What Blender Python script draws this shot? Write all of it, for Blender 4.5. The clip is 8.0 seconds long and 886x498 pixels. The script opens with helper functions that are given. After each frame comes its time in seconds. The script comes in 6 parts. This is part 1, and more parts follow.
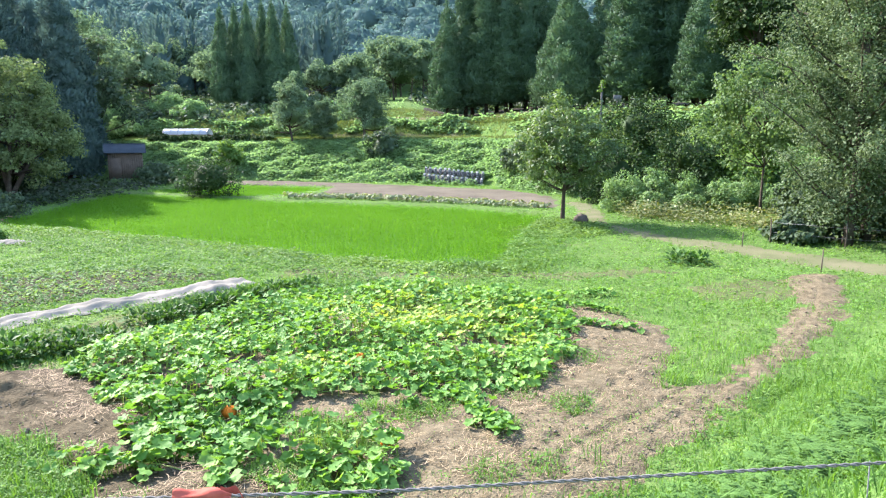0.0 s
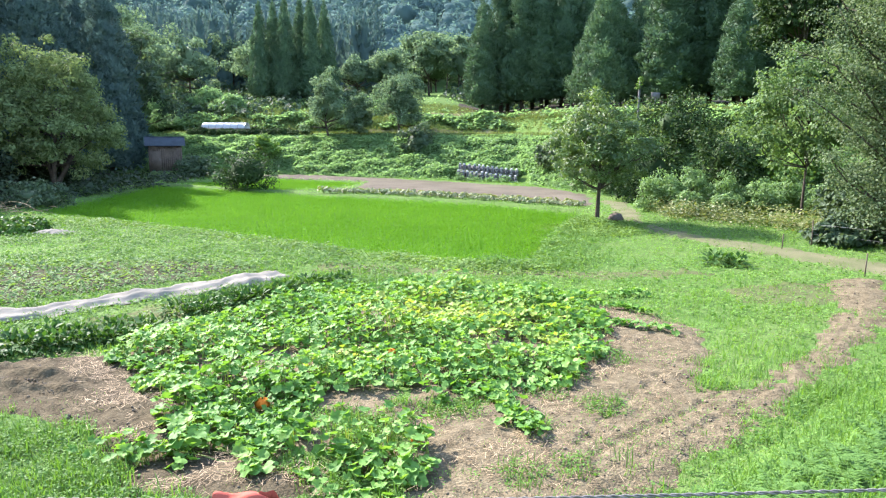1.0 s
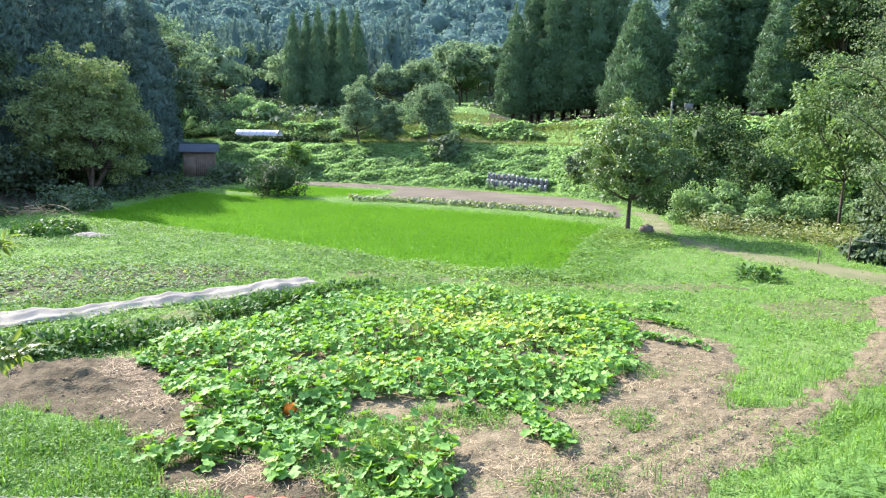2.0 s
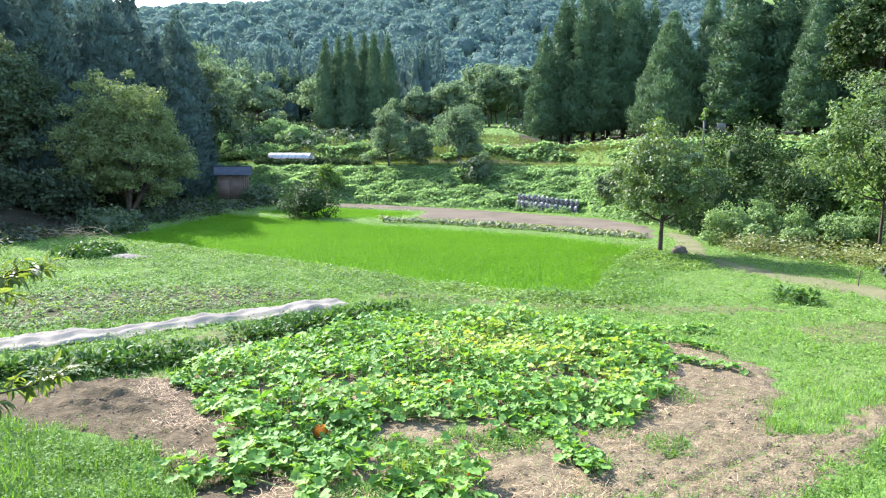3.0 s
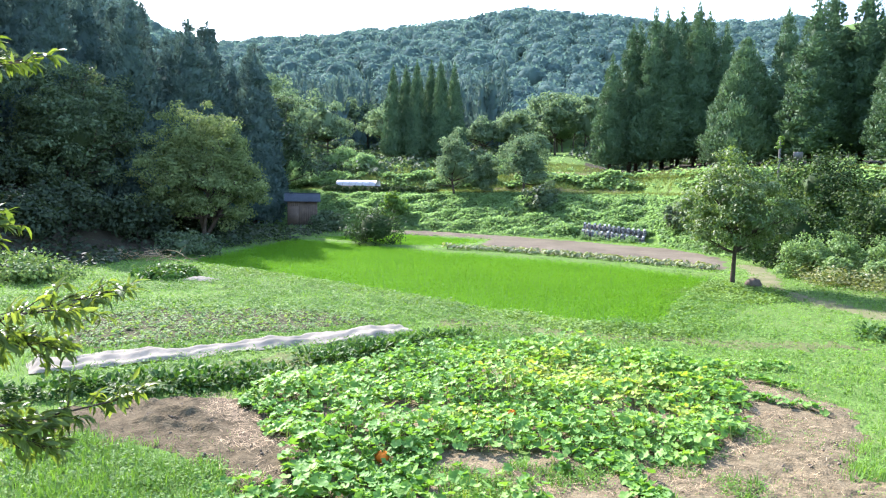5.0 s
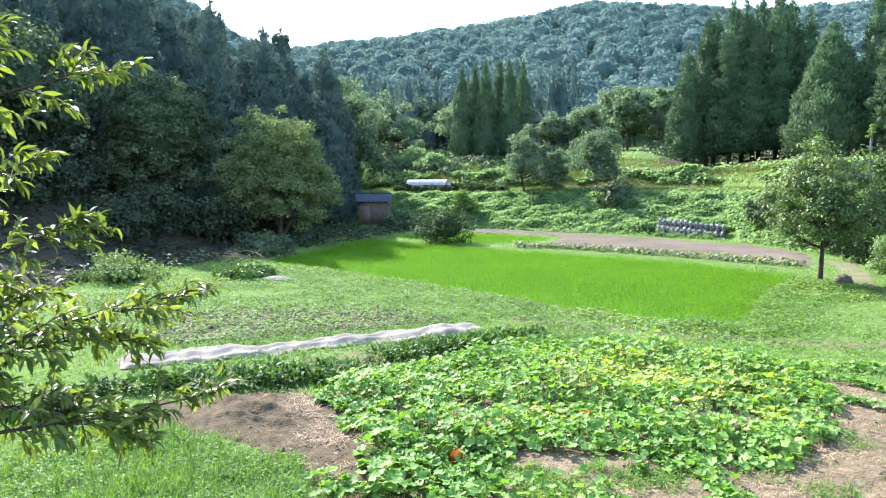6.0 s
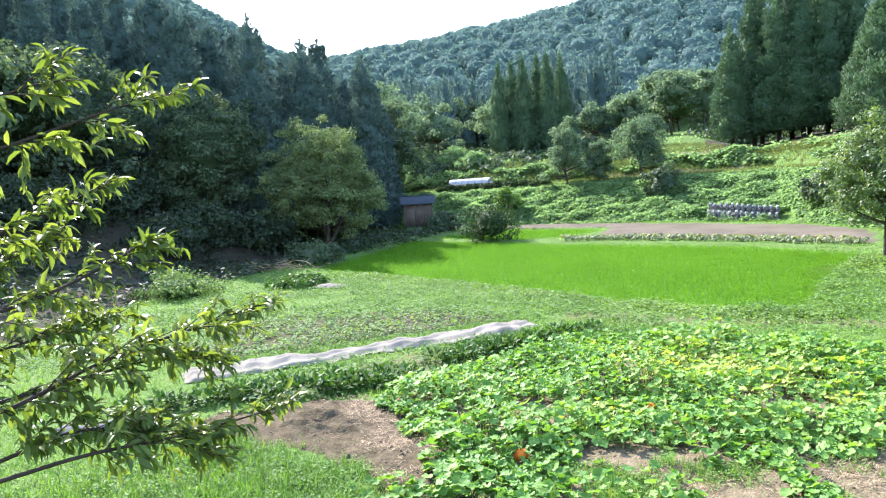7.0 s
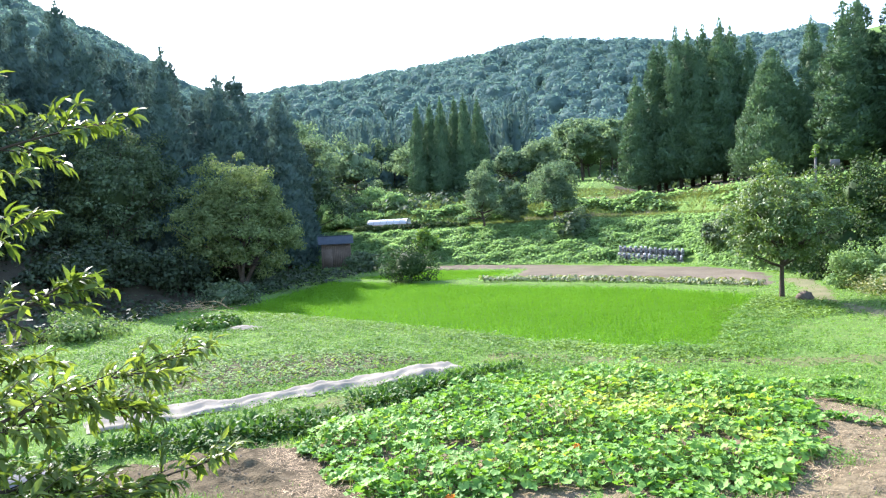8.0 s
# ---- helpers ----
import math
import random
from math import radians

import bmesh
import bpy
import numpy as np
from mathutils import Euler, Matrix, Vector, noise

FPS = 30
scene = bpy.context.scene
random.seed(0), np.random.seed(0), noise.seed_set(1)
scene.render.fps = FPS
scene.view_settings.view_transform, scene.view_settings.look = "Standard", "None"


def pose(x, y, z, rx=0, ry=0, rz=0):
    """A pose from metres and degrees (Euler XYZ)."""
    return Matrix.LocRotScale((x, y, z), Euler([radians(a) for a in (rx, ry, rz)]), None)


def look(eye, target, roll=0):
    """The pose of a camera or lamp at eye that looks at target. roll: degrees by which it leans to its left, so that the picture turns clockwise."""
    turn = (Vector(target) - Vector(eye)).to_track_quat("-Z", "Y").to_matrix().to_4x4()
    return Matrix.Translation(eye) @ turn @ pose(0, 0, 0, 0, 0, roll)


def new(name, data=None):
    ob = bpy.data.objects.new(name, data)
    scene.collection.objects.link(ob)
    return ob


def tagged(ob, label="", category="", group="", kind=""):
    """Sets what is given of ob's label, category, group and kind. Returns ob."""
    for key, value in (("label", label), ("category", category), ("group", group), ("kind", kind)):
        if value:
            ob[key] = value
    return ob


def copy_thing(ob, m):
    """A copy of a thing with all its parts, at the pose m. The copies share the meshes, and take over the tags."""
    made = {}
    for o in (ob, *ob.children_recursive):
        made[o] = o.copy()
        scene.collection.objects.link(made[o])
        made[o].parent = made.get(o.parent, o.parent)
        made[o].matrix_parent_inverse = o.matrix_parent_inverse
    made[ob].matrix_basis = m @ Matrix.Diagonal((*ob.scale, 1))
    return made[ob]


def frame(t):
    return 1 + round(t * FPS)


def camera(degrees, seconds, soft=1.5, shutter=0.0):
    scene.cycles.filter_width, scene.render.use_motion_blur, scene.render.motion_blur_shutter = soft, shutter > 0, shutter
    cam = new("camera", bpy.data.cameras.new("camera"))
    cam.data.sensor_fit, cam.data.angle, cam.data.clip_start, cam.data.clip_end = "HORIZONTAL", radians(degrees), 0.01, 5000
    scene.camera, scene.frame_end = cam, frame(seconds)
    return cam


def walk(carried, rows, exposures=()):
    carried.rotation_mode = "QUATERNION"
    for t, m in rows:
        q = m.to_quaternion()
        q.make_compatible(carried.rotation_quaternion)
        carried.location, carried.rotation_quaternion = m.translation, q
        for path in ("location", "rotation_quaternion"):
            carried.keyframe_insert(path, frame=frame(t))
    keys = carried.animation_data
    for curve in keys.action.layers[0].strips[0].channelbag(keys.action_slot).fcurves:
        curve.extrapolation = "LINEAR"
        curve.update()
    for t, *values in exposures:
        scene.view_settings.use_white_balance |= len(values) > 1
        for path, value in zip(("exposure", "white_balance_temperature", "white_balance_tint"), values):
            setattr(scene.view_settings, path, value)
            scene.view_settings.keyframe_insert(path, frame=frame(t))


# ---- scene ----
cam = camera(65.80, 8.0, 1.2)
PATH = [
    (0, pose(0.000, -0.000, 4.200, 80.90, 0.24, -0.00)),
    (0.2, pose(-0.006, -0.000, 4.207, 80.79, -0.20, 0.74)),
    (0.5, pose(-0.011, -0.002, 4.217, 80.59, -0.37, 1.70)),
    (1, pose(-0.016, 0.012, 4.223, 80.56, -0.32, 2.83)),
    (1.2, pose(-0.021, 0.011, 4.225, 80.70, -0.44, 3.26)),
    (2.3, pose(-0.031, 0.011, 4.226, 81.59, -0.79, 6.07)),
    (2.5, pose(-0.038, 0.012, 4.228, 81.90, -0.60, 6.55)),
    (3, pose(-0.043, 0.020, 4.235, 83.02, -0.55, 7.76)),
    (3.2, pose(-0.036, 0.008, 4.236, 83.44, -0.36, 8.17)),
    (3.5, pose(-0.042, 0.003, 4.235, 83.83, -0.54, 8.92)),
    (4, pose(-0.049, 0.009, 4.233, 84.39, -0.38, 10.35)),
    (4.5, pose(-0.058, 0.018, 4.236, 84.93, -0.52, 11.71)),
    (4.7, pose(-0.062, 0.016, 4.237, 85.11, -0.73, 12.23)),
    (5.8, pose(-0.082, 0.034, 4.229, 85.40, -0.33, 17.32)),
    (6, pose(-0.098, 0.047, 4.226, 85.09, 0.11, 18.91)),
    (6.5, pose(-0.162, 0.053, 4.235, 84.97, 1.91, 21.66)),
    (6.7, pose(-0.190, 0.059, 4.238, 85.05, 3.45, 22.60)),
    (7, pose(-0.222, 0.064, 4.246, 85.15, 3.78, 22.41)),
    (7.2, pose(-0.266, 0.078, 4.249, 85.61, 4.32, 19.90)),
    (7.5, pose(-0.320, 0.080, 4.255, 86.43, 5.05, 16.26)),
    (7.7, pose(-0.371, 0.087, 4.249, 87.13, 3.26, 14.89)),
    (8, pose(-0.446, 0.085, 4.252, 88.14, 3.04, 15.46)),
]
walk(cam, PATH, ((0.0, 2.61, 6320, 20.5), (1.2, 2.61, 6320, 20.5), (4.5, 2.66, 6260, 22.0), (7.0, 2.68, 6240, 22.5), (8.0, 2.66, 6280, 21.0)))

# ---- daylight: low sun ahead and to the left, thin summer haze ----
SUN_AZ, SUN_EL = -51.0, 36.0
world = bpy.data.worlds.new("sky")
scene.world = world
world.use_nodes = True
wn = world.node_tree.nodes
sky = wn.new("ShaderNodeTexSky")
sky.sky_type = "NISHITA"
sky.sun_disc = False
sky.sun_elevation = radians(SUN_EL)
sky.sun_rotation = radians(SUN_AZ)
sky.air_density, sky.dust_density, sky.ozone_density = 1.2, 1.0, 1.5
wn["Background"].inputs["Strength"].default_value = 0.15
world.node_tree.links.new(sky.outputs[0], wn["Background"].inputs[0])
sun = new("sun", bpy.data.lights.new("sun", "SUN"))
sun.data.energy, sun.data.angle, sun.data.color = 3.5, radians(0.6), (1.0, 0.96, 0.9)
sa, se = radians(SUN_AZ), radians(SUN_EL)
sun.matrix_basis = look((math.sin(sa) * math.cos(se) * 50, math.cos(sa) * math.cos(se) * 50, math.sin(se) * 50), (0, 0, 0))

# ---- small mesh tools ----


class Geo:
    """Collects vertices and faces and makes one mesh of them."""

    def __init__(self):
        self.v, self.f, self.n = [], {3: [], 4: []}, 0

    def add(self, v, *faces):
        v = np.asarray(v, dtype=float).reshape(-1, 3)
        for f in faces:
            f = np.asarray(f, dtype=int)
            if f.size:
                self.f[f.shape[1]].append(f + self.n)
        self.v.append(v)
        self.n += len(v)
        return self

    def mesh(self, name, mat, smooth=False):
        me = bpy.data.meshes.new(name)
        v = np.concatenate(self.v) if self.v else np.zeros((0, 3))
        q = np.concatenate(self.f[4]) if self.f[4] else np.zeros((0, 4), int)
        t = np.concatenate(self.f[3]) if self.f[3] else np.zeros((0, 3), int)
        loops = np.concatenate([q.ravel(), t.ravel()])
        starts = np.concatenate([np.arange(len(q)) * 4, len(q) * 4 + np.arange(len(t)) * 3])
        me.vertices.add(len(v))
        me.vertices.foreach_set("co", v.ravel())
        me.loops.add(len(loops))
        me.loops.foreach_set("vertex_index", loops)
        me.polygons.add(len(starts))
        me.polygons.foreach_set("loop_start", starts)
        me.update(calc_edges=True)
        me.validate()
        if smooth:
            me.polygons.foreach_set("use_smooth", np.ones(len(me.polygons), dtype=bool))
        me.materials.append(mat)
        return me


def piece(name, geo, mat, parent=None, label="", smooth=False):
    ob = new(name, geo.mesh(name, mat, smooth))
    ob.parent = parent
    if label:
        ob["label"] = label
    return ob


def thing(name, label, category, at=(0, 0, 0), group="", kind="", turn=0.0):
    ob = new(name)
    ob.empty_display_size = 0.2
    ob.matrix_basis = pose(*at, 0, 0, turn)
    return tagged(ob, label, category, group, kind)


def unit(a):
    return a / np.maximum(np.linalg.norm(a, axis=-1, keepdims=True), 1e-9)


def scatter(geo, template, place, ahead, up, size):
    """Copies of a small template (y ahead, z up) into one mesh."""
    tv, tf = template
    n = len(place)
    if n == 0:
        return
    a = unit(np.broadcast_to(ahead, (n, 3)))
    x = unit(np.cross(a, np.broadcast_to(up, (n, 3))))
    z = np.cross(x, a)
    s = np.broadcast_to(np.asarray(size, float).reshape(-1, 1, 1), (n, 1, 1)) if np.ndim(size) else size
    v = tv[None, :, 0:1] * x[:, None] + tv[None, :, 1:2] * a[:, None] + tv[None, :, 2:3] * z[:, None]
    v = v * s + np.asarray(place)[:, None]
    off = (np.arange(n) * len(tv))[:, None, None]
    geo.add(v.reshape(-1, 3), *[(f[None] + off).reshape(-1, f.shape[1]) for f in tf])


def tube(geo, pts, radii, sides=6):
    pts = np.asarray(pts, float)
    d = unit(np.gradient(pts, axis=0))
    ref = np.where(np.abs(d[:, 2:3]) > 0.9, [[1.0, 0, 0]], [[0, 0, 1.0]])
    x = unit(np.cross(d, ref))
    y = np.cross(d, x)
    ang = np.arange(sides) * 2 * np.pi / sides
    ring = np.cos(ang)[None, :, None] * x[:, None] + np.sin(ang)[None, :, None] * y[:, None]
    v = pts[:, None] + ring * np.asarray(radii, float)[:, None, None]
    i, j = np.meshgrid(np.arange(len(pts) - 1), np.arange(sides), indexing="ij")
    k = (j + 1) % sides
    q = np.stack([i * sides + j, i * sides + k, (i + 1) * sides + k, (i + 1) * sides + j], -1).reshape(-1, 4)
    caps = [[0, k + 1, k] for k in range(1, sides - 1)]
    last = (len(pts) - 1) * sides
    caps += [[last, last + k, last + k + 1] for k in range(1, sides - 1)]
    geo.add(v.reshape(-1, 3), q, np.array(caps))


def box(geo, centre, size, turn=0.0):
    c, s = math.cos(turn), math.sin(turn)
    v = np.array([[x, y, z] for x in (-.5, .5) for y in (-.5, .5) for z in (-.5, .5)]) * size
    v = np.stack([v[:, 0] * c - v[:, 1] * s, v[:, 0] * s + v[:, 1] * c, v[:, 2]], 1) + centre
    geo.add(v, np.array([[0, 1, 3, 2], [4, 6, 7, 5], [0, 4, 5, 1], [2, 3, 7, 6], [0, 2, 6, 4], [1, 5, 7, 3]]))


def wave(x, y, seed=0.0):
    """Smooth unevenness from a few crossing waves, about -1 to 1."""
    s = seed * 1.7
    return (np.sin(x * 1.0 + 1.3 * y + s) + np.sin(1.9 * x - 0.7 * y + 2.1 * s) + np.sin(-0.6 * x + 2.3 * y + 0.4 * s)
            + 0.5 * np.sin(3.7 * x + 2.9 * y + s) + 0.5 * np.sin(4.3 * y - 3.1 * x - s)) / 3.2


def fbm(x, y, seed=0, octaves=4):
    """Irregular relief from lattice noise, about -1 to 1."""
    table = np.random.default_rng(900 + seed).uniform(-1, 1, (64, 64))
    out, amp = 0.0, 0.62
    for k in range(octaves):
        u, v = np.asarray(x) * 2.03 ** k + 17.3 * k, np.asarray(y) * 2.03 ** k - 9.1 * k
        i, j = np.floor(u).astype(int), np.floor(v).astype(int)
        f, g = u - i, v - j
        f, g = f * f * (3 - 2 * f), g * g * (3 - 2 * g)
        a, b, c, d = (table[(i + p) % 64, (j + q) % 64] for p, q in ((0, 0), (1, 0), (0, 1), (1, 1)))
        out = out + amp * ((a * (1 - f) + b * f) * (1 - g) + (c * (1 - f) + d * f) * g)
        amp *= 0.55
    return out


# ---- leaf templates: x across, y to the tip, z up ----
LEAF = (np.array([[0, 0, 0], [-.3, .45, .08], [0, 1, -.06], [.3, .45, .08], [0, .45, 0]]), [np.array([[0, 4, 1], [1, 4, 2], [0, 3, 4], [4, 3, 2]])])
FLAKE = (np.array([[0, -.1, 0], [-.42, .3, .12], [-.2, .85, -.1], [.25, 1, -.16], [.45, .4, .1]]), [np.array([[0, 1, 2], [0, 2, 3], [0, 3, 4]])])
KITE = (np.array([[0, -.1, 0], [-.24, .3, .05], [.26, .36, .03], [.02, 1.05, -.1]]), [np.array([[0, 2, 1], [1, 2, 3]])])
BLADE = (np.array([[-.034, 0, 0], [.034, 0, 0], [.03, .25, .6], [-.03, .25, .6], [0, .7, .95]]), [np.array([[0, 1, 2, 3]]), np.array([[3, 2, 4]])])
RICE = (np.array([[-.02, 0, 0], [.02, 0, 0], [.019, .18, .62], [-.019, .18, .62], [0, .8, .82]]), [np.array([[0, 1, 2, 3]]), np.array([[3, 2, 4]])])
TIP = (np.array([[0, -.1, 0], [-.06, .3, .05], [.06, .36, .05], [0, 1.05, -.15]]), [np.array([[0, 2, 1], [1, 2, 3]])])
LANCE = (np.array([[0, 0, 0], [-.14, .3, .09], [.14, .3, .09], [-.13, .65, .0], [.13, .65, .0], [0, 1, -.24], [0, .3, .03], [0, .65, -.06]]),
         [np.array([[1, 6, 7, 3], [6, 2, 4, 7]]), np.array([[0, 6, 1], [0, 2, 6], [3, 7, 5], [7, 4, 5]])])


def squash_template(cup, lobes):
    ang = np.linspace(-2.75, 2.75, 13)
    r = 0.5 * (1 + 0.13 * np.cos(ang * lobes)) * (1 - 0.10 * np.abs(ang) / 2.75)
    rim = np.stack([np.sin(ang) * r, 0.42 + np.cos(ang) * r, cup + 0.055 * np.cos(ang * lobes + 1.0) + 0.04 * np.sin(ang * 2 * lobes) - 0.1 * np.cos(ang)], 1)
    v = np.concatenate([[[0, 0.30, -0.02]], rim])
    return v, [np.array([[0, k + 1, k] for k in range(1, 13)])]


SQUASH = [squash_template(c, l) for c, l in ((0.10, 5), (0.16, 5), (0.05, 5), (-0.08, 4))]


# ---- materials ----
def node_mat(name):
    m = bpy.data.materials.new(name)
    m.use_nodes = True
    nt = m.node_tree
    return m, nt, nt.nodes["Principled BSDF"], nt.nodes["Material Output"]


def ramp(nt, stops):
    r = nt.nodes.new("ShaderNodeValToRGB")
    e = r.color_ramp.elements
    while len(e) < len(stops):
        e.new(0.5)
    for el, (p, c) in zip(e, stops):
        el.position, el.color = p, (*c, 1)
    return r


def noise_tex(nt, scale, detail=4.0, coord="Object"):
    t = nt.nodes.new("ShaderNodeTexNoise")
    c = nt.nodes.new("ShaderNodeTexCoord")
    t.inputs["Scale"].default_value, t.inputs["Detail"].default_value = scale, detail
    nt.links.new(c.outputs[coord], t.inputs["Vector"])
    return t


def mix_rgb(nt, a, b, fac, mode="MIX"):
    m = nt.nodes.new("ShaderNodeMix")
    m.data_type, m.blend_type = "RGBA", mode
    for sock, val in ((m.inputs[0], fac), (m.inputs[6], a), (m.inputs[7], b)):
        if hasattr(val, "is_linked"):
            nt.links.new(val, sock)
        else:
            sock.default_value = val if isinstance(val, float) else (*val, 1)
    return m.outputs[2]


def bump(nt, bsdf, height, strength=0.4, dist=0.02):
    b = nt.nodes.new("ShaderNodeBump")
    b.inputs["Strength"].default_value, b.inputs["Distance"].default_value = strength, dist
    nt.links.new(height, b.inputs["Height"])
    nt.links.new(b.outputs[0], bsdf.inputs["Normal"])


def foliage(name, stops, patch=0.4, through_light=0.35, rough=0.5, spread=0.5, warm=(1.25, 1.25, 0.45), gloss=0.25):
    """Leaves: each leaf its own shade, larger patches drift, light shines through."""
    m, nt, bsdf, out = node_mat(name)
    geo = nt.nodes.new("ShaderNodeNewGeometry")
    info = nt.nodes.new("ShaderNodeObjectInfo")
    n = noise_tex(nt, patch, 3.0)
    add = nt.nodes.new("ShaderNodeMath")
    add.operation = "MULTIPLY_ADD"
    nt.links.new(geo.outputs["Random Per Island"], add.inputs[0])
    add.inputs[1].default_value = spread
    sub = nt.nodes.new("ShaderNodeMath")
    sub.operation = "MULTIPLY_ADD"
    nt.links.new(n.outputs["Fac"], sub.inputs[0])
    sub.inputs[1].default_value = 0.9
    drift = nt.nodes.new("ShaderNodeMath")
    drift.operation = "MULTIPLY_ADD"
    nt.links.new(info.outputs["Random"], drift.inputs[0])
    drift.inputs[1].default_value, drift.inputs[2].default_value = 0.25, -0.35
    nt.links.new(drift.outputs[0], sub.inputs[2])
    nt.links.new(sub.outputs[0], add.inputs[2])
    r = ramp(nt, stops)
    nt.links.new(add.outputs[0], r.inputs[0])
    nt.links.new(r.outputs[0], bsdf.inputs["Base Color"])
    bsdf.inputs["Roughness"].default_value = rough
    bsdf.inputs["Specular IOR Level"].default_value = gloss
    tr = nt.nodes.new("ShaderNodeBsdfTranslucent")
    lit = mix_rgb(nt, r.outputs[0], warm, 1.0, "MULTIPLY")
    nt.links.new(lit, tr.inputs["Color"])
    mx = nt.nodes.new("ShaderNodeMixShader")
    mx.inputs[0].default_value = through_light
    nt.links.new(bsdf.outputs[0], mx.inputs[1])
    nt.links.new(tr.outputs[0], mx.inputs[2])
    nt.links.new(mx.outputs[0], out.inputs["Surface"])
    return m


def rough_mat(name, stops, scale, rough=0.9, bump_scale=20.0, bump_strength=0.5, dist=0.02, metal=0.0, spec=0.04):
    m, nt, bsdf, out = node_mat(name)
    a, b = noise_tex(nt, scale, 6.0), noise_tex(nt, bump_scale, 8.0)
    r = ramp(nt, stops)
    f = mix_rgb(nt, a.outputs["Color"], b.outputs["Color"], 0.4)
    bw = nt.nodes.new("ShaderNodeRGBToBW")
    nt.links.new(f, bw.inputs[0])
    nt.links.new(bw.outputs[0], r.inputs[0])
    nt.links.new(r.outputs[0], bsdf.inputs["Base Color"])
    bsdf.inputs["Roughness"].default_value, bsdf.inputs["Metallic"].default_value = rough, metal
    bsdf.inputs["Specular IOR Level"].default_value = spec
    bump(nt, bsdf, b.outputs["Fac"], bump_strength, dist)
    return m


M_GROUND = rough_mat("meadow_ground", [(.3, (0.04472, 0.086, 0.02)), (.5, (0.07052, 0.125, 0.03)), (.68, (0.1015, 0.138, 0.046))], 0.5, 1.0, 14.0, 0.8, 0.05)
M_SOIL = rough_mat("dry_soil", [(.3, (0.04125, 0.03342, 0.01976)), (.45, (0.09821, 0.08001, 0.04726)), (.56, (0.1425, 0.1175, 0.07046)), (.7, (0.2013, 0.1681, 0.1014))], 5.5, 1.0, 26.0, 1.0, 0.04)
M_DUG = rough_mat("fresh_dug_soil", [(.3, (0.02577, 0.02088, 0.01235)), (.45, (0.06137, 0.04999, 0.02953)), (.56, (0.08901, 0.07343, 0.04402)), (.7, (0.1257, 0.1051, 0.06334))], 5.5, 1.0, 26.0, 1.0, 0.04)
M_TILLED = rough_mat("tilled_soil", [(.32, (0.056, 0.048, 0.03404)), (.5, (0.09, 0.078, 0.0552)), (.68, (0.122, 0.108, 0.07636))], 0.35, 1.0, 9.0, 0.9, 0.05)
M_PATH = rough_mat("dirt_track", [(.3, (0.06508, 0.08039, 0.03216)), (.5, (0.1034, 0.1072, 0.05359)), (.68, (0.1455, 0.1302, 0.08039))], 0.8, 1.0, 18.0, 0.6, 0.02)
# litter brown taken darker to paint the shade under the trees
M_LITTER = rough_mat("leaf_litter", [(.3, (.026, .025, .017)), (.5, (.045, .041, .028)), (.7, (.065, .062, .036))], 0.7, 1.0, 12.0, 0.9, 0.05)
# mud tinted rice green, painting in the crop's reflection between the blades
M_MUD = rough_mat("paddy_mud", [(.3, (.05, .12, .015)), (.6, (.075, .17, .022))], 0.6, 0.8, 10.0, 0.3, 0.02)
M_STRAW = foliage("straw", [(.1, (0.11, 0.0748, 0.0374)), (.5, (0.209, 0.1485, 0.0792)), (.9, (0.363, 0.275, 0.1595))], 1.6, 0.1, 0.75, 0.7)
M_BARK = rough_mat("bark", [(.3, (.03, .024, .018)), (.5, (.065, .053, .041)), (.7, (.12, .102, .082))], 3.0, 0.95, 16.0, 1.0, 0.03)
M_SQUASH = foliage("squash_leaf", [(.05, (0.07, 0.175, 0.032)), (.4, (0.135, 0.275, 0.055)), (.7, (0.215, 0.35, 0.075)), (.95, (0.33, 0.41, 0.12))], 0.5, 0.34, 0.6, 0.42, gloss=0.14)
M_SQUASH_OLD = foliage("yellowing_squash_leaf", [(.05, (0.15, 0.265, 0.045)), (.4, (0.21, 0.32, 0.06)), (.7, (0.28, 0.355, 0.085)), (.95, (0.36, 0.36, 0.14))], 0.8, 0.36, 0.6, 0.45, gloss=0.14)
M_STEM = foliage("squash_vine", [(.2, (.14, .25, .05)), (.8, (.3, .36, .1))], 1.0, 0.2, 0.5)
M_RICE = foliage("rice_leaf", [(.05, (.078, .2, .013)), (.5, (.1, .236, .017)), (1.0, (.124, .266, .024))], 0.10, 0.5, 0.9, 0.05, gloss=0.03)
M_GRASS = foliage("grass_blade", [(.05, (0.08033, 0.175, 0.03224)), (.45, (0.1229, 0.245, 0.04472)), (.8, (0.1748, 0.29, 0.0624)), (1.0, (0.2551, 0.3, 0.0988))], 0.3, 0.38, 0.8, 0.25)
M_BUND = foliage("bund_leaf", [(.05, (0.05468, 0.126, 0.02554)), (.5, (0.08984, 0.189, 0.03671)), (1.0, (0.1406, 0.2436, 0.05985))], 0.5, 0.38, 0.75, 0.35)
M_FIELD = foliage("pale_field_leaf", [(.05, (.06, .095, .04)), (.5, (.125, .165, .075)), (1.0, (.22, .255, .14))], 1.5, 0.3, 0.6, 0.7, gloss=0.12)
M_DRYTURF = foliage("terrace_turf", [(.05, (0.07223, 0.1147, 0.03933)), (.5, (0.1204, 0.1557, 0.06179)), (1.0, (0.1886, 0.1966, 0.103))], 0.4, 0.36, 0.85, 0.35, gloss=0.05)
M_WEED = foliage("weed_leaf", [(.05, (0.075, 0.15, 0.031)), (.5, (0.125, 0.22, 0.0464)), (1.0, (0.2, 0.28, 0.075))], 0.3, 0.36, 0.75, 0.22)
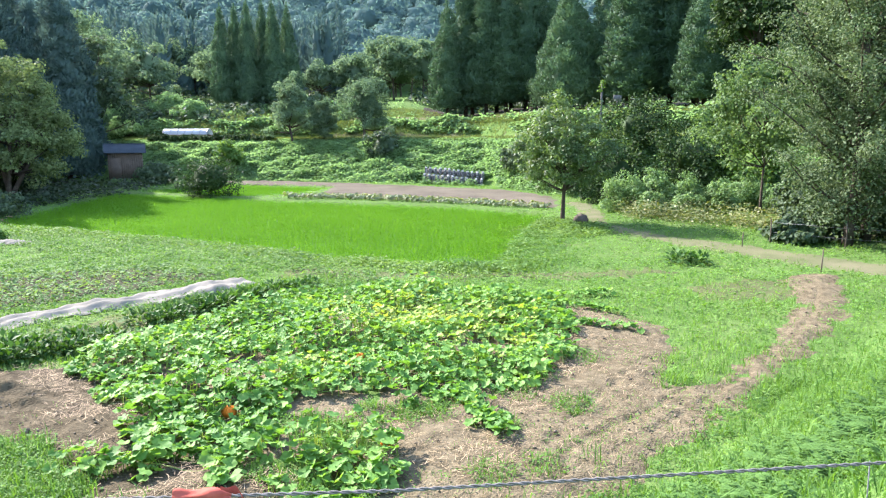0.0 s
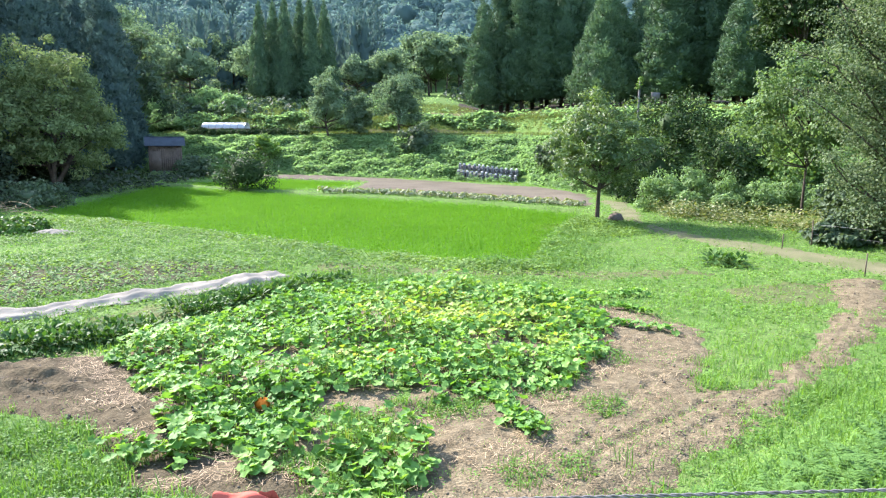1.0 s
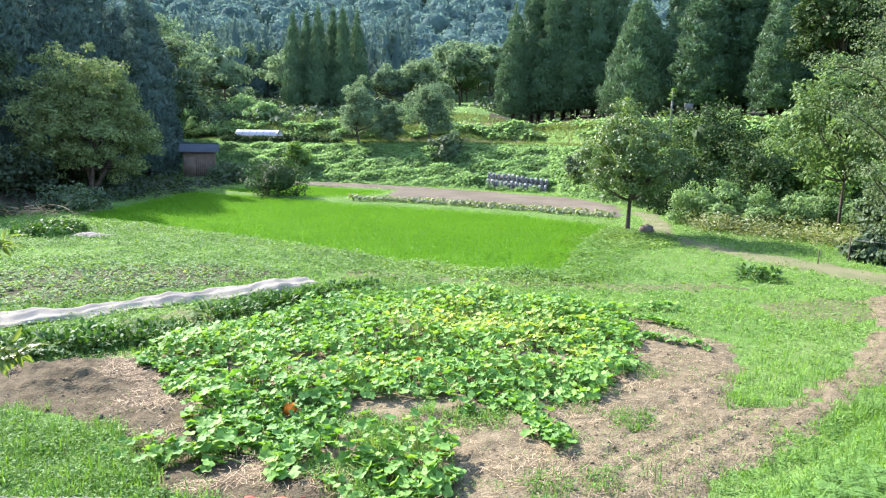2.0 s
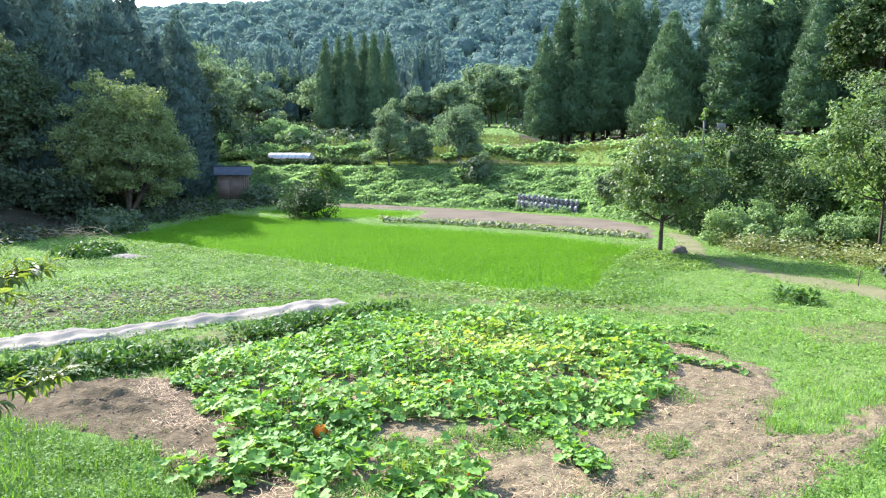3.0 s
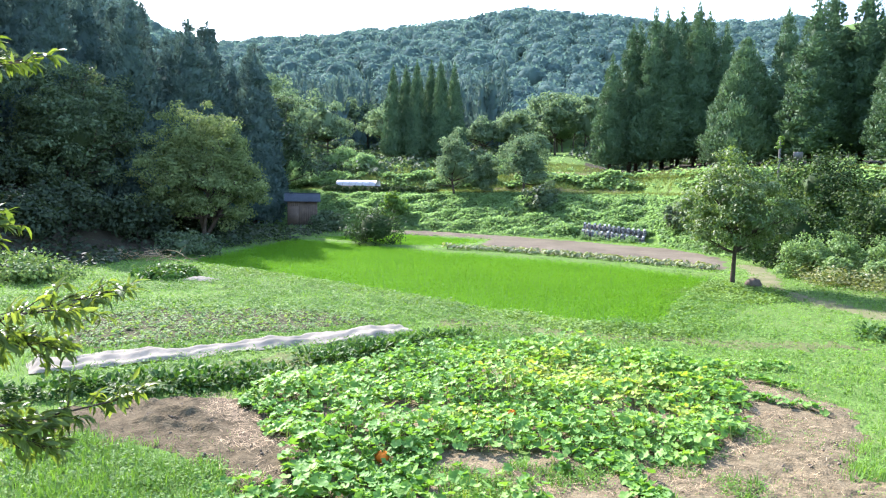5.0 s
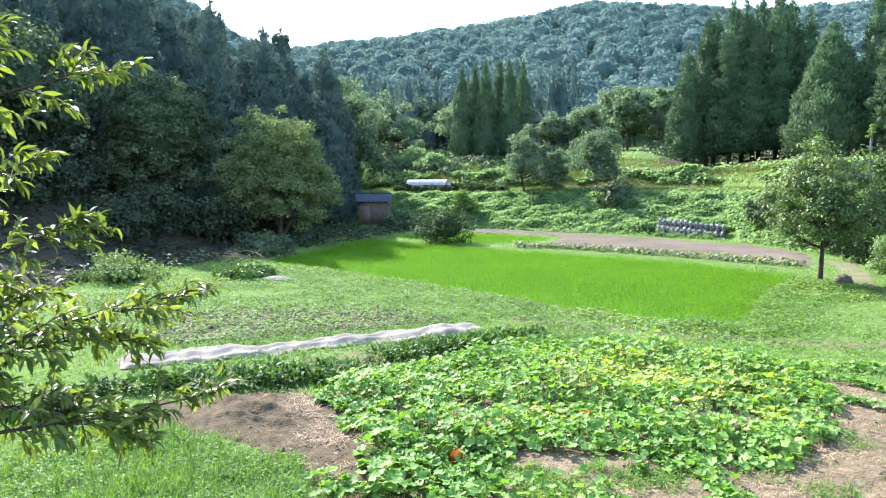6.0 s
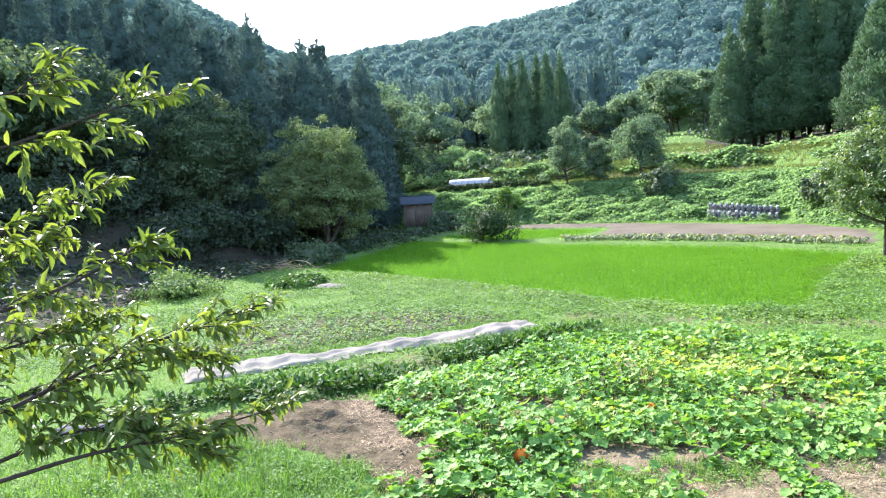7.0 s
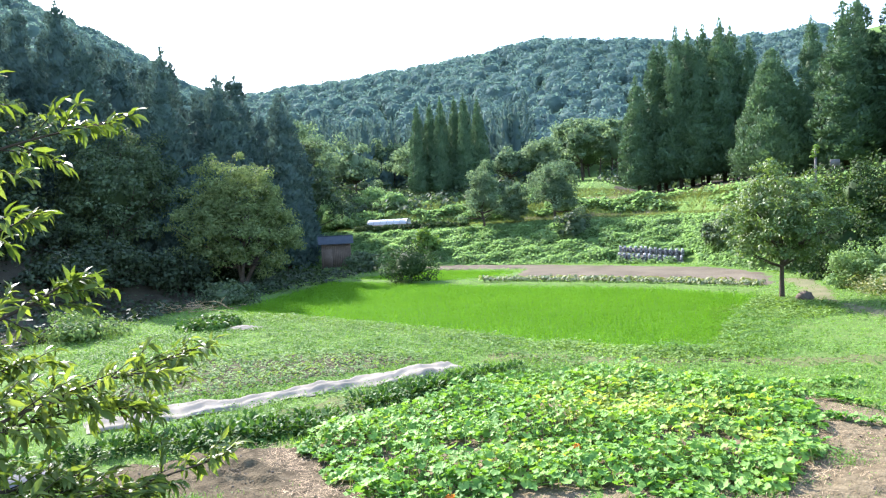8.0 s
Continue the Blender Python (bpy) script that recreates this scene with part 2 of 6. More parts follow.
M_FERN = foliage("feathery_leaf", [(.05, (0.09, 0.168, 0.06)), (.5, (0.156, 0.252, 0.0936)), (1.0, (0.24, 0.342, 0.144))], 0.6, 0.4, 0.7, 0.35, warm=(1.15, 1.2, 0.75))
M_DARKCROP = foliage("dark_crop_leaf", [(.1, (0.0234, 0.0663, 0.01404)), (.5, (0.0468, 0.1131, 0.0234)), (1.0, (0.0936, 0.1716, 0.04056))], 0.7, 0.28, 0.6, 0.5, gloss=0.1)
M_KUDZU = foliage("bank_leaf", [(.05, (0.1125, 0.195, 0.0765)), (.5, (0.1665, 0.275, 0.1105)), (1.0, (0.234, 0.35, 0.1487))], 0.25, 0.52, 0.75, 0.3, warm=(1.15, 1.22, 0.85))
M_CEDAR = foliage("cedar_needles", [(.05, (0.04692, 0.09298, 0.05088)), (.5, (0.08568, 0.1535, 0.07719)), (.9, (0.1377, 0.2216, 0.1009))], 0.35, 0.26, 0.8, 0.25, warm=(1.15, 1.2, 0.85))
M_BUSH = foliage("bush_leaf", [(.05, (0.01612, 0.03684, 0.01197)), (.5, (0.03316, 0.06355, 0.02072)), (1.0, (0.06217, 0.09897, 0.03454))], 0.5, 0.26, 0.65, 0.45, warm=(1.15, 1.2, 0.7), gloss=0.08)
M_PERSIMMON = foliage("persimmon_leaf", [(.05, (.045, .085, .032)), (.5, (.09, .15, .055)), (1.0, (.18, .25, .105))], 0.7, 0.36, 0.52, 0.5)
# hillside cedar needles lifted and blued, a painted veil of haze
M_CEDAR_HAZE = foliage("hazy_cedar_needles", [(.05, (.054, .092, .084)), (.5, (.076, .124, .108)), (1.0, (.105, .162, .132))], 0.25, 0.24, 0.9, 0.12, warm=(1.15, 1.2, 0.95), gloss=0.05)
M_BROAD = foliage("broad_leaf", [(.05, (.06, .11, .038)), (.5, (.105, .175, .06)), (1.0, (.175, .25, .09))], 0.4, 0.36, 0.6, 0.4, warm=(1.25, 1.25, 0.72), gloss=0.12)
M_WALNUT = foliage("walnut_leaf", [(.05, (0.0704, 0.1056, 0.04224)), (.5, (0.132, 0.1804, 0.0704)), (1.0, (0.22, 0.2728, 0.1144))], 0.4, 0.36, 0.7, 0.45, warm=(1.15, 1.2, 0.85), gloss=0.1)
# valley leaf dulled towards blue, tinting distance haze into the trees
M_VALLEY = foliage("hazy_valley_leaf", [(.05, (.075, .125, .07)), (.5, (.13, .195, .105)), (1.0, (.2, .27, .145))], 0.3, 0.4, 0.8, 0.4, warm=(1.15, 1.2, 0.9), gloss=0.1)
# leaf colour darkened to paint in the shade of neighbouring trees
M_SHADY = foliage("shade_toned_leaf", [(.05, (0.0396, 0.0682, 0.0384)), (.5, (0.0682, 0.11, 0.0552)), (1.0, (0.121, 0.176, 0.084))], 0.4, 0.34, 0.7, 0.35, warm=(1.3, 1.25, 0.72))
M_POPLAR = foliage("poplar_leaf", [(.05, (.026, .052, .02)), (.5, (.068, .112, .045)), (1.0, (.19, .245, .13))], 0.5, 0.3, 0.65, 0.6, warm=(1.2, 1.2, 0.8), gloss=0.14)
# darkest leaf: deep shade below the hillside is put into its colour
M_DEEP = foliage("deep_shade_toned_leaf", [(.05, (.02, .036, .02)), (.5, (.036, .058, .03)), (1.0, (.065, .095, .045))], 0.4, 0.3, 0.75, 0.35)
M_PEACH = foliage("peach_leaf", [(.05, (0.03842, 0.06791, 0.01616)), (.5, (0.08382, 0.1261, 0.02911)), (1.0, (0.1606, 0.207, 0.05497))], 1.5, 0.5, 0.38)
# far woods leaf shifted to blue-grey; distance haze is put into the colour
M_WOODS = foliage("hazy_woods_leaf", [(.05, (0.06323, 0.1102, 0.1059)), (.45, (0.1047, 0.1706, 0.151)), (.8, (0.168, 0.2413, 0.1915))], 0.07, 0.4, 1.0, 0.18, warm=(1.1, 1.2, 0.95), gloss=0.05)
M_WHITE = rough_mat("white_cloth", [(.3, (0.19, 0.1757, 0.1336)), (.5, (0.2422, 0.2251, 0.1797)), (.7, (0.2898, 0.2698, 0.2212))], 1.2, 0.85, 9.0, 0.5, 0.02)
nt = M_WHITE.node_tree
tr, mx = nt.nodes.new("ShaderNodeBsdfTranslucent"), nt.nodes.new("ShaderNodeMixShader")
tr.inputs["Color"].default_value, mx.inputs[0].default_value = (0.3, 0.27, 0.2, 1), 0.3
nt.links.new(nt.nodes["Principled BSDF"].outputs[0], mx.inputs[1])
nt.links.new(tr.outputs[0], mx.inputs[2])
nt.links.new(mx.outputs[0], nt.nodes["Material Output"].inputs["Surface"])
M_WOOD = rough_mat("weathered_boards", [(.3, (0.0648, 0.0504, 0.0396)), (.55, (0.1224, 0.0972, 0.0756)), (.7, (0.18, 0.144, 0.1152))], 2.0, 0.9, 14.0, 0.6, 0.01)
M_TIN = rough_mat("dull_tin_roof", [(.3, (0.03325, 0.042, 0.0504)), (.6, (0.057, 0.07, 0.0798)), (.75, (0.095, 0.1, 0.0882))], 1.5, 0.8, 20.0, 0.2, 0.01, 0.0)
M_FILM = rough_mat("greenhouse_film", [(.3, (.36, .37, .37)), (.7, (.5, .51, .51))], 1.0, 0.35, 6.0, 0.2, 0.02)
M_SACK = rough_mat("black_sack", [(.34, (.022, .022, .022)), (.47, (.08, .08, .078)), (.54, (.2, .2, .195)), (.64, (.36, .36, .35))], 7.0, 0.7, 22.0, 0.7, 0.02)
M_GREY = rough_mat("grey_concrete", [(.3, (.08, .08, .078)), (.6, (.14, .14, .132)), (.75, (.2, .195, .18))], 2.0, 0.9, 24.0, 0.5, 0.01)
M_STEEL = rough_mat("galvanised_steel", [(.3, (.1, .1, .1)), (.7, (.2, .2, .2))], 20.0, 0.6, 60.0, 0.3, 0.002, 0.4)
M_RAG = rough_mat("faded_red_cloth", [(.3, (.24, .05, .04)), (.6, (.36, .09, .06)), (.75, (.42, .14, .08))], 12.0, 0.85, 60.0, 0.5, 0.004)
M_PUMPKIN = rough_mat("pumpkin_skin", [(.3, (.5, .12, .015)), (.6, (.7, .2, .025)), (.75, (.75, .3, .05))], 6.0, 0.4, 20.0, 0.2, 0.005)
M_STONE = rough_mat("field_stone", [(.3, (.06, .05, .038)), (.6, (.12, .102, .08)), (.75, (.18, .16, .13))], 3.0, 0.95, 18.0, 0.9, 0.03)
M_WIRE = rough_mat("twisted_wire", [(.3, (.1, .092, .08)), (.7, (.21, .198, .18))], 60.0, 0.75, 200.0, 0.4, 0.001, 0.2)


# ---- lie of the land ----
SQUASH_POLY = [(-6.9, 12.0), (-6.7, 13.7), (-5.6, 15.2), (-3.9, 18.2), (-0.7, 18.9), (1.8, 18.2), (3.1, 17.2), (2.6, 13.1), (1.7, 11.4), (0.6, 10.6),
               (0.9, 8.9), (0.1, 10.2), (-0.5, 9.3), (-0.6, 7.5), (-1.4, 7.7), (-2.2, 8.3), (-2.75, 7.7), (-2.95, 8.1), (-3.1, 8.6), (-3.7, 7.9), (-4.8, 8.25), (-4.9, 9.9)]
PADDY_POLY = [(-24, 36), (-20.3, 33.6), (-15.5, 31.4), (-8.8, 27.7), (-3.7, 24.4), (0.3, 22.8), (1.9, 23), (2.8, 27.8), (4.8, 34.6), (5.8, 39), (0.4, 44), (-11, 48.5), (-15.5, 51), (-21.5, 54), (-27, 57)]
BACK_PADDY_POLY = [(-26, 58.5), (-15.6, 52.3), (-12, 54.5), (-10.3, 61.5), (-20.5, 67)]
FIELD_POLY = [(-24, 70.5), (-18.2, 71.5), (-10.4, 67.8), (-4.4, 64), (5, 57), (8.3, 50), (7.6, 43.7), (6.4, 41.5), (0.8, 46.3), (-8, 50.5), (-10.0, 56), (-9.8, 62), (-19, 66.5)]
TRACK_POLY = [(8.0, 47), (9.8, 45), (9.2, 39), (8.4, 33.6), (9.9, 29.9), (12.2, 26.4), (14.6, 23.1), (17.3, 20.4), (24, 16.3), (24, 13.8), (16, 17.9), (12.6, 21.3), (10.6, 24.5), (8.7, 28.2), (7.4, 31.5), (7.0, 34.5), (7.9, 40)]
SOIL_R_POLY = [(12.2, 21), (11.9, 20.0), (10.2, 16.8), (8.7, 14.7), (6.2, 11.9), (4.3, 9.9), (3.1, 8.6), (2.2, 7.9), (1.0, 6.6), (-0.8, 7.2), (-0.9, 9.6), (0.4, 11.4), (1.8, 13.6), (2.6, 17.2), (3.6, 16.9), (4.9, 15.4),
               (4.8, 13.6), (3.7, 11.2), (4.5, 11.2), (5.5, 12.3), (7.4, 14.6), (8.9, 16.9), (10.4, 20.8)]
SOIL_L_POLY = [(-10.6, 9.9), (-9.0, 11.7), (-8.3, 12.2), (-6.7, 12.4), (-5.2, 11.4), (-4.4, 10), (-4.0, 8.6), (-2.6, 8.5), (-1.9, 8.1), (-1.5, 7.3), (-3.0, 6.9), (-4.2, 7.4), (-5.2, 8.6), (-5.8, 9.0), (-7.2, 9.4)]


def inside(poly, x, y):
    """Signed distance to a closed outline, positive within."""
    p = np.asarray(poly, float)
    q = np.roll(p, -1, 0)
    x, y = np.asarray(x, float), np.asarray(y, float)
    d = np.full(x.shape, 1e9)
    odd = np.zeros(x.shape, bool)
    for (ax, ay), (bx, by) in zip(p, q):
        ex, ey = bx - ax, by - ay
        t = np.clip(((x - ax) * ex + (y - ay) * ey) / (ex * ex + ey * ey + 1e-9), 0, 1)
        d = np.minimum(d, np.hypot(x - ax - t * ex, y - ay - t * ey))
        cross = ((ay > y) != (by > y)) & (x < (bx - ax) * (y - ay) / (by - ay + 1e-12) + ax)
        odd ^= cross
    return np.where(odd, d, -d)


RIDGE_AZ = [-180, -75, -55, -48, -42, -38, -35, -32, -28, -21, -14, -7, 0, 6, 12, 20, 35, 70, 180]
RIDGE_Z = [40, 140, 145, 124, 108, 93, 79, 73, 78, 85, 91, 100, 94, 88, 87, 92, 105, 90, 40]


def ss(t):
    t = np.clip(t, 0, 1)
    return t * t * (3 - 2 * t)


def left_u(x, y):
    return -(x + 34 + 0.3 * (y - 50))


def ground_z(x, y):
    x, y = np.asarray(x, float), np.asarray(y, float)
    # bank with its terraces beyond the fields
    toe = np.interp(x, [-60, -30, -18, -4, 4, 8, 12, 20, 30, 60], [80, 75, 72.5, 67, 63, 53, 47, 41, 35, 20])
    d = y - toe
    z = np.interp(d, [0, .6, 8.4, 9.2, 13.6, 15.8, 17, 28, 60, 120], [0, .3, 3.9, 4.15, 4.3, 6.0, 6.3, 8.7, 12, 14])
    # the grove stands on a lower, flatter shelf
    z = z - ss((x + 6) / 9) * np.interp(d, [15.8, 28, 45, 60, 120], [0, 1.6, 2.4, 2.8, 1.0])
    # wooded hill closing the valley
    r, az = np.hypot(x, y), np.degrees(np.arctan2(x, y))
    top = np.interp(az, RIDGE_AZ, RIDGE_Z)
    hill = 12 + (top - 12) * ss((r - 130) / 290) * (1 - 0.6 * ss((r - 430) / 900))
    z = np.where((r > 130) & (y > 0), np.maximum(z, hill), z)
    z = np.where((r > 130) & (y <= 0), 2 + 0.0 * r, z)
    # left hillside
    u = np.clip(left_u(x, y), 0, 170)
    slope = np.minimum(0.34 * u + 0.0024 * u * u, 80)
    z = np.where(r > 125, np.maximum(z, slope), np.maximum(z, slope) + 0.3 * np.minimum(z, slope))
    # hollow with a brook between the field and the left hillside
    s = -(x + 27.0 - 0.05 * (y - 35))
    z = z - 1.1 * ss(s / 3.0) * ss((11 - s) / 5) * ss((46 - y) / 8)
    # sunken rice paddies
    for poly in (PADDY_POLY, BACK_PADDY_POLY):
        box_x, box_y = [q[0] for q in poly], [q[1] for q in poly]
        near = (x > min(box_x) - 1) & (x < max(box_x) + 1) & (y > min(box_y) - 1) & (y < max(box_y) + 1)
        if np.any(near):
            z = z - np.where(near, 0.36 * ss((inside(poly, x, y) + 0.35) / 0.7), 0)
    # roadside bank on which the camera stands
    lip = 6.0 + np.clip(x - 1.0, 0, 60) * 1.0
    climb = (lip - y) / (1 + 0.414 * ss((x - 1) / 5))
    z = z + np.clip(climb * 0.55, 0, 2.6)
    return z


def fine_z(x, y):
    return ground_z(x, y) + 0.02 * wave(np.asarray(x) * 1.1, np.asarray(y) * 1.1)


def build_ground():
    rings = np.concatenate([np.linspace(0.3, 40, 130), 40 + np.cumsum(np.linspace(0.35, 1.6, 90)), np.geomspace(132, 2600, 60)])
    secs = 360
    ang = np.arange(secs) * 2 * np.pi / secs
    rr, aa = np.meshgrid(rings, ang, indexing="ij")
    x, y = rr * np.sin(aa), rr * np.cos(aa)
    v = np.stack([x, y, fine_z(x, y)], -1).reshape(-1, 3)
    i, j = np.meshgrid(np.arange(len(rings) - 1), np.arange(secs), indexing="ij")
    k = (j + 1) % secs
    q = np.stack([i * secs + j, (i + 1) * secs + j, (i + 1) * secs + k, i * secs + k], -1).reshape(-1, 4)[:, ::-1]
    geo = Geo().add(v, q)
    hub = geo.n
    geo.add([[0, 0, fine_z(0, 0)]])
    geo.f[3].append(np.array([[hub, b, (b + 1) % secs] for b in range(secs)])[:, ::-1])
    tagged(piece("ground", geo, M_GROUND, smooth=True), "grassy valley floor rising to banks and hills", "ground", kind="structure")


build_ground()


def patch(name, label, category, poly, mat, step, lift=0.02, rough=0.02, edge=0.35, grain=3.0, forms=()):
    """A bare patch lying in the ground sheet; its rim dips under the turf."""
    p = np.asarray(poly, float)
    x0, y0 = p.min(0) - 1
    x1, y1 = p.max(0) + 1
    xs, ys = np.arange(x0, x1, step), np.arange(y0, y1, step)
    X, Y = np.meshgrid(xs, ys, indexing="ij")
    s = inside(poly, X, Y) + 0.22 * wave(X * 2.2, Y * 2.2, 3)
    Z = fine_z(X, Y) + lift + rough * 1.5 * fbm(X * grain * 0.6, Y * grain * 0.6, 5) - (lift + rough + 0.02) * ss(0.5 - 0.5 * s / edge) * 1.3
    for line, wide, high in forms:
        p = np.asarray(line, float)
        far = np.full(X.shape, 9.0)
        for (ax, ay), (bx, by) in zip(p[:-1], p[1:]):
            t = np.clip(((X - ax) * (bx - ax) + (Y - ay) * (by - ay)) / ((bx - ax) ** 2 + (by - ay) ** 2), 0, 1)
            far = np.minimum(far, np.hypot(X - ax - t * (bx - ax), Y - ay - t * (by - ay)))
        far = far + 0.8 * wide * fbm(X * 3, Y * 3, 13)
        Z = Z + high * np.exp(-(far / wide) ** 2) * np.clip(0.6 + 0.7 * fbm(X * 2.6, Y * 2.6, 9), 0.05, 1.2) * ss(s / 0.3)
    keep = s > -0.25
    idx = np.arange(X.size).reshape(X.shape)
    q = np.stack([idx[:-1, :-1], idx[1:, :-1], idx[1:, 1:], idx[:-1, 1:]], -1).reshape(-1, 4)
    ok = keep.ravel()[q].all(1)
    geo = Geo().add(np.stack([X, Y, Z], -1).reshape(-1, 3), q[ok])
    me = geo.mesh(name, mat, True)
    bm = bmesh.new()
    bm.from_mesh(me)
    bmesh.ops.delete(bm, geom=[v for v in bm.verts if not v.link_faces], context="VERTS")
    bm.to_mesh(me)
    bm.free()
    ob = new(name, me)
    return tagged(ob, label, category, kind="structure")


patch("paddy_mud", "muddy bed of the rice paddy", "paddy", PADDY_POLY, M_MUD, 0.5, 0.03, 0.01)
patch("paddy_mud", "muddy bed of the small back paddy", "paddy", BACK_PADDY_POLY, M_MUD, 0.5, 0.03, 0.01)
patch("tilled_field", "bare brown tilled vegetable field beyond the rice", "field", FIELD_POLY, M_TILLED, 0.3, 0.06, 0.05, 0.8, 2.0)
patch("dirt_track", "pale dry dirt track through the meadow", "track", TRACK_POLY, M_PATH, 0.2, 0.03, 0.015, 0.8)
TOE = lambda x: np.interp(x, [-60, -30, -18, -4, 4, 8, 12, 20, 30, 60], [80, 75, 72.5, 67, 63, 53, 47, 41, 35, 20])
patch("terrace_path", "pale worn path along the terrace", "path", [(x, float(TOE(x)) + 9.4) for x in (-34, -26, -18, -11, -4, 2)] + [(x, float(TOE(x)) + 11.6) for x in (2, -4, -11, -18, -26, -34)], M_PATH, 0.35, 0.05, 0.02, 0.7)
patch("earth_bank", "bare tan earth cut at the foot of the upper terrace", "soil", [(x, float(TOE(x)) + 12.7) for x in (-15, -10, -4, 2, 6, 8)] + [(x, float(TOE(x)) + 14.4) for x in (8, 6, 2, -4, -10, -15)], M_PATH, 0.3, 0.1, 0.04, 0.6)
patch("mown_ledge", "dry mown grass ledge in front of the grove", "turf", [(x, float(TOE(x)) + 17.3) for x in (-12, -6, 0, 4)] + [(9, 76), (16, 68), (18, 72), (14, 79.5), (9, 83.5), (2, 85), (-4, 87.5), (-12, 90)], rough_mat("dry_turf", [(.3, (.095, .105, .052)), (.5, (.145, .14, .078)), (.7, (.195, .18, .105))], 0.7, 1.0, 16.0, 0.8, 0.04), 0.5, 0.1, 0.04, 1.0)
# litter patches here and in the grove carry shade in their dark colour
patch("leaf_litter", "leaf litter under the hillside trees, darkened as tree shade", "soil", [(-21.5, 15.5), (-25.2, 22.5), (-27.5, 29), (-28.5, 35), (-30, 46), (-33.5, 58), (-36, 72), (-62, 72), (-72, 40), (-60, 15)], M_LITTER, 0.7, 0.08, 0.04, 1.2)
GROVE_POLY = [(-3, 87), (3, 84.5), (12, 82.5), (17, 77), (20, 70), (28, 61), (40, 50), (46, 62), (36, 80), (15, 101), (-3, 101)]
patch("leaf_litter", "bare ground under the cedar grove, darkened as grove shade", "soil", GROVE_POLY, M_LITTER, 0.7, 0.08, 0.04, 1.2)
patch("garden_soil", "straw-strewn soil under the pumpkin vines", "soil", SQUASH_POLY, M_SOIL, 0.08, 0.022, 0.03, 0.7)
patch("bare_soil", "dry bare soil path with scattered straw", "soil", SOIL_R_POLY, M_SOIL, 0.05, 0.06, 0.02, 0.7, 6.0, (([(1.6, 8.6), (2.5, 9.6), (3.2, 10.1), (4.2, 11.2), (4.9, 11.9)], 0.06, -0.07), ([(1.4, 8.9), (2.1, 10.1), (2.7, 10.9), (3.4, 12.0)], 0.06, -0.06), ([(2.2, 8.6), (4.2, 10.5), (6.6, 13.0), (8.8, 15.9), (10.4, 18.6)], 0.07, -0.045), ([(0.0, 9.2), (0.3, 10.0)], 0.3, 0.03)))
patch("bare_soil", "dug bare soil beside the pumpkin patch", "soil", SOIL_L_POLY, M_DUG, 0.05, 0.06, 0.024, 0.7, 5.0, (([(-8.9, 11.5), (-8.0, 11.1), (-7.4, 11.0), (-6.8, 10.8)], 0.2, 0.18), ([(-7.9, 10.5), (-7.3, 10.4), (-6.6, 10.5)], 0.16, 0.15), ([(-7.6, 11.9), (-7.0, 12.1), (-6.6, 11.9)], 0.25, 0.12), ([(-7.6, 10.75), (-6.8, 10.65)], 0.10, -0.06)))


# ---- trees ----
def rand_dirs(n, rng, low=-1.0):
    z = rng.uniform(low, 1, n)
    a = rng.uniform(0, 2 * np.pi, n)
    h = np.sqrt(1 - z * z)
    return np.stack([h * np.cos(a), h * np.sin(a), z], 1)


def bent(p, q, rng, n=5, sway=0.08):
    p, q = np.asarray(p, float), np.asarray(q, float)
    t = np.linspace(0, 1, n)[:, None]
    L = np.linalg.norm(q - p)
    w = np.sin(np.pi * t) * rng.normal(0, sway * L, 3)
    return p + (q - p) * t + w


def leaf_clumps(geo, rng, centres, radii, per, size, template=FLAKE, flat=0.35, outward=1.0):
    n = len(centres) * per
    c = np.repeat(centres, per, 0)
    r = np.repeat(radii, per)
    d = rand_dirs(n, rng, -0.75)
    place = c + d * (r * rng.uniform(0.45, 1.05, n))[:, None] * [1, 1, 0.75]
    up = unit(d * outward + [0, 0, flat + 0.3] + rng.normal(0, 0.45, (n, 3)))
    ahead = unit(np.cross(up, rng.normal(0, 1, (n, 3)))) * 0.9 + [0, 0, -0.25]
    scatter(geo, template, place, ahead, up, 0.82 * size * rng.uniform(0.65, 1.25, n))


def blob(geo, centre, size, rng, rings=6, sides=10, rag=0.2):
    """A lumpy closed body inside a crown."""
    th = np.linspace(0.02, np.pi - 0.02, rings)
    ph = np.arange(sides) * 2 * np.pi / sides
    T, P = np.meshgrid(th, ph, indexing="ij")
    r = 1 + rng.uniform(-rag, rag, T.shape)
    v = np.stack([np.sin(T) * np.cos(P) * r * size[0], np.sin(T) * np.sin(P) * r * size[1], np.cos(T) * r * size[2]], -1) + centre
    i, j = np.meshgrid(np.arange(rings - 1), np.arange(sides), indexing="ij")
    k = (j + 1) % sides
    geo.add(v.reshape(-1, 3), np.stack([i * sides + j, (i + 1) * sides + j, (i + 1) * sides + k, i * sides + k], -1).reshape(-1, 4))


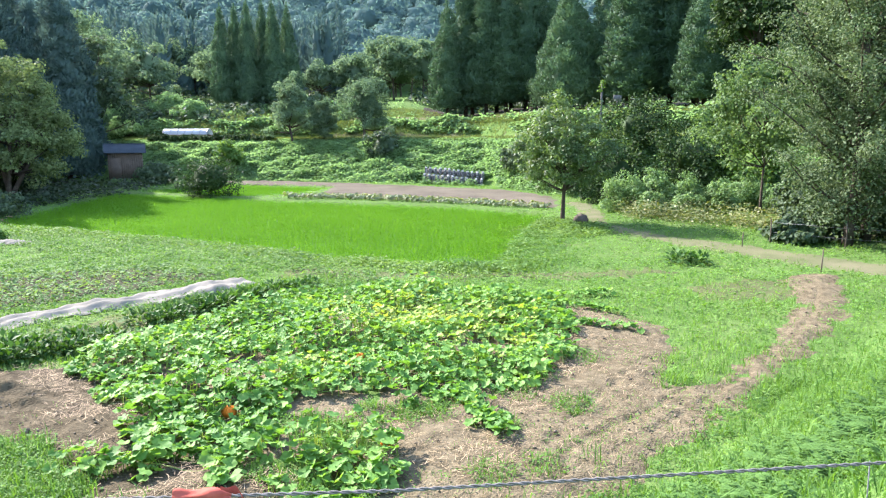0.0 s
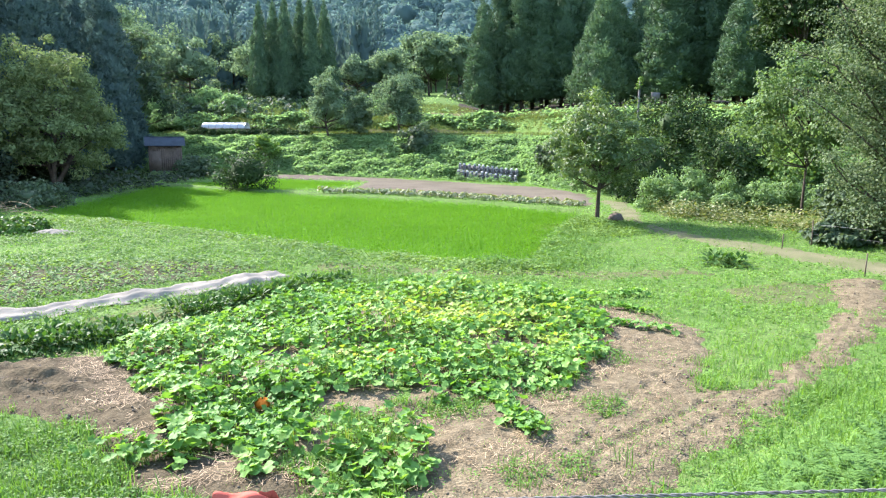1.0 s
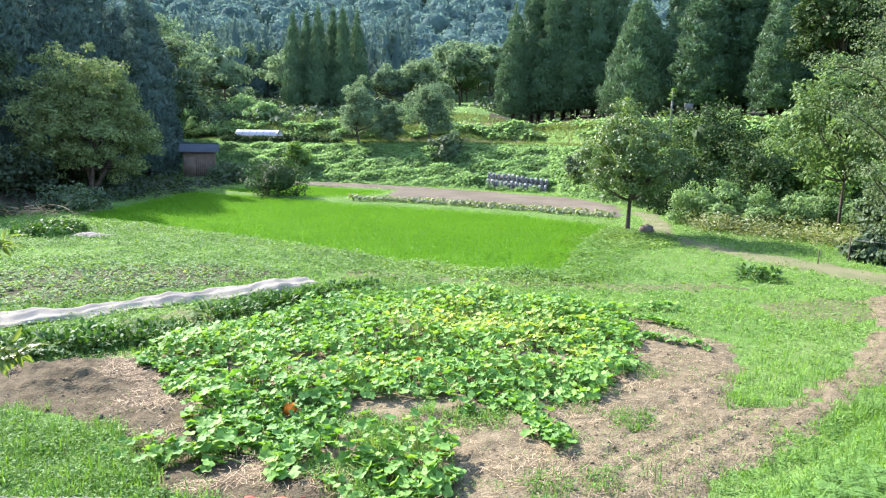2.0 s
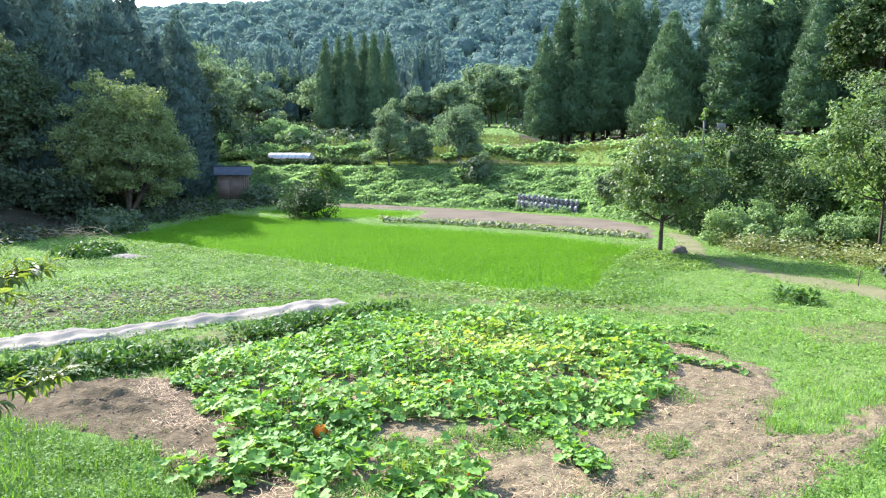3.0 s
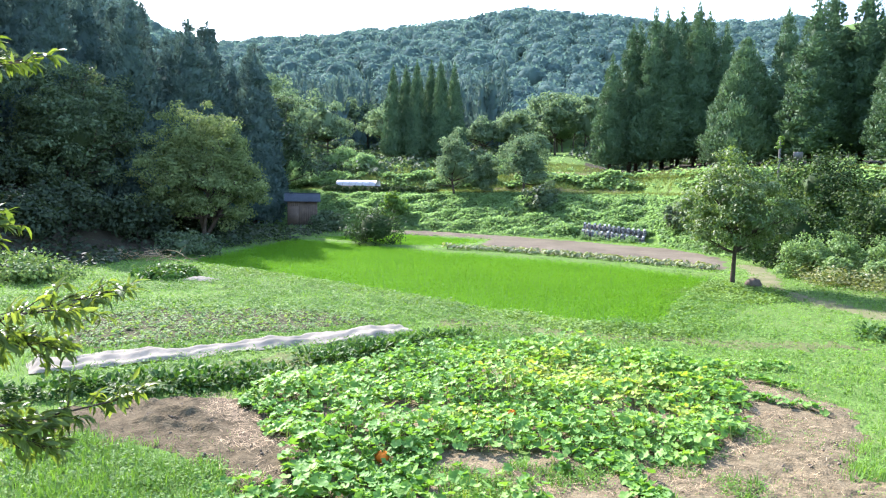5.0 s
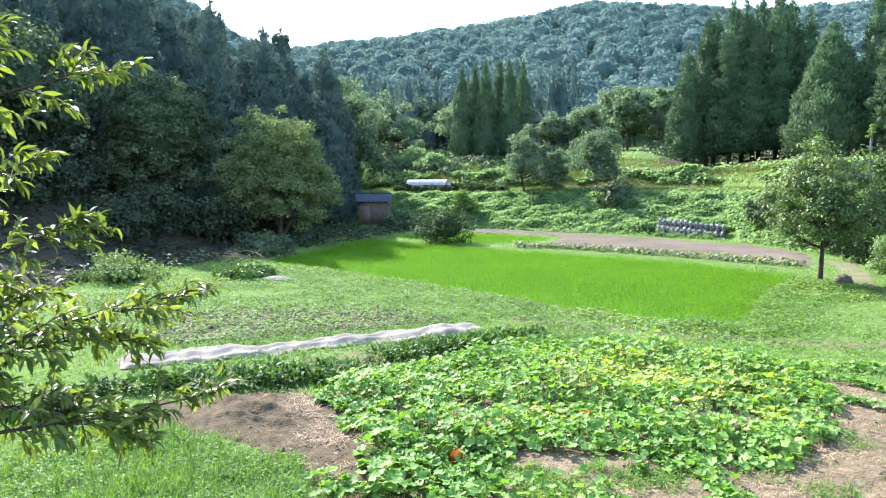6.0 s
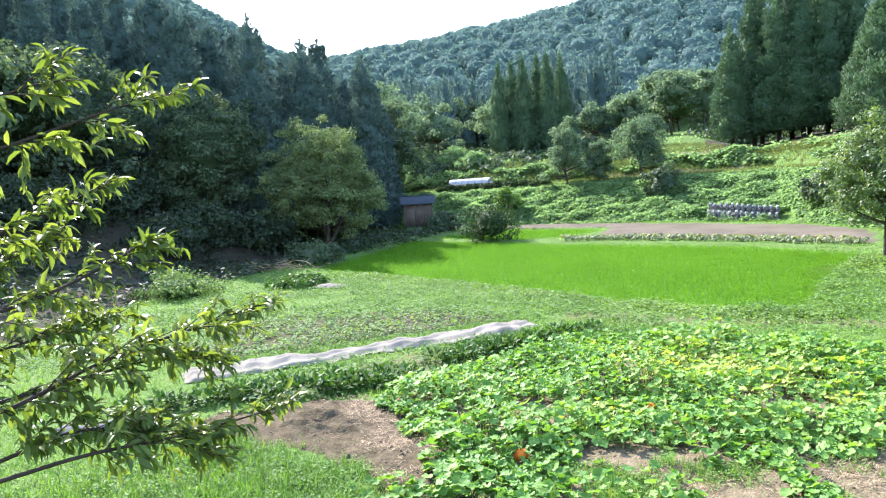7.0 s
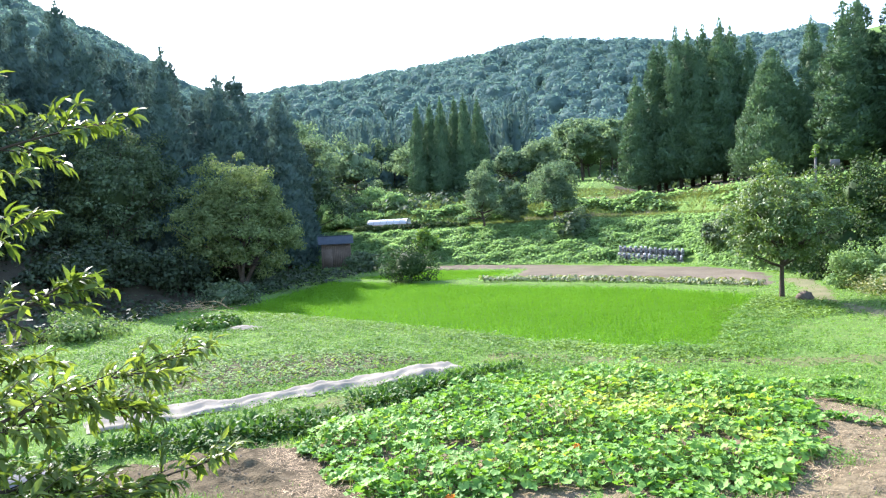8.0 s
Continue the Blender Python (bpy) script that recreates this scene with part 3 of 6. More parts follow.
def broadleaf(name, label, at, height, width, trunk_h, mat, leaf=0.3, clumps=60, per=60, seed=1, trunk_r=0.18, template=FLAKE, clump_r=0.17, stems=1, top=0.5, core=0.0, category="tree", group="", squash_low=0.55, rag=1.0):
    """A tree: tapered trunk and limbs, and a crown of many leaves in clumps with gaps between them."""
    rng = np.random.default_rng(seed)
    at = (at[0], at[1], float(ground_z(at[0], at[1]))) if len(at) == 2 else at
    tree = thing(name, label, category, at, group)
    cz, rz = trunk_h + (height - trunk_h) * 0.5, (height - trunk_h) * 0.5
    d = rand_dirs(clumps, rng, -squash_low)
    rad = rng.uniform(0.5, 1.04, clumps) * (1 + rag * 0.14 * np.sin(3 * np.arctan2(d[:, 1], d[:, 0]) + seed) + rag * 0.12 * np.sin(5 * d[:, 2] + seed))
    cen = d * rad[:, None] * [width * 0.5, width * 0.5, rz] * 0.93 + [0, 0, cz]
    cen[:, :2] *= (1 - top * 0.35 * (cen[:, 2:3] - cz) / rz)
    wood = Geo()
    for s in range(stems):
        lean = np.append(rng.normal(0, 0.04 + 0.10 * (stems > 1), 2) * height, 0)
        foot = np.append(rng.normal(0, 0.35 * (stems > 1), 2), -0.25)
        spine = bent(foot, lean + [0, 0, trunk_h + rz * 1.25], rng, 8, 0.025)
        tube(wood, spine, np.linspace(1, 0.25, 8) * trunk_r * (1 if stems == 1 else 0.65), 8)
        for c in cen[s::stems][: int(26 / stems) + 3]:
            k = np.argmin(np.abs(spine[:, 2] - (trunk_h * 0.6 + 0.55 * (c[2] - trunk_h * 0.6))))
            limb = bent(spine[max(k, 2)], c, rng, 5, 0.07)
            tube(wood, limb, np.linspace(0.45, 0.08, 5) * trunk_r * (1 if stems == 1 else 0.7), 5)
    piece("trunk", wood, M_BARK, tree, smooth=True)
    crown = Geo()
    if core:
        blob(crown, [0, 0, cz], np.array([width * 0.5, width * 0.5, rz]) * core, rng)
    leaf_clumps(crown, rng, cen, width * clump_r * rng.uniform(0.6, 1.2, clumps), per, leaf, template)
    piece("crown", crown, mat, tree)
    return tree


def cedar(label, at, height, radius, mat, seed, plumes=210, per=46, spray=0.5, bare=0.06, group="cedars", blunt=0.8):
    """A dense cone of billowing plumes on a straight stem, with dark clefts between them."""
    rng = np.random.default_rng(seed)
    tree = thing("cedar_tree", label, "tree", at, group)
    wood = Geo()
    hs = np.linspace(-0.4, height * 0.97, 8)
    tube(wood, np.stack([0.05 * np.sin(hs), 0.05 * np.cos(hs * 0.7), hs], 1), np.interp(hs, [0, height], [0.28, 0.04]), 7)
    low = height * bare
    span = height - low
    lobe = rng.uniform(0, 6.3, 3)

    def prof(g):
        return radius * np.clip(1 - g, 0, 1) ** blunt * np.clip(0.72 + g * 3, 0, 1)

    def uneven(a, g):
        return 1 + (1 - 0.7 * g) * (0.10 * np.sin(2 * a + 7 * g + lobe[0]) + 0.09 * np.sin(3 * a - 16 * g + lobe[1]) + 0.06 * np.sin(5 * a + 31 * g + lobe[2]))

    # plumes: heads of boughs, larger below
    q = np.sort(1 - rng.uniform(0, 1, plumes) ** 0.66) * 0.985
    a = np.arange(plumes) * 2.399 + rng.normal(0, 0.4, plumes)
    size = np.interp(q, [0, 0.6, 1], [1.0, 0.74, 0.42]) * rng.uniform(0.75, 1.25, plumes) * radius / 3.6
    size = np.minimum(size, prof(q) * 0.8 + 0.16)
    r = np.maximum(prof(q) * uneven(a, q) * rng.uniform(0.86, 1.04, plumes) - size * 0.35, 0.02)
    cen = np.stack([np.cos(a) * r, np.sin(a) * r, low + q * span], 1)
    for c in cen[::6]:
        tube(wood, bent([0, 0, c[2] - 0.5], c, rng, 3, 0.03), [0.05, 0.035, 0.015], 4)
    piece("trunk", wood, M_BARK, tree, smooth=True)
    crown = Geo()
    rows, sides = 24, 14
    g = np.linspace(0, 1, rows)
    ang = np.arange(sides) * 2 * np.pi / sides
    rr = prof(g)[:, None] * (0.70 - 0.10 * g[:, None]) * uneven(ang[None], g[:, None]) * rng.uniform(0.86, 1.08, (rows, sides))
    v = np.stack([np.cos(ang)[None] * rr, np.sin(ang)[None] * rr, np.broadcast_to((low + g * span * 0.96)[:, None], rr.shape)], -1)
    i, j = np.meshgrid(np.arange(rows - 1), np.arange(sides), indexing="ij")
    k = (j + 1) % sides
    crown.add(v.reshape(-1, 3), np.stack([i * sides + j, i * sides + k, (i + 1) * sides + k, (i + 1) * sides + j], -1).reshape(-1, 4))
    n = plumes * per
    c, sz = np.repeat(cen, per, 0), np.repeat(size, per)
    out = np.repeat(np.stack([np.cos(a), np.sin(a), np.full(plumes, 0.25)], 1), per, 0)
    d = unit(rand_dirs(n, rng) + 0.75 * out)
    place = c + d * (sz * rng.uniform(0.55, 1.0, n))[:, None] * [1, 1, 0.8]
    ahead = unit(d * 0.55 + [0, 0, 0.55] + rng.normal(0, 0.25, (n, 3)))
    up = unit(d + out * 0.3 + rng.normal(0, 0.18, (n, 3)))
    scatter(crown, KITE, place, ahead, up, spray * np.clip(sz / 0.8, 0.45, 1.1) * rng.uniform(0.7, 1.2, n))
    m = 190  # close, tapering top
    q = rng.uniform(0.76, 1.0, m)
    a, r = rng.uniform(0, 6.3, m), prof(q) * rng.uniform(0.45, 0.95, m) + 0.04
    d = np.stack([np.cos(a), np.sin(a), 0 * a], 1)
    scatter(crown, KITE, d * r[:, None] + np.stack([0 * q, 0 * q, low + q * span - 0.1], 1), unit(d * 0.35 + [0, 0, 1] + rng.normal(0, 0.18, (m, 3))), unit(d + rng.normal(0, 0.3, (m, 3))), np.interp(q, [0.76, 1], [spray * 1.1, spray * 0.7]))
    piece("crown", crown, mat, tree)
    return tree


def place_copy(src, x, y, scale_h, scale_r, turn, z=None):
    z = float(ground_z(x, y)) if z is None else z
    return copy_thing(src, pose(x, y, z, 0, 0, turn) @ Matrix.Diagonal((scale_r, scale_r, scale_h, 1)))


# left hillside plantation, twenty-metre cedars
def near_z(x, y):
    return float(ground_z(x, y))


LAB_L = "tall dark green cedar in the hillside plantation"
HILL_SRC = []
SKYLINE_AZ, SKYLINE_EL = [-70, -47.5, -43, -39.4, -35.4, -31.7, -28.4, -26.8], [22, 16.4, 15.3, 14.2, 13.7, 12.6, 10.8, 8.6]
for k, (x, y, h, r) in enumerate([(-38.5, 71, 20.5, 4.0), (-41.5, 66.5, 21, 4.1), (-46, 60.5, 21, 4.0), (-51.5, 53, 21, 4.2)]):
    HILL_SRC.append((cedar(LAB_L, (x, y, near_z(x, y)), h, r, M_CEDAR_HAZE, 20 + k, 260, 50, 0.42, 0.04, group="hillside cedars", blunt=0.7), h))
spots = [(-38.5, 71), (-41.5, 66.5), (-46, 60.5), (-51.5, 53)]
rng = np.random.default_rng(5)
for row in range(9):
    for col in range(26):
        x, y = -37 - 6.6 * row - 0.5 * col + rng.normal(0, 0.9), 36 + 5.2 * col + rng.normal(0, 0.9) + 2.4 * row
        r, az = math.hypot(x, y), math.degrees(math.atan2(x, y))
        if not (64 < r < 108 and -68 < az < -27.6) or left_u(x, y) < -5 or min(math.hypot(x - a, y - b) for a, b in spots) < 4.2:
            continue
        if r > 105 and az > -31:
            continue
        spots.append((x, y))
        src, h = HILL_SRC[rng.integers(0, 4)]
        s = min(rng.uniform(0.9, 0.99), (4.2 + r * math.tan(radians(np.interp(az, SKYLINE_AZ, SKYLINE_EL) + rng.uniform(-0.9, 0.5))) - near_z(x, y)) / h)
        if s < 0.55:
            continue
        place_copy(src, x, y, s, s * rng.uniform(0.9, 1.1), rng.uniform(0, 360))

# groves on the terraces
LAB_G = "dark cedar in a dense grove above the terraces"
GROVE = [cedar(LAB_G, (5.6, 90, near_z(5.6, 90)), 20.2, 3.1, M_CEDAR, 41, 270, 46, 0.42, 0.07, "terrace cedars"),
         cedar(LAB_G, (10.6, 89.5, near_z(10.6, 89.5)), 19.8, 3.2, M_CEDAR, 42, 270, 46, 0.42, 0.07, "terrace cedars")]
cedar("broad conical young cedar standing alone on a terrace", (14.2, 78.8, near_z(14.2, 78.8)), 13.6, 4.3, M_CEDAR, 43, 330, 60, 0.34, 0.05, "terrace cedars")
for x, y, h, w in [(0.6, 90, 12.8, .85), (3.0, 92, 17, 1), (4.0, 95, 17.5, 1), (7.2, 93.5, 18, 1), (9.0, 92.5, 18.3, 1), (12.2, 93, 17.5, 1), (13.8, 89.5, 15, .9), (8.0, 89, 16, 1),
                   (20.2, 88, 16.3, .85), (19.5, 73.5, 14.2, 1.15), (21.5, 76, 16, 1.1), (24.0, 74, 15.5, 1.1), (26.5, 71, 14, 1.0), (29.5, 69, 15, 1.1), (24, 66, 10.5, .8), (33, 66, 15, 1.1), (36, 62, 14, 1.1), (31, 73, 17, 1.1), (40, 58, 15, 1.1), (28, 78, 17, 1.1)]:
    k = int(abs(x * 7)) % 2
    place_copy(GROVE[k], x, y, (h + 1.9) / 20.0, w, x * 77)
for x, y, h in [(-33, 105.5, 15.5), (-31.3, 107, 15.5), (-29, 105, 16), (-27.2, 107, 16), (-25.2, 105, 16), (-23.4, 107, 15.5), (-30, 110, 15), (-26, 110, 15)]:
    place_copy(GROVE[int(abs(x)) % 2], x, y, h / 20.0, 0.62, x * 31)

# broadleaf trees
broadleaf("walnut_tree", "large round walnut tree at the field edge, sunlit top", (-30.9, 48.8), 10.6, 9.8, 0.0, M_WALNUT, 0.2, 440, 90, 3, 0.3, FLAKE, 0.075, 4, top=0.3, squash_low=0.88, group="field edge trees")
# the next three trees take the leaf colour darkened as shade
broadleaf("walnut_tree", "spreading walnut tree below the cedars, leaves darkened as shade", (-40.5, 46.5), 10.8, 11.8, 0.3, M_SHADY, 0.24, 380, 85, 4, 0.28, FLAKE, 0.08, 3, core=0.45, squash_low=0.97, group="field edge trees")
broadleaf("walnut_tree", "spreading walnut tree, leaves darkened as deep shade", (-46.5, 36.5), 10.6, 13, 0.2, M_SHADY, 0.4, 170, 80, 6, 0.26, FLAKE, 0.12, 3, core=0.5, squash_low=0.97, group="field edge trees")
broadleaf("walnut_tree", "leafy tree by the brook, leaves darkened as deep shade", (-47, 27.5), 10.5, 12, 0.2, M_SHADY, 0.45, 140, 80, 7, 0.26, FLAKE, 0.12, 3, core=0.5, squash_low=0.97, group="field edge trees")
broadleaf("persimmon_tree", "persimmon tree with glossy leaves and slim trunk", (6.05, 34.6), 6.5, 5.3, 1.1, M_PERSIMMON, 0.18, 230, 85, 8, 0.13, LEAF, 0.09, 1, top=0.5, squash_low=0.9, core=0.32, rag=0.9)
broadleaf("walnut_tree", "young slender-trunked tree with large drooping leaves", (16.5, 35.6), 8.7, 7.2, 2.0, M_BROAD, 0.26, 130, 90, 9, 0.09, LEAF, 0.10, 1, top=0.6, squash_low=0.97)
broadleaf("fruit_tree", "small upright fruit tree on the terrace", (-17.5, 81.0), 7.2, 5.2, 0.25, M_VALLEY, 0.22, 64, 150, 10, 0.15, FLAKE, 0.16, 1, top=1.5, core=0.42, squash_low=0.97, rag=1.3, group="terrace fruit trees")
broadleaf("fruit_tree", "low shrubby fruit tree on the terrace", (-14.0, 81.5), 4.8, 3.8, 0.2, M_VALLEY, 0.22, 90, 80, 11, 0.12, FLAKE, 0.14, 1, core=0.45, squash_low=0.95, group="terrace fruit trees")
broadleaf("fruit_tree", "round dense fruit tree at the terrace edge", (-9.0, 80.2), 7.0, 6.4, 0.8, M_VALLEY, 0.22, 68, 150, 12, 0.2, FLAKE, 0.16, 1, top=0.8, core=0.42, squash_low=0.95, rag=1.4, group="terrace fruit trees")
for k, (x, y, h, w, m, lab) in enumerate([(-15, 119, 7.5, 9, M_VALLEY, "pale green broadleaf tree behind the orchard"), (-8, 115, 11, 9, M_VALLEY, "tall pale green broadleaf tree behind the orchard"),
                                          (-2.6, 114, 11, 7, M_VALLEY, "rounded pale green tree beside the cedar grove"), (-52, 103, 13, 12, M_VALLEY, "rounded broadleaf tree up the valley"),
                                          (-42, 83, 13, 10, M_SHADY, "dark broadleaf tree behind the shed"), (-57, 112, 15, 12, M_VALLEY, "tall broadleaf tree at the valley mouth"), (-46, 110, 11, 10, M_VALLEY, "broadleaf tree at the valley head"), (-35, 125, 12, 11, M_VALLEY, "pale green tree at the valley head"),
                                          (-38, 118, 10, 10, M_VALLEY, "light green broadleaf tree beside the cedars"), (-20.5, 118, 7, 8, M_VALLEY, "light green bushy tree behind the orchard")]):
    broadleaf("broadleaf_tree", lab, (x, y), h, w, 0.8, m, 0.45, 62, 74, 30 + k, 0.2, FLAKE, 0.14, 1, core=0.45, group="valley trees", rag=2.0)
broadleaf("pine_tree", "open-crowned tree with layered light green boughs", (24.0, 55), 12.0, 6.6, 2.5, M_BUSH, 0.3, 110, 80, 50, 0.2, FLAKE, 0.12, 1, core=0.3, group="trees on the wooded bank")
broadleaf("broadleaf_tree", "leafy tree on the wooded bank", (29.5, 50), 11, 8, 2.0, M_BUSH, 0.34, 120, 75, 51, 0.2, FLAKE, 0.13, 1, core=0.4, group="trees on the wooded bank")
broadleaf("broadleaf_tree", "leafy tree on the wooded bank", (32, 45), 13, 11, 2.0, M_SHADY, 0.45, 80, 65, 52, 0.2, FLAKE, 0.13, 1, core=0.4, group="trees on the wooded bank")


VALLEY = [o for o in bpy.data.objects if o.parent is None and o.name.startswith("broadleaf_tree")][:4]
rng = np.random.default_rng(77)
for k in range(22):
    az, r = radians(rng.uniform(-31, 3)), rng.uniform(127, 168)
    x, y = r * math.sin(az), r * math.cos(az)
    s = rng.uniform(0.75, 1.1)
    place_copy(VALLEY[k % 4], x, y, s, s, rng.uniform(0, 360))


def poplar(label, at, height, width, seed):
    """Two straight stems with steep limbs clothed from low down in fine grey-green leaves."""
    rng = np.random.default_rng(seed)
    tree = thing("poplar_tree", label, "tree", (*at, near_z(*at)))
    wood, crown = Geo(), Geo()
    cen, rad = [], []
    for s, (fx, fy, h0) in enumerate([(0.0, 0.0, 1.0), (1.3, 1.2, 0.86)]):
        hs = np.linspace(-0.25, height * h0, 10)
        spine = np.stack([fx + 0.12 * np.sin(hs * 0.5 + s), fy + 0.12 * np.cos(hs * 0.4 + s), hs], 1)
        tube(wood, spine, np.linspace(0.22, 0.03, 10), 9)
        for k in range(46):
            z0 = 0.8 + (height * h0 - 2.8) * (k / 46) ** 1.1
            a = k * 2.4 + rng.normal(0, 0.3) + s
            w = width * 0.5 * min(1, 0.5 + z0 * 0.13) * np.clip((height * h0 - z0) / (height * 0.55), 0.15, 1) ** 0.6 * rng.uniform(0.6, 1.05)
            start = np.array([fx, fy, z0])
            tip = start + [math.cos(a) * w, math.sin(a) * w, rng.uniform(1.6, 3.4)]
            limb = bent(start, tip, rng, 6, 0.05)
            tube(wood, limb, np.linspace(0.06, 0.01, 6), 5)
            for f in np.linspace(0.2, 1, 9):
                cen.append(np.array([np.interp(f, np.linspace(0, 1, 6), limb[:, q]) for q in range(3)]) + rng.normal(0, 0.2, 3) + [0, 0, 0.1])
                rad.append(rng.uniform(0.4, 0.75))
    inner, fat = [], []
    for q in np.linspace(0.05, 0.9, 220):  # dense inner foliage round the stems
        w = width * 0.42 * min(1, 0.55 + q) * np.clip((1 - q) / 0.55, 0.15, 1) ** 0.6
        a, r = rng.uniform(0, 6.3), w * math.sqrt(rng.uniform(0, 1)) * 0.8
        inner.append((0.6 + r * math.cos(a), 0.6 + r * math.sin(a), height * q))
        fat.append(rng.uniform(0.7, 1.1))
    leaf_clumps(crown, rng, np.array(inner), np.array(fat), 130, 0.16, LEAF, 0.2)
    leaf_clumps(crown, rng, np.array(cen), np.array(rad), 120, 0.125, LEAF, 0.2)
    piece("trunk", wood, M_BARK, tree, smooth=True)
    piece("crown", crown, M_POPLAR, tree)


poplar("tall dense poplar with silvery green leaves", (15.8, 26.4), 15.5, 8.6, 60)


def shrub(label, at, height, width, mat, leaf, clumps, per, seed, group="", name="shrub", template=FLAKE, core=0.5):
    return broadleaf(name, label, at, height, width, -0.18 * height, mat, leaf, clumps, per, seed, 0.05, template, 0.16, 4, core=core, category="shrub", group=group, squash_low=0.9)


shrub("dark rounded shrub standing at the paddy corner", (-18.2, 53.3), 3.4, 5.2, M_BUSH, 0.24, 60, 60, 70, template=LEAF)
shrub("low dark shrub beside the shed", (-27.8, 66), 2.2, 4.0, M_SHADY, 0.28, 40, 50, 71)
shrub("olive weedy shrub above the brook", (-24.8, 25.4), 1.2, 4.2, M_BROAD, 0.16, 40, 60, 72, core=0.4)
shrub("low field edge shrub, leaves darkened as shade", (-25.6, 38.5), 1.4, 3.6, M_SHADY, 0.2, 40, 50, 73)
# added shrubs in shade-dark leaf colour make the slope read darker
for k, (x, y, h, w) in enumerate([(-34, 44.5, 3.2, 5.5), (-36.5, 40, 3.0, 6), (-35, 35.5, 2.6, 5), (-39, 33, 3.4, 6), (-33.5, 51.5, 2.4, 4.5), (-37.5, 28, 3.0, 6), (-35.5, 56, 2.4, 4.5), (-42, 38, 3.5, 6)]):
    shrub("shrub under the hillside trees, leaves darkened as deep shade", (x, y), h, w, M_DEEP, 0.28, 64, 56, 370 + k, "shaded shrubs", core=0.28)
shrub("small pale tree on the slope below the tunnel", (-23.4, 76), 3.0, 3.8, M_WEED, 0.3, 40, 50, 74, core=0.3)
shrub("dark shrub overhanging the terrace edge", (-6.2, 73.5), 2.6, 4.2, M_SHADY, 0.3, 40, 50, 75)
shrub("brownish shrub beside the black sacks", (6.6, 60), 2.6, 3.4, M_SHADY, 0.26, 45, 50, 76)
for k, (x, y, h, w) in enumerate([(-45, 95, 3.2, 6), (-38.5, 99, 3.6, 6), (-34.5, 96, 2.8, 5), (-41, 91, 2.4, 5)]):
    shrub("pale green sunlit shrub at the valley head", (x, y), h, w, M_KUDZU, 0.28, 60, 70, 170 + k, "valley head shrubs")
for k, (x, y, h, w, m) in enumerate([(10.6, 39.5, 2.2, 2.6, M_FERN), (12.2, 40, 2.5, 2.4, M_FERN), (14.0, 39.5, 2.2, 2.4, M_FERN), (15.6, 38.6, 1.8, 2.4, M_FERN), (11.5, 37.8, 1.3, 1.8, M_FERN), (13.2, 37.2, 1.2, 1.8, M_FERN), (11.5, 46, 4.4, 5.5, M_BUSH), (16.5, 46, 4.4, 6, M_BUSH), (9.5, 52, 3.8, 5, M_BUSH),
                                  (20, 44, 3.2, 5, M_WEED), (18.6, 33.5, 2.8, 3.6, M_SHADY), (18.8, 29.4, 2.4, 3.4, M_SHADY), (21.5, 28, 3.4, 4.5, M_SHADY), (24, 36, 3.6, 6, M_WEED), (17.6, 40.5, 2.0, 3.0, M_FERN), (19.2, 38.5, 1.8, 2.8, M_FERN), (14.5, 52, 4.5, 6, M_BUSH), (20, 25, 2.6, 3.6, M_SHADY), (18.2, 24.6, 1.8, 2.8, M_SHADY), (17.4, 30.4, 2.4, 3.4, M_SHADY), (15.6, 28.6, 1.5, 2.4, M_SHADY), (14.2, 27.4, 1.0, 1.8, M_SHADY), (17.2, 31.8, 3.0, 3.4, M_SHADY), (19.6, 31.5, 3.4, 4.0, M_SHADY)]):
    shrub("leafy green shrub on the bank beside the track" if m is not M_SHADY else "leafy shrub with leaves darkened as tree shade", (x, y), h, w, m, 0.13 if m is M_FERN else 0.22, 100 if m is M_FERN else 60, 56, 80 + k, "bank shrubs", core=0.2 if m is M_FERN else 0.38)

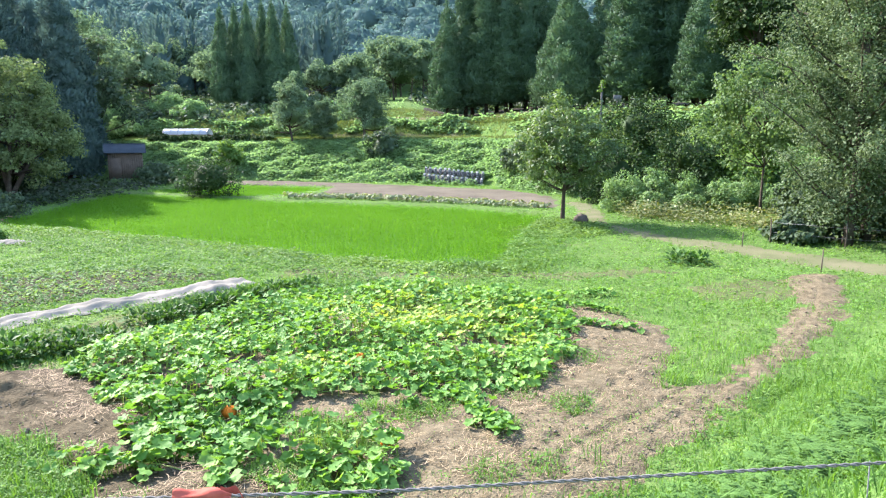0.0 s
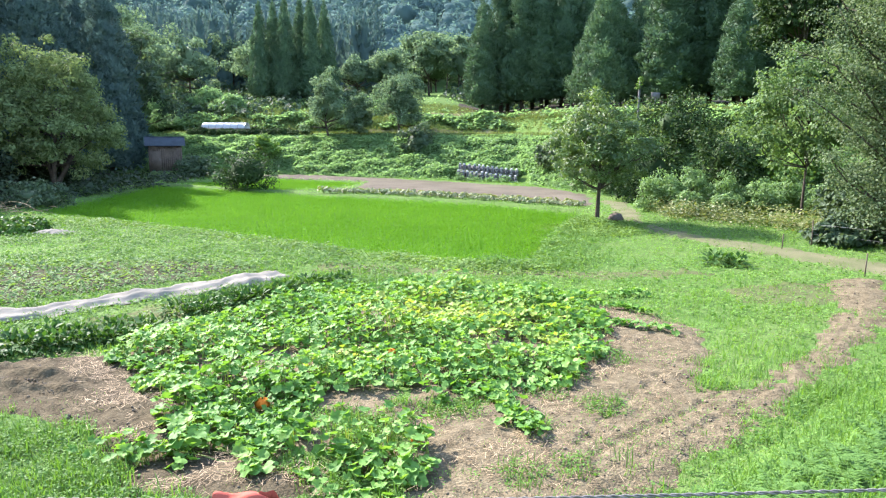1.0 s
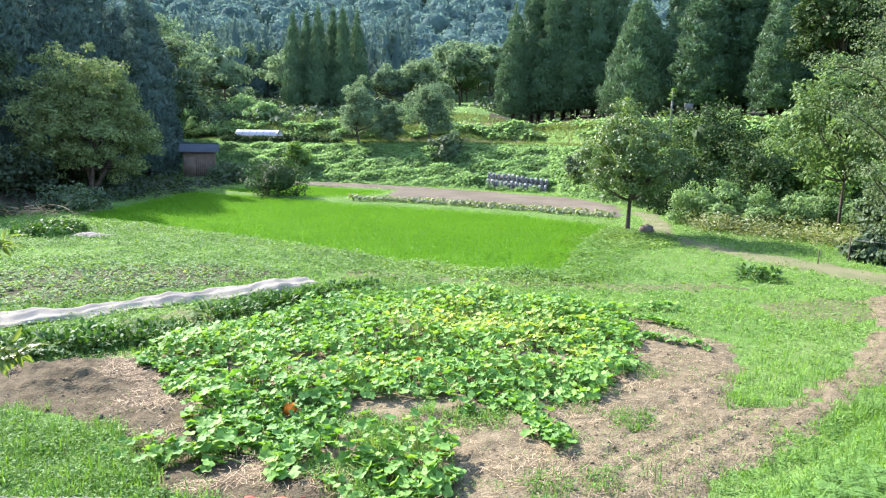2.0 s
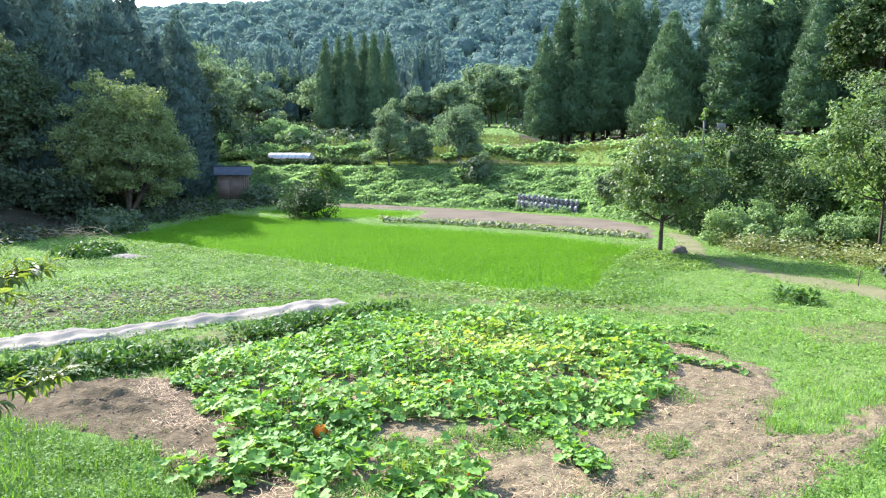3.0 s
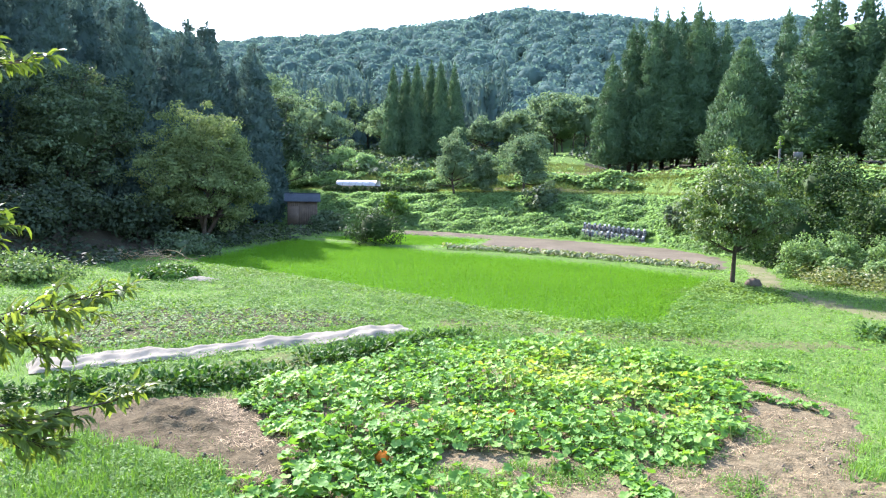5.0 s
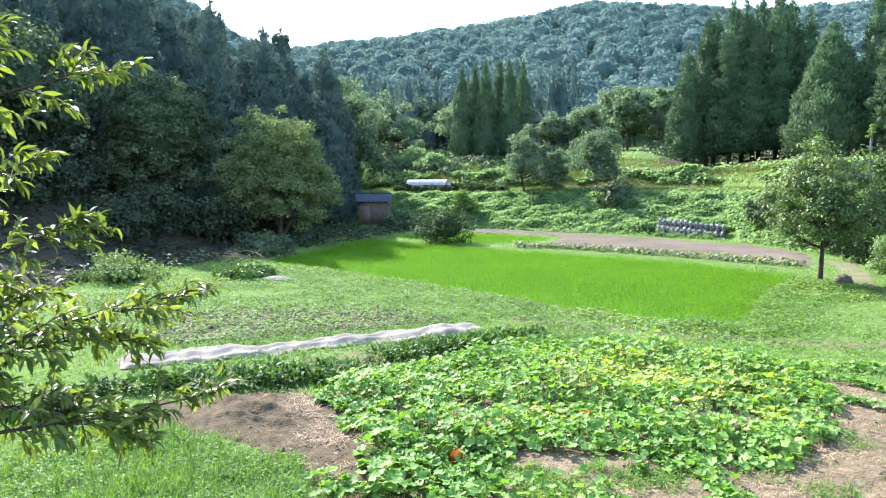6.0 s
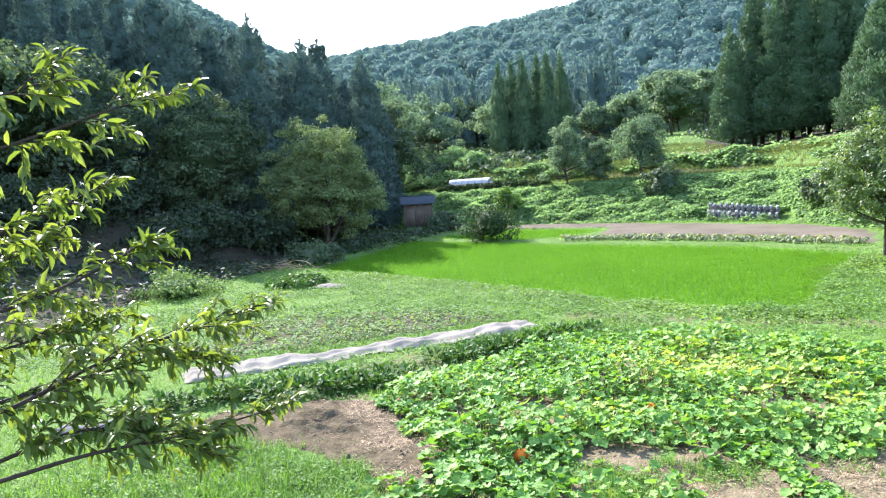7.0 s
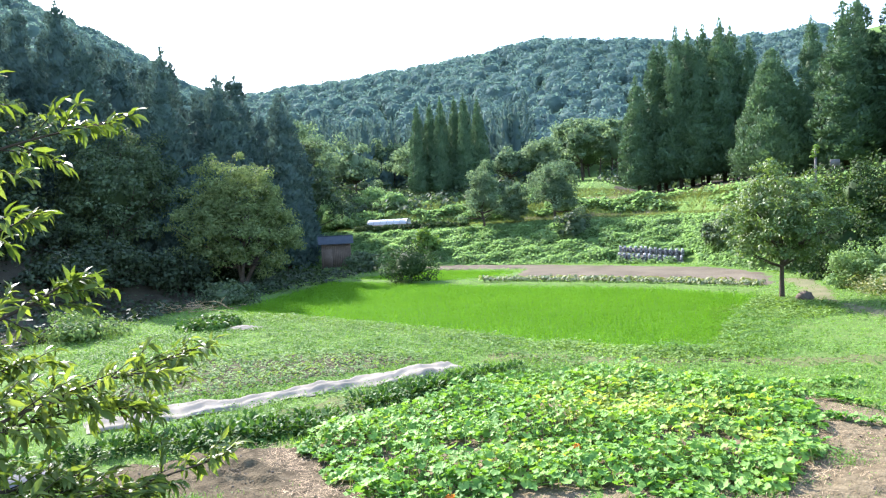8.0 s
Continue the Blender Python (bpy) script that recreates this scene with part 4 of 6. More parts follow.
# ---- far woods ----
def far_woods():
    rng = np.random.default_rng(11)
    kinds = []
    for k in range(6):
        g = Geo()
        blob(g, [0, 0, 0.15], np.array([0.5, 0.5, 0.46]) * 0.8, rng, 6, 10, 0.14)
        d = rand_dirs(140, rng, -0.1)
        bulge = 0.9 + 0.16 * np.sin(4 * np.arctan2(d[:, 1], d[:, 0]) + k) * np.sin(5 * d[:, 2] + 2 * k)
        up = unit(d + rng.normal(0, 0.42, d.shape))
        scatter(g, KITE, d * bulge[:, None] * [0.5, 0.5, 0.46] + [0, 0, 0.15], unit(np.cross(up, rng.normal(0, 1, d.shape))), up, rng.uniform(0.08, 0.15, 140))
        kinds.append((np.concatenate(g.v), [np.concatenate(g.f[3]), np.concatenate(g.f[4])]))
    places = [[] for _ in kinds]
    for r in np.arange(160, 440, 6.6):
        step = math.degrees(7.2 / r)
        for az in np.arange(-54, 26, step):
            rr, a = r + rng.normal(0, 1.8), radians(az + rng.normal(0, step * 0.25))
            x, y = rr * math.sin(a), rr * math.cos(a)
            if (az < -31 and rr < 195) or (az > 3 and rr < 200) or (az > 14 and rr > 200) or (az > -30 and rr < 150 and az < -16):
                continue
            places[rng.integers(0, 6)].append((x, y, float(ground_z(x, y)) + 2.7, rng.uniform(6.0, 12.0)))
    geo = Geo()
    for kind, pl in zip(kinds, places):
        p = np.array(pl)
        a = rng.uniform(0, 2 * np.pi, len(p))
        scatter(geo, kind, p[:, :3], np.stack([np.cos(a), np.sin(a), 0 * a], 1), [[0, 0, 1]], p[:, 3])
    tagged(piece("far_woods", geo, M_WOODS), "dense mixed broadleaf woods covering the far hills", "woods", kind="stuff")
    # cedar stands on the lower hill
    g = Geo()
    n = 170
    h = 1 - rng.uniform(0, 1, n) ** 0.62
    a = np.arange(n) * 2.4
    rad = 0.17 * (1 - h) ** 0.7 * rng.uniform(0.8, 1.1, n)
    out = np.stack([np.cos(a), np.sin(a), 0.35 + 0 * a], 1)
    pl = np.stack([np.cos(a) * rad, np.sin(a) * rad, 0.03 + 0.95 * h], 1)
    scatter(g, KITE, pl, unit(out * [0.5, 0.5, 0] + [0, 0, 0.7] + rng.normal(0, 0.25, (n, 3))), unit(out + rng.normal(0, 0.25, (n, 3))), 0.06 + 0.06 * (1 - h))
    hs = np.linspace(0, 1, 9)
    tube(g, np.stack([0 * hs, 0 * hs, 0.03 + 0.96 * hs], 1), 0.12 * (1 - hs) ** 0.75 * (1 + 0.08 * (-1.0) ** np.arange(9)) + 0.002, 9)
    kind = (np.concatenate(g.v), [np.concatenate(g.f[3]), np.concatenate(g.f[4])])
    pl = []
    for r in np.arange(140, 215, 5):
        for az in np.arange(-31, -8, math.degrees(4.6 / r)):
            if (wave(r * 0.05, az * 0.35, 2) < 0.05 and r > 160) or (az < -22 and r < 165):
                continue
            a = radians(az + rng.normal(0, 0.4))
            rr = r + rng.normal(0, 1.5)
            x, y = rr * math.sin(a), rr * math.cos(a)
            pl.append((x, y, float(ground_z(x, y)) - 0.3, rng.uniform(12, 17)))
    p = np.array(pl)
    g = Geo()
    a = rng.uniform(0, 6.3, len(p))
    scatter(g, kind, p[:, :3], np.stack([np.cos(a), np.sin(a), 0 * a], 1), [[0, 0, 1]], p[:, 3])
    tagged(piece("cedar_woods", g, M_CEDAR_HAZE), "stand of dark cedars on the lower hill", "woods", kind="stuff")


far_woods()


# ---- ground plants ----
BEAN_POLY = [(-14.2, 15.0), (-16.5, 18.6), (-15.2, 21.2), (-10.1, 22.4), (-6.4, 21.3), (-8.6, 19.0), (-12.6, 15.2)]
WORN = [[(-5.2, 20.4), (-1, 20.3), (4.2, 20.1), (7.6, 21.2), (6.8, 22.3), (3.4, 21.6), (-0.5, 21.7), (-5.4, 22.4)], [(6.8, 17.0), (9.6, 17.4), (10.8, 19.4), (9.0, 20.6), (6.6, 19.2)], [(-9.6, 13.4), (-6.6, 14.2), (-6.0, 17.4), (-7.2, 17.2), (-9.0, 15.0)]]
CLOTH_POLY = [(-13.4, 13.3), (-12.4, 12.6), (-5.4, 19.9), (-6.2, 20.6), (-9.0, 17.5)]
BARE = [CLOTH_POLY, SOIL_R_POLY, SOIL_L_POLY, TRACK_POLY, FIELD_POLY, PADDY_POLY, BACK_PADDY_POLY]


def bareness(x, y, polys=BARE):
    b = np.full(np.shape(x), -99.0)
    for p in polys:
        b = np.maximum(b, inside(p, x, y) + 0.2 * wave(x * 2.2, y * 2.2, 3))
    return b


def spread(rng, n, x0, x1, y0, y1, full=10.0, power=1.5):
    """Random spots, denser near the road."""
    x, y = rng.uniform(x0, x1, n), rng.uniform(y0, y1, n)
    keep = rng.uniform(0, 1, n) < np.clip(full / np.hypot(x, y), 0, 1) ** power
    return x[keep], y[keep]


def blades(geo, rng, x, y, height, per=4, template=BLADE, lean=1.0, base=None):
    n = len(x) * per
    X, Y = np.repeat(x, per) + rng.normal(0, 0.035, n), np.repeat(y, per) + rng.normal(0, 0.035, n)
    Z = (fine_z(X, Y) if base is None else base) - 0.01
    a = rng.uniform(0, 2 * np.pi, n)
    ahead = np.stack([np.cos(a), np.sin(a), rng.uniform(-0.25, 0.35, n) * lean], 1)
    scatter(geo, template, np.stack([X, Y, Z], 1), ahead, [[0, 0, 1]], np.repeat(height, per) * rng.uniform(0.6, 1.25, n))


def small_leaves(geo, rng, x, y, height, size, per=6, template=LEAF, spread_r=0.1):
    n = len(x) * per
    X, Y = np.repeat(x, per) + rng.normal(0, spread_r, n), np.repeat(y, per) + rng.normal(0, spread_r, n)
    Z = fine_z(X, Y) + np.repeat(height, per) * rng.uniform(0.1, 1.0, n)
    a = rng.uniform(0, 2 * np.pi, n)
    up = unit(rng.normal(0, 0.4, (n, 3)) + [0, 0, 1])
    scatter(geo, template, np.stack([X, Y, Z], 1), np.stack([np.cos(a), np.sin(a), rng.normal(-0.1, 0.25, n)], 1), up, np.repeat(size, per) * rng.uniform(0.6, 1.3, n))


rng = np.random.default_rng(101)
# rice
geo = Geo()
for poly, h in ((PADDY_POLY, 0.36), (BACK_PADDY_POLY, 0.4)):
    p = np.array(poly)
    gx, gy = np.meshgrid(np.arange(p[:, 0].min(), p[:, 0].max(), 0.20), np.arange(p[:, 1].min(), p[:, 1].max(), 0.22))
    gx, gy = (gx + rng.normal(0, 0.05, gx.shape)).ravel(), (gy + rng.normal(0, 0.05, gy.shape)).ravel()
    ok = inside(poly, gx, gy) > 0.15
    gx, gy = gx[ok], gy[ok]
    hh = h * (1 + 0.06 * wave(gx * 0.5, gy * 0.5, 4) + 0.03 * rng.normal(0, 1, len(gx)))
    blades(geo, rng, gx, gy, hh, 6, RICE, 0.25)
    n = len(gx) * 6  # arching tips that close the canopy
    X, Y = np.repeat(gx, 6) + rng.normal(0, 0.07, n), np.repeat(gy, 6) + rng.normal(0, 0.07, n)
    a = rng.uniform(0, 2 * np.pi, n)
    Z = fine_z(X, Y) + np.repeat(hh, 6) * rng.uniform(0.62, 0.86, n)
    scatter(geo, TIP, np.stack([X, Y, Z], 1), np.stack([np.cos(a), np.sin(a), rng.uniform(-0.1, 0.45, n)], 1), [[0, 0, 1]], rng.uniform(0.14, 0.24, n))
tagged(piece("rice_plants", geo, M_RICE), "bright green young rice filling the paddy", "rice", kind="stuff")

# meadow and roadside grass
geo = Geo()
x, y = spread(rng, 175000, -27, 22, 3.2, 36, 10.5, 1.7)
keep = (bareness(x, y) + 0.12 * rng.normal(0, 1, len(x)) < 0.12) & ((inside(BEAN_POLY, x, y) < 0) | (rng.uniform(0, 1, len(x)) < 0.08)) & (inside(SQUASH_POLY, x, y) < -0.1) & (rng.uniform(0, 1, len(x)) < 0.80 + 0.35 * wave(x * 0.6, y * 0.6, 9)) & ((bareness(x, y, WORN) < 0) | (rng.uniform(0, 1, len(x)) < 0.25))
x, y = x[keep], y[keep]
thin = (np.hypot(x, y) < 22) | (rng.uniform(0, 1, len(x)) < 0.4)
x, y = x[thin], y[thin]
d = np.hypot(x, y)
bankside = ss((6.6 + np.clip(x - 1, 0, 60) - y) / 2.0)
tall = (0.085 + 0.05 * (wave(x * 0.5, y * 0.5, 2) + 1)) * (1 + 0.1 * bankside) * np.clip(d / 16, 1, 1.15)
tall = np.where((x < 4) & (x > -3) & (y < 6.5), np.minimum(tall, 0.16), tall)
blades(geo, rng, x, y, tall, 4)
x, y = rng.uniform(-9, 9, 7000), rng.uniform(-4, 3.4, 7000)  # turf round the road's edge
blades(geo, rng, x, y, rng.uniform(0.05, 0.11, 7000), 4)
tagged(piece("grass", geo, M_GRASS), "fresh green meadow grass and roadside turf", "grass", kind="stuff")

# fine sward over the far half of the meadow
geo = Geo()
n = 76000
x, y = rng.uniform(-27, 16, n), rng.uniform(16, 41, n)
far = rng.uniform(0, 1, n) < 0.32
x, y = np.where(far, rng.uniform(-30, 13, n), x), np.where(far, rng.uniform(38, 68, n), y)
keep = (bareness(x, y) < 0.05) & (inside(BEAN_POLY, x, y) < 0) & (inside(SQUASH_POLY, x, y) < -0.1)
keep &= (bareness(x, y, WORN) < 0) | (rng.uniform(0, 1, n) < 0.3)
x, y = x[keep], y[keep]
n = len(x)
a = rng.uniform(0, 6.3, n)
scatter(geo, KITE, np.stack([x, y, fine_z(x, y) + rng.uniform(0.02, 0.09, n)], 1), np.stack([np.cos(a), np.sin(a), rng.uniform(0.1, 0.8, n)], 1), unit(rng.normal(0, 0.4, (n, 3)) + [0, 0, 1]), rng.uniform(0.06, 0.12, n) * np.clip(y / 34, 1, 1.7))
tagged(piece("grass", geo, M_GRASS), "fine even sward of the far meadow", "grass", kind="stuff")

# short turf on the terraces
geo = Geo()
n = 52000
x = rng.uniform(-40, 34, n)
dd = np.choose(rng.choice(3, n, p=[0.25, 0.35, 0.4]), [rng.uniform(8.6, 13.4, n), rng.uniform(13.0, 17.2, n), rng.uniform(16.5, 26, n)])
y = TOE(x) + dd
blades(geo, rng, x, y, rng.uniform(0.2, 0.42, n), 3, BLADE)
tagged(piece("grass", geo, M_DRYTURF), "short sunny turf on the terraces", "grass", kind="stuff")

# stray tufts on bare soil and in the pumpkin patch
geo = Geo()
x, y = spread(rng, 16000, -10, 12, 6.5, 21, 10, 1)
keep = (np.maximum(inside(SOIL_R_POLY, x, y), inside(SOIL_L_POLY, x, y)) > 0) & (wave(x * 1.6, y * 1.6, 14) + 0.35 * rng.normal(0, 1, len(x)) > 0.22)
blades(geo, rng, x[keep], y[keep], rng.uniform(0.04, 0.12, keep.sum()), 4)
for cx, cy, r, n in [(1.15, 10.9, 0.45, 80), (1.5, 11.6, 0.5, 80), (-1.55, 9.2, 0.55, 240), (-2.1, 9.6, 0.4, 120), (-2.3, 8.1, 0.3, 60), (-1.75, 7.75, 0.35, 90), (-4.9, 8.1, 0.7, 120), (-6.0, 8.7, 0.6, 110), (0.6, 8.0, 0.35, 60), (2.0, 10.3, 0.4, 90), (-0.3, 9.9, 0.4, 90), (1.3, 8.2, 0.3, 50), (-0.3, 10.2, 0.45, 90), (-1.1, 10.0, 0.4, 70), (0.9, 9.5, 0.25, 50), (2.6, 12.6, 0.4, 60)]:
    a, q = rng.uniform(0, 6.3, n), r * np.sqrt(rng.uniform(0, 1, n))
    blades(geo, rng, cx + q * np.cos(a), cy + q * np.sin(a), rng.uniform(0.08, 0.2, n), 5)
    small_leaves(geo, rng, cx + q * np.cos(a), cy + q * np.sin(a), np.full(n, 0.15), np.full(n, 0.045), 4, LEAF, 0.08)
x, y = rng.uniform(-1, 11.5, 9000), rng.uniform(7.2, 20, 9000)
haze = fbm(x * 0.9, y * 0.9, 51) + 0.25 * np.exp(-((inside(SQUASH_POLY, x, y) + 0.6) / 0.8) ** 2)
keep = (inside(SOIL_R_POLY, x, y) > 0) & (haze + 0.12 * rng.normal(0, 1, len(x)) > 0.12)
blades(geo, rng, x[keep], y[keep], rng.uniform(0.05, 0.13, keep.sum()), 4)
small_leaves(geo, rng, x[keep], y[keep], np.full(keep.sum(), 0.12), rng.uniform(0.025, 0.05, keep.sum()), 3, LEAF, 0.08)
for cx, cy, n in ((0.5, 7.7, 5), (1.3, 7.9, 8), (0.9, 7.5, 6), (2.0, 8.3, 6), (-2.7, 7.5, 2), (-3.4, 7.4, 2)):
    blades(geo, rng, cx + rng.normal(0, 0.25, n), cy + rng.normal(0, 0.2, n), rng.uniform(0.14, 0.3, n), 4, RICE, 1.8)
x, y = rng.uniform(7, 25, 14000), rng.uniform(13, 47, 14000)
keep = (inside(TRACK_POLY, x, y) > -0.1) & (fbm(x * 0.8, y * 0.8, 52) + 0.3 * (inside(TRACK_POLY, x, y) < 0.35) + 0.3 * np.exp(-((x - 11.5) / 2.5) ** 2) + 0.1 * rng.normal(0, 1, len(x)) > 0.0)
blades(geo, rng, x[keep], y[keep], rng.uniform(0.06, 0.14, keep.sum()), 5)
tagged(piece("grass", geo, M_GRASS), "tufts of grass growing through bare soil", "grass", kind="stuff")

# long roadside blades at the foot of the bank
geo = Geo()
n = 420
x = rng.uniform(-2.0, 7.0, n)
y = 5.2 + np.clip(x - 1, 0, 9) * 0.72 + rng.normal(0, 0.5, n)
keep = (bareness(x, y) < 0.0) & ((x > 1.0) | (rng.uniform(0, 1, n) < 0.35))
blades(geo, rng, x[keep], y[keep], rng.uniform(0.16, 0.34, keep.sum()), 4, RICE, 1.6)
tagged(piece("tall_grass", geo, M_GRASS), "long arching roadside grass blades on the bank", "grass", kind="stuff")

# close turf and seedlings at the foot of the road bank
geo = Geo()
x, y = rng.uniform(-10, 9.5, 64000), rng.uniform(4.2, 11.5, 64000)
keep = (bareness(x, y) + 0.1 * rng.normal(0, 1, len(x)) < 0.02) & (inside(SQUASH_POLY, x, y) < -0.05) & (rng.uniform(0, 1, len(x)) < np.clip(8 / np.hypot(x, y), 0.3, 1))
x, y = x[keep], y[keep]
thick = fbm(x * 0.7, y * 0.7, 21)
some = rng.uniform(-0.75, 0.55, len(x)) < thick
x, y, thick = x[some], y[some], thick[some]
half = rng.uniform(0, 1, len(x)) < 0.6
blades(geo, rng, x[half], y[half], (0.06 + 0.10 * np.clip(thick[half] + 0.4, 0, 1)) * rng.uniform(0.7, 1.5, half.sum()), 4, BLADE, 1.2)
tagged(piece("turf", geo, M_GRASS), "close lush turf below the road", "grass", kind="stuff")
geo = Geo()
small_leaves(geo, rng, x[~half], y[~half], rng.uniform(0.05, 0.17, (~half).sum()), rng.uniform(0.03, 0.075, (~half).sum()), 5, LEAF, 0.07)
tall = np.flatnonzero(rng.uniform(0, 1, len(x)) < 0.03)
blades(geo, rng, x[tall], y[tall], rng.uniform(0.2, 0.38, len(tall)), 5, RICE, 1.4)
tagged(piece("weeds", geo, M_BUND), "mixed seedlings and tall grass below the road", "weeds", kind="stuff")

# feathery weeds at the road's edge
geo = Geo()
n = 420
x = rng.uniform(1.8, 7.2, n)
y = 4.9 + np.clip(x - 1, 0, 9) * 0.55 + rng.normal(0, 0.55, n)
for px, py in zip(x, y):
    foot = np.array([px, py, float(fine_z(px, py))])
    for _ in range(4):
        a, L = rng.uniform(0, 6.3), rng.uniform(0.16, 0.34)
        q = np.linspace(0.15, 1, 9)[:, None]
        rib = foot + np.array([math.cos(a), math.sin(a), 0]) * L * 0.75 * q + np.array([0, 0, 1.0]) * L * (1.2 * q - 0.7 * q ** 2)
        for side in (-1, 1):
            d = np.array([-math.sin(a) * side + 0.6 * math.cos(a), math.cos(a) * side + 0.6 * math.sin(a), -0.1])
            scatter(geo, KITE, rib, np.tile(d, (9, 1)) + rng.normal(0, 0.15, (9, 3)), [[0, 0, 1]], L * 0.34 * (1.1 - 0.8 * q[:, 0]))
tagged(piece("feathery_weeds", geo, M_BUND), "feathery bright green weeds at the road's edge", "weeds", kind="stuff")

# broad-leaved weeds through the meadow
geo = Geo()
x, y = spread(rng, 22000, -27, 20, 5.5, 36, 11, 1.0)
keep = (bareness(x, y) < 0.0) & (inside(SQUASH_POLY, x, y) < 0.3) & (wave(x * 0.8, y * 0.8, 21) + rng.normal(0, 0.3, len(x)) > 0.0)
x, y = x[keep], y[keep]
small_leaves(geo, rng, x, y, np.full(len(x), 0.16), np.clip(0.035 + 0.0018 * np.hypot(x, y), 0.045, 0.095), 8, LEAF, 0.10)
# bund at the near side of the paddy and mound under the persimmon
p = np.array([(-20.3, 33.2), (-15.5, 31.0), (-8.8, 27.3), (-3.7, 24.0), (0.3, 22.4), (2.1, 22.7), (3.1, 27.6), (5.2, 34.2)])
t = rng.uniform(0, len(p) - 1.001, 2600)
k = t.astype(int)
q = p[k] + (p[k + 1] - p[k]) * (t - k)[:, None] + rng.normal(0, 0.75, (len(t), 2)) - [0, 0.35]
small_leaves(geo, rng, q[:, 0], q[:, 1], np.full(len(t), 0.22) * (0.5 + 0.5 * wave(q[:, 0], q[:, 1], 3) ** 2 + 0.2), np.full(len(t), 0.11), 6, LEAF, 0.16)
a, r = rng.uniform(0, 6.3, 1500), np.sqrt(rng.uniform(0, 1, 1500))
small_leaves(geo, rng, 5.2 + 2.6 * r * np.cos(a), 32.3 + 3.4 * r * np.sin(a), 0.45 * (1 - r * 0.7), np.full(1500, 0.13), 7, LEAF, 0.2)
x, y = rng.uniform(0.2, 7.6, 8500), rng.uniform(21.6, 35.5, 8500)
keep = (inside(PADDY_POLY, x, y) < 0.1) & (rng.uniform(0, 1, len(x)) < ss(1 + (inside(PADDY_POLY, x, y) - 0.6 * wave(x, y, 8)) / 3.4) ** 1.3) & (bareness(x, y, [TRACK_POLY]) < -0.2)
x, y = x[keep], y[keep]
lump = 0.5 + 0.5 * wave(x * 1.3, y * 1.3, 27)
tagged(piece("weeds", geo, M_WEED), "broad-leaved weeds among the meadow grass", "weeds", kind="stuff")
geo = Geo()
blades(geo, rng, x, y, (0.1 + 0.2 * lump) * np.clip(1 + inside(PADDY_POLY, x, y) / 3.4, 0.35, 1), 4)
small_leaves(geo, rng, x, y, 0.10 + 0.45 * lump * np.clip(1 + inside(PADDY_POLY, x, y) / 3.2, 0.2, 1), np.full(len(x), 0.10), 4, LEAF, 0.16)
tagged(piece("bund_weeds", geo, M_BUND), "fresh weeds mounded on the paddy bund", "weeds", kind="stuff")

# kudzu on the bank, plants on the terraces
geo = Geo()
n = 130000
x = rng.uniform(-50, 24, n)
toe = np.interp(x, [-60, -30, -18, -4, 4, 8, 12, 20, 30, 60], [80, 75, 72.5, 67, 63, 53, 47, 41, 35, 20])
dd = rng.uniform(-0.8, 9.6, n)
y = toe + dd
lump = 0.55 + 0.45 * wave(x * 0.9, dd * 1.1, 6)
keep = (bareness(x, y) < -0.3) & ~((x > -2.7) & (x < 4.7) & (y < 65.6 - (x + 2) * 0.5 + 1.0))
x, y, lump = x[keep], y[keep], lump[keep]
n = len(x)
Z = fine_z(x, y) + 1.1 * lump * rng.uniform(0.35, 1.0, n) * np.clip(dd[keep] + 0.9, 0.15, 1) * (1 - 0.75 * ss((dd[keep] - 6.6) / 2.2))
a = rng.uniform(0, 6.3, n)
up = unit(rng.normal(0, 0.45, (n, 3)) + [-0.3, 0.2, 0.9])
scatter(geo, FLAKE, np.stack([x, y, Z], 1), np.stack([np.cos(a), np.sin(a), rng.normal(-0.2, 0.3, n)], 1), up, rng.uniform(0.14, 0.27, n))
n = 36000
x = rng.uniform(-62, 26, n)
toe = np.interp(x, [-60, -30, -18, -4, 4, 8, 12, 20, 30, 60], [80, 75, 72.5, 67, 63, 53, 47, 41, 35, 20])
dd = np.choose(rng.choice(3, n, p=[0.55, 0.2, 0.25]), [rng.uniform(14.2, 16.8, n), rng.uniform(17.5, 24, n), rng.uniform(25.0, 36, n)])
y = toe + dd
keep = (wave(x * 0.35, dd * 0.9, 17) > np.where((dd > 17) & (dd < 24.5), 0.15, -0.1)) & (inside(GROVE_POLY, x, y) < 0.3) & ((x < -12) | (x > 16) | (dd < 17) | (rng.uniform(0, 1, n) < 0.15))
x, y = x[keep], y[keep]
n = len(x)
a = rng.uniform(0, 6.3, n)
scatter(geo, FLAKE, np.stack([x, y, fine_z(x, y) + (0.15 + 0.5 * (1 + wave(x * 0.8, dd[keep] * 0.9, 19))) * rng.uniform(0.1, 1.0, n)], 1), np.stack([np.cos(a), np.sin(a), rng.normal(0, 0.3, n)], 1), unit(rng.normal(0, 0.45, (n, 3)) + [0, 0, 0.8]), rng.uniform(0.22, 0.42, n))
tagged(piece("kudzu", geo, M_KUDZU), "lush kudzu and weeds covering the terraced bank", "weeds", kind="stuff")

# brush at the head of the valley, under the groves, coloured dark as shade
geo = Geo()
n = 430
right = rng.uniform(-4, 52, 200)
x = np.concatenate([rng.uniform(-62, -16, 230), right])
y = np.concatenate([rng.uniform(92, 127, 230), 103 + rng.uniform(0, 14, 200) - np.clip(right, 0, 60) * 0.55])
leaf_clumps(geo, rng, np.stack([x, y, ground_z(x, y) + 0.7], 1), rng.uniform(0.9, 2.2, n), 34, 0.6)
tagged(piece("brush", geo, M_SHADY), "tangled brush under the valley trees, darkened as shade", "brush", kind="stuff")

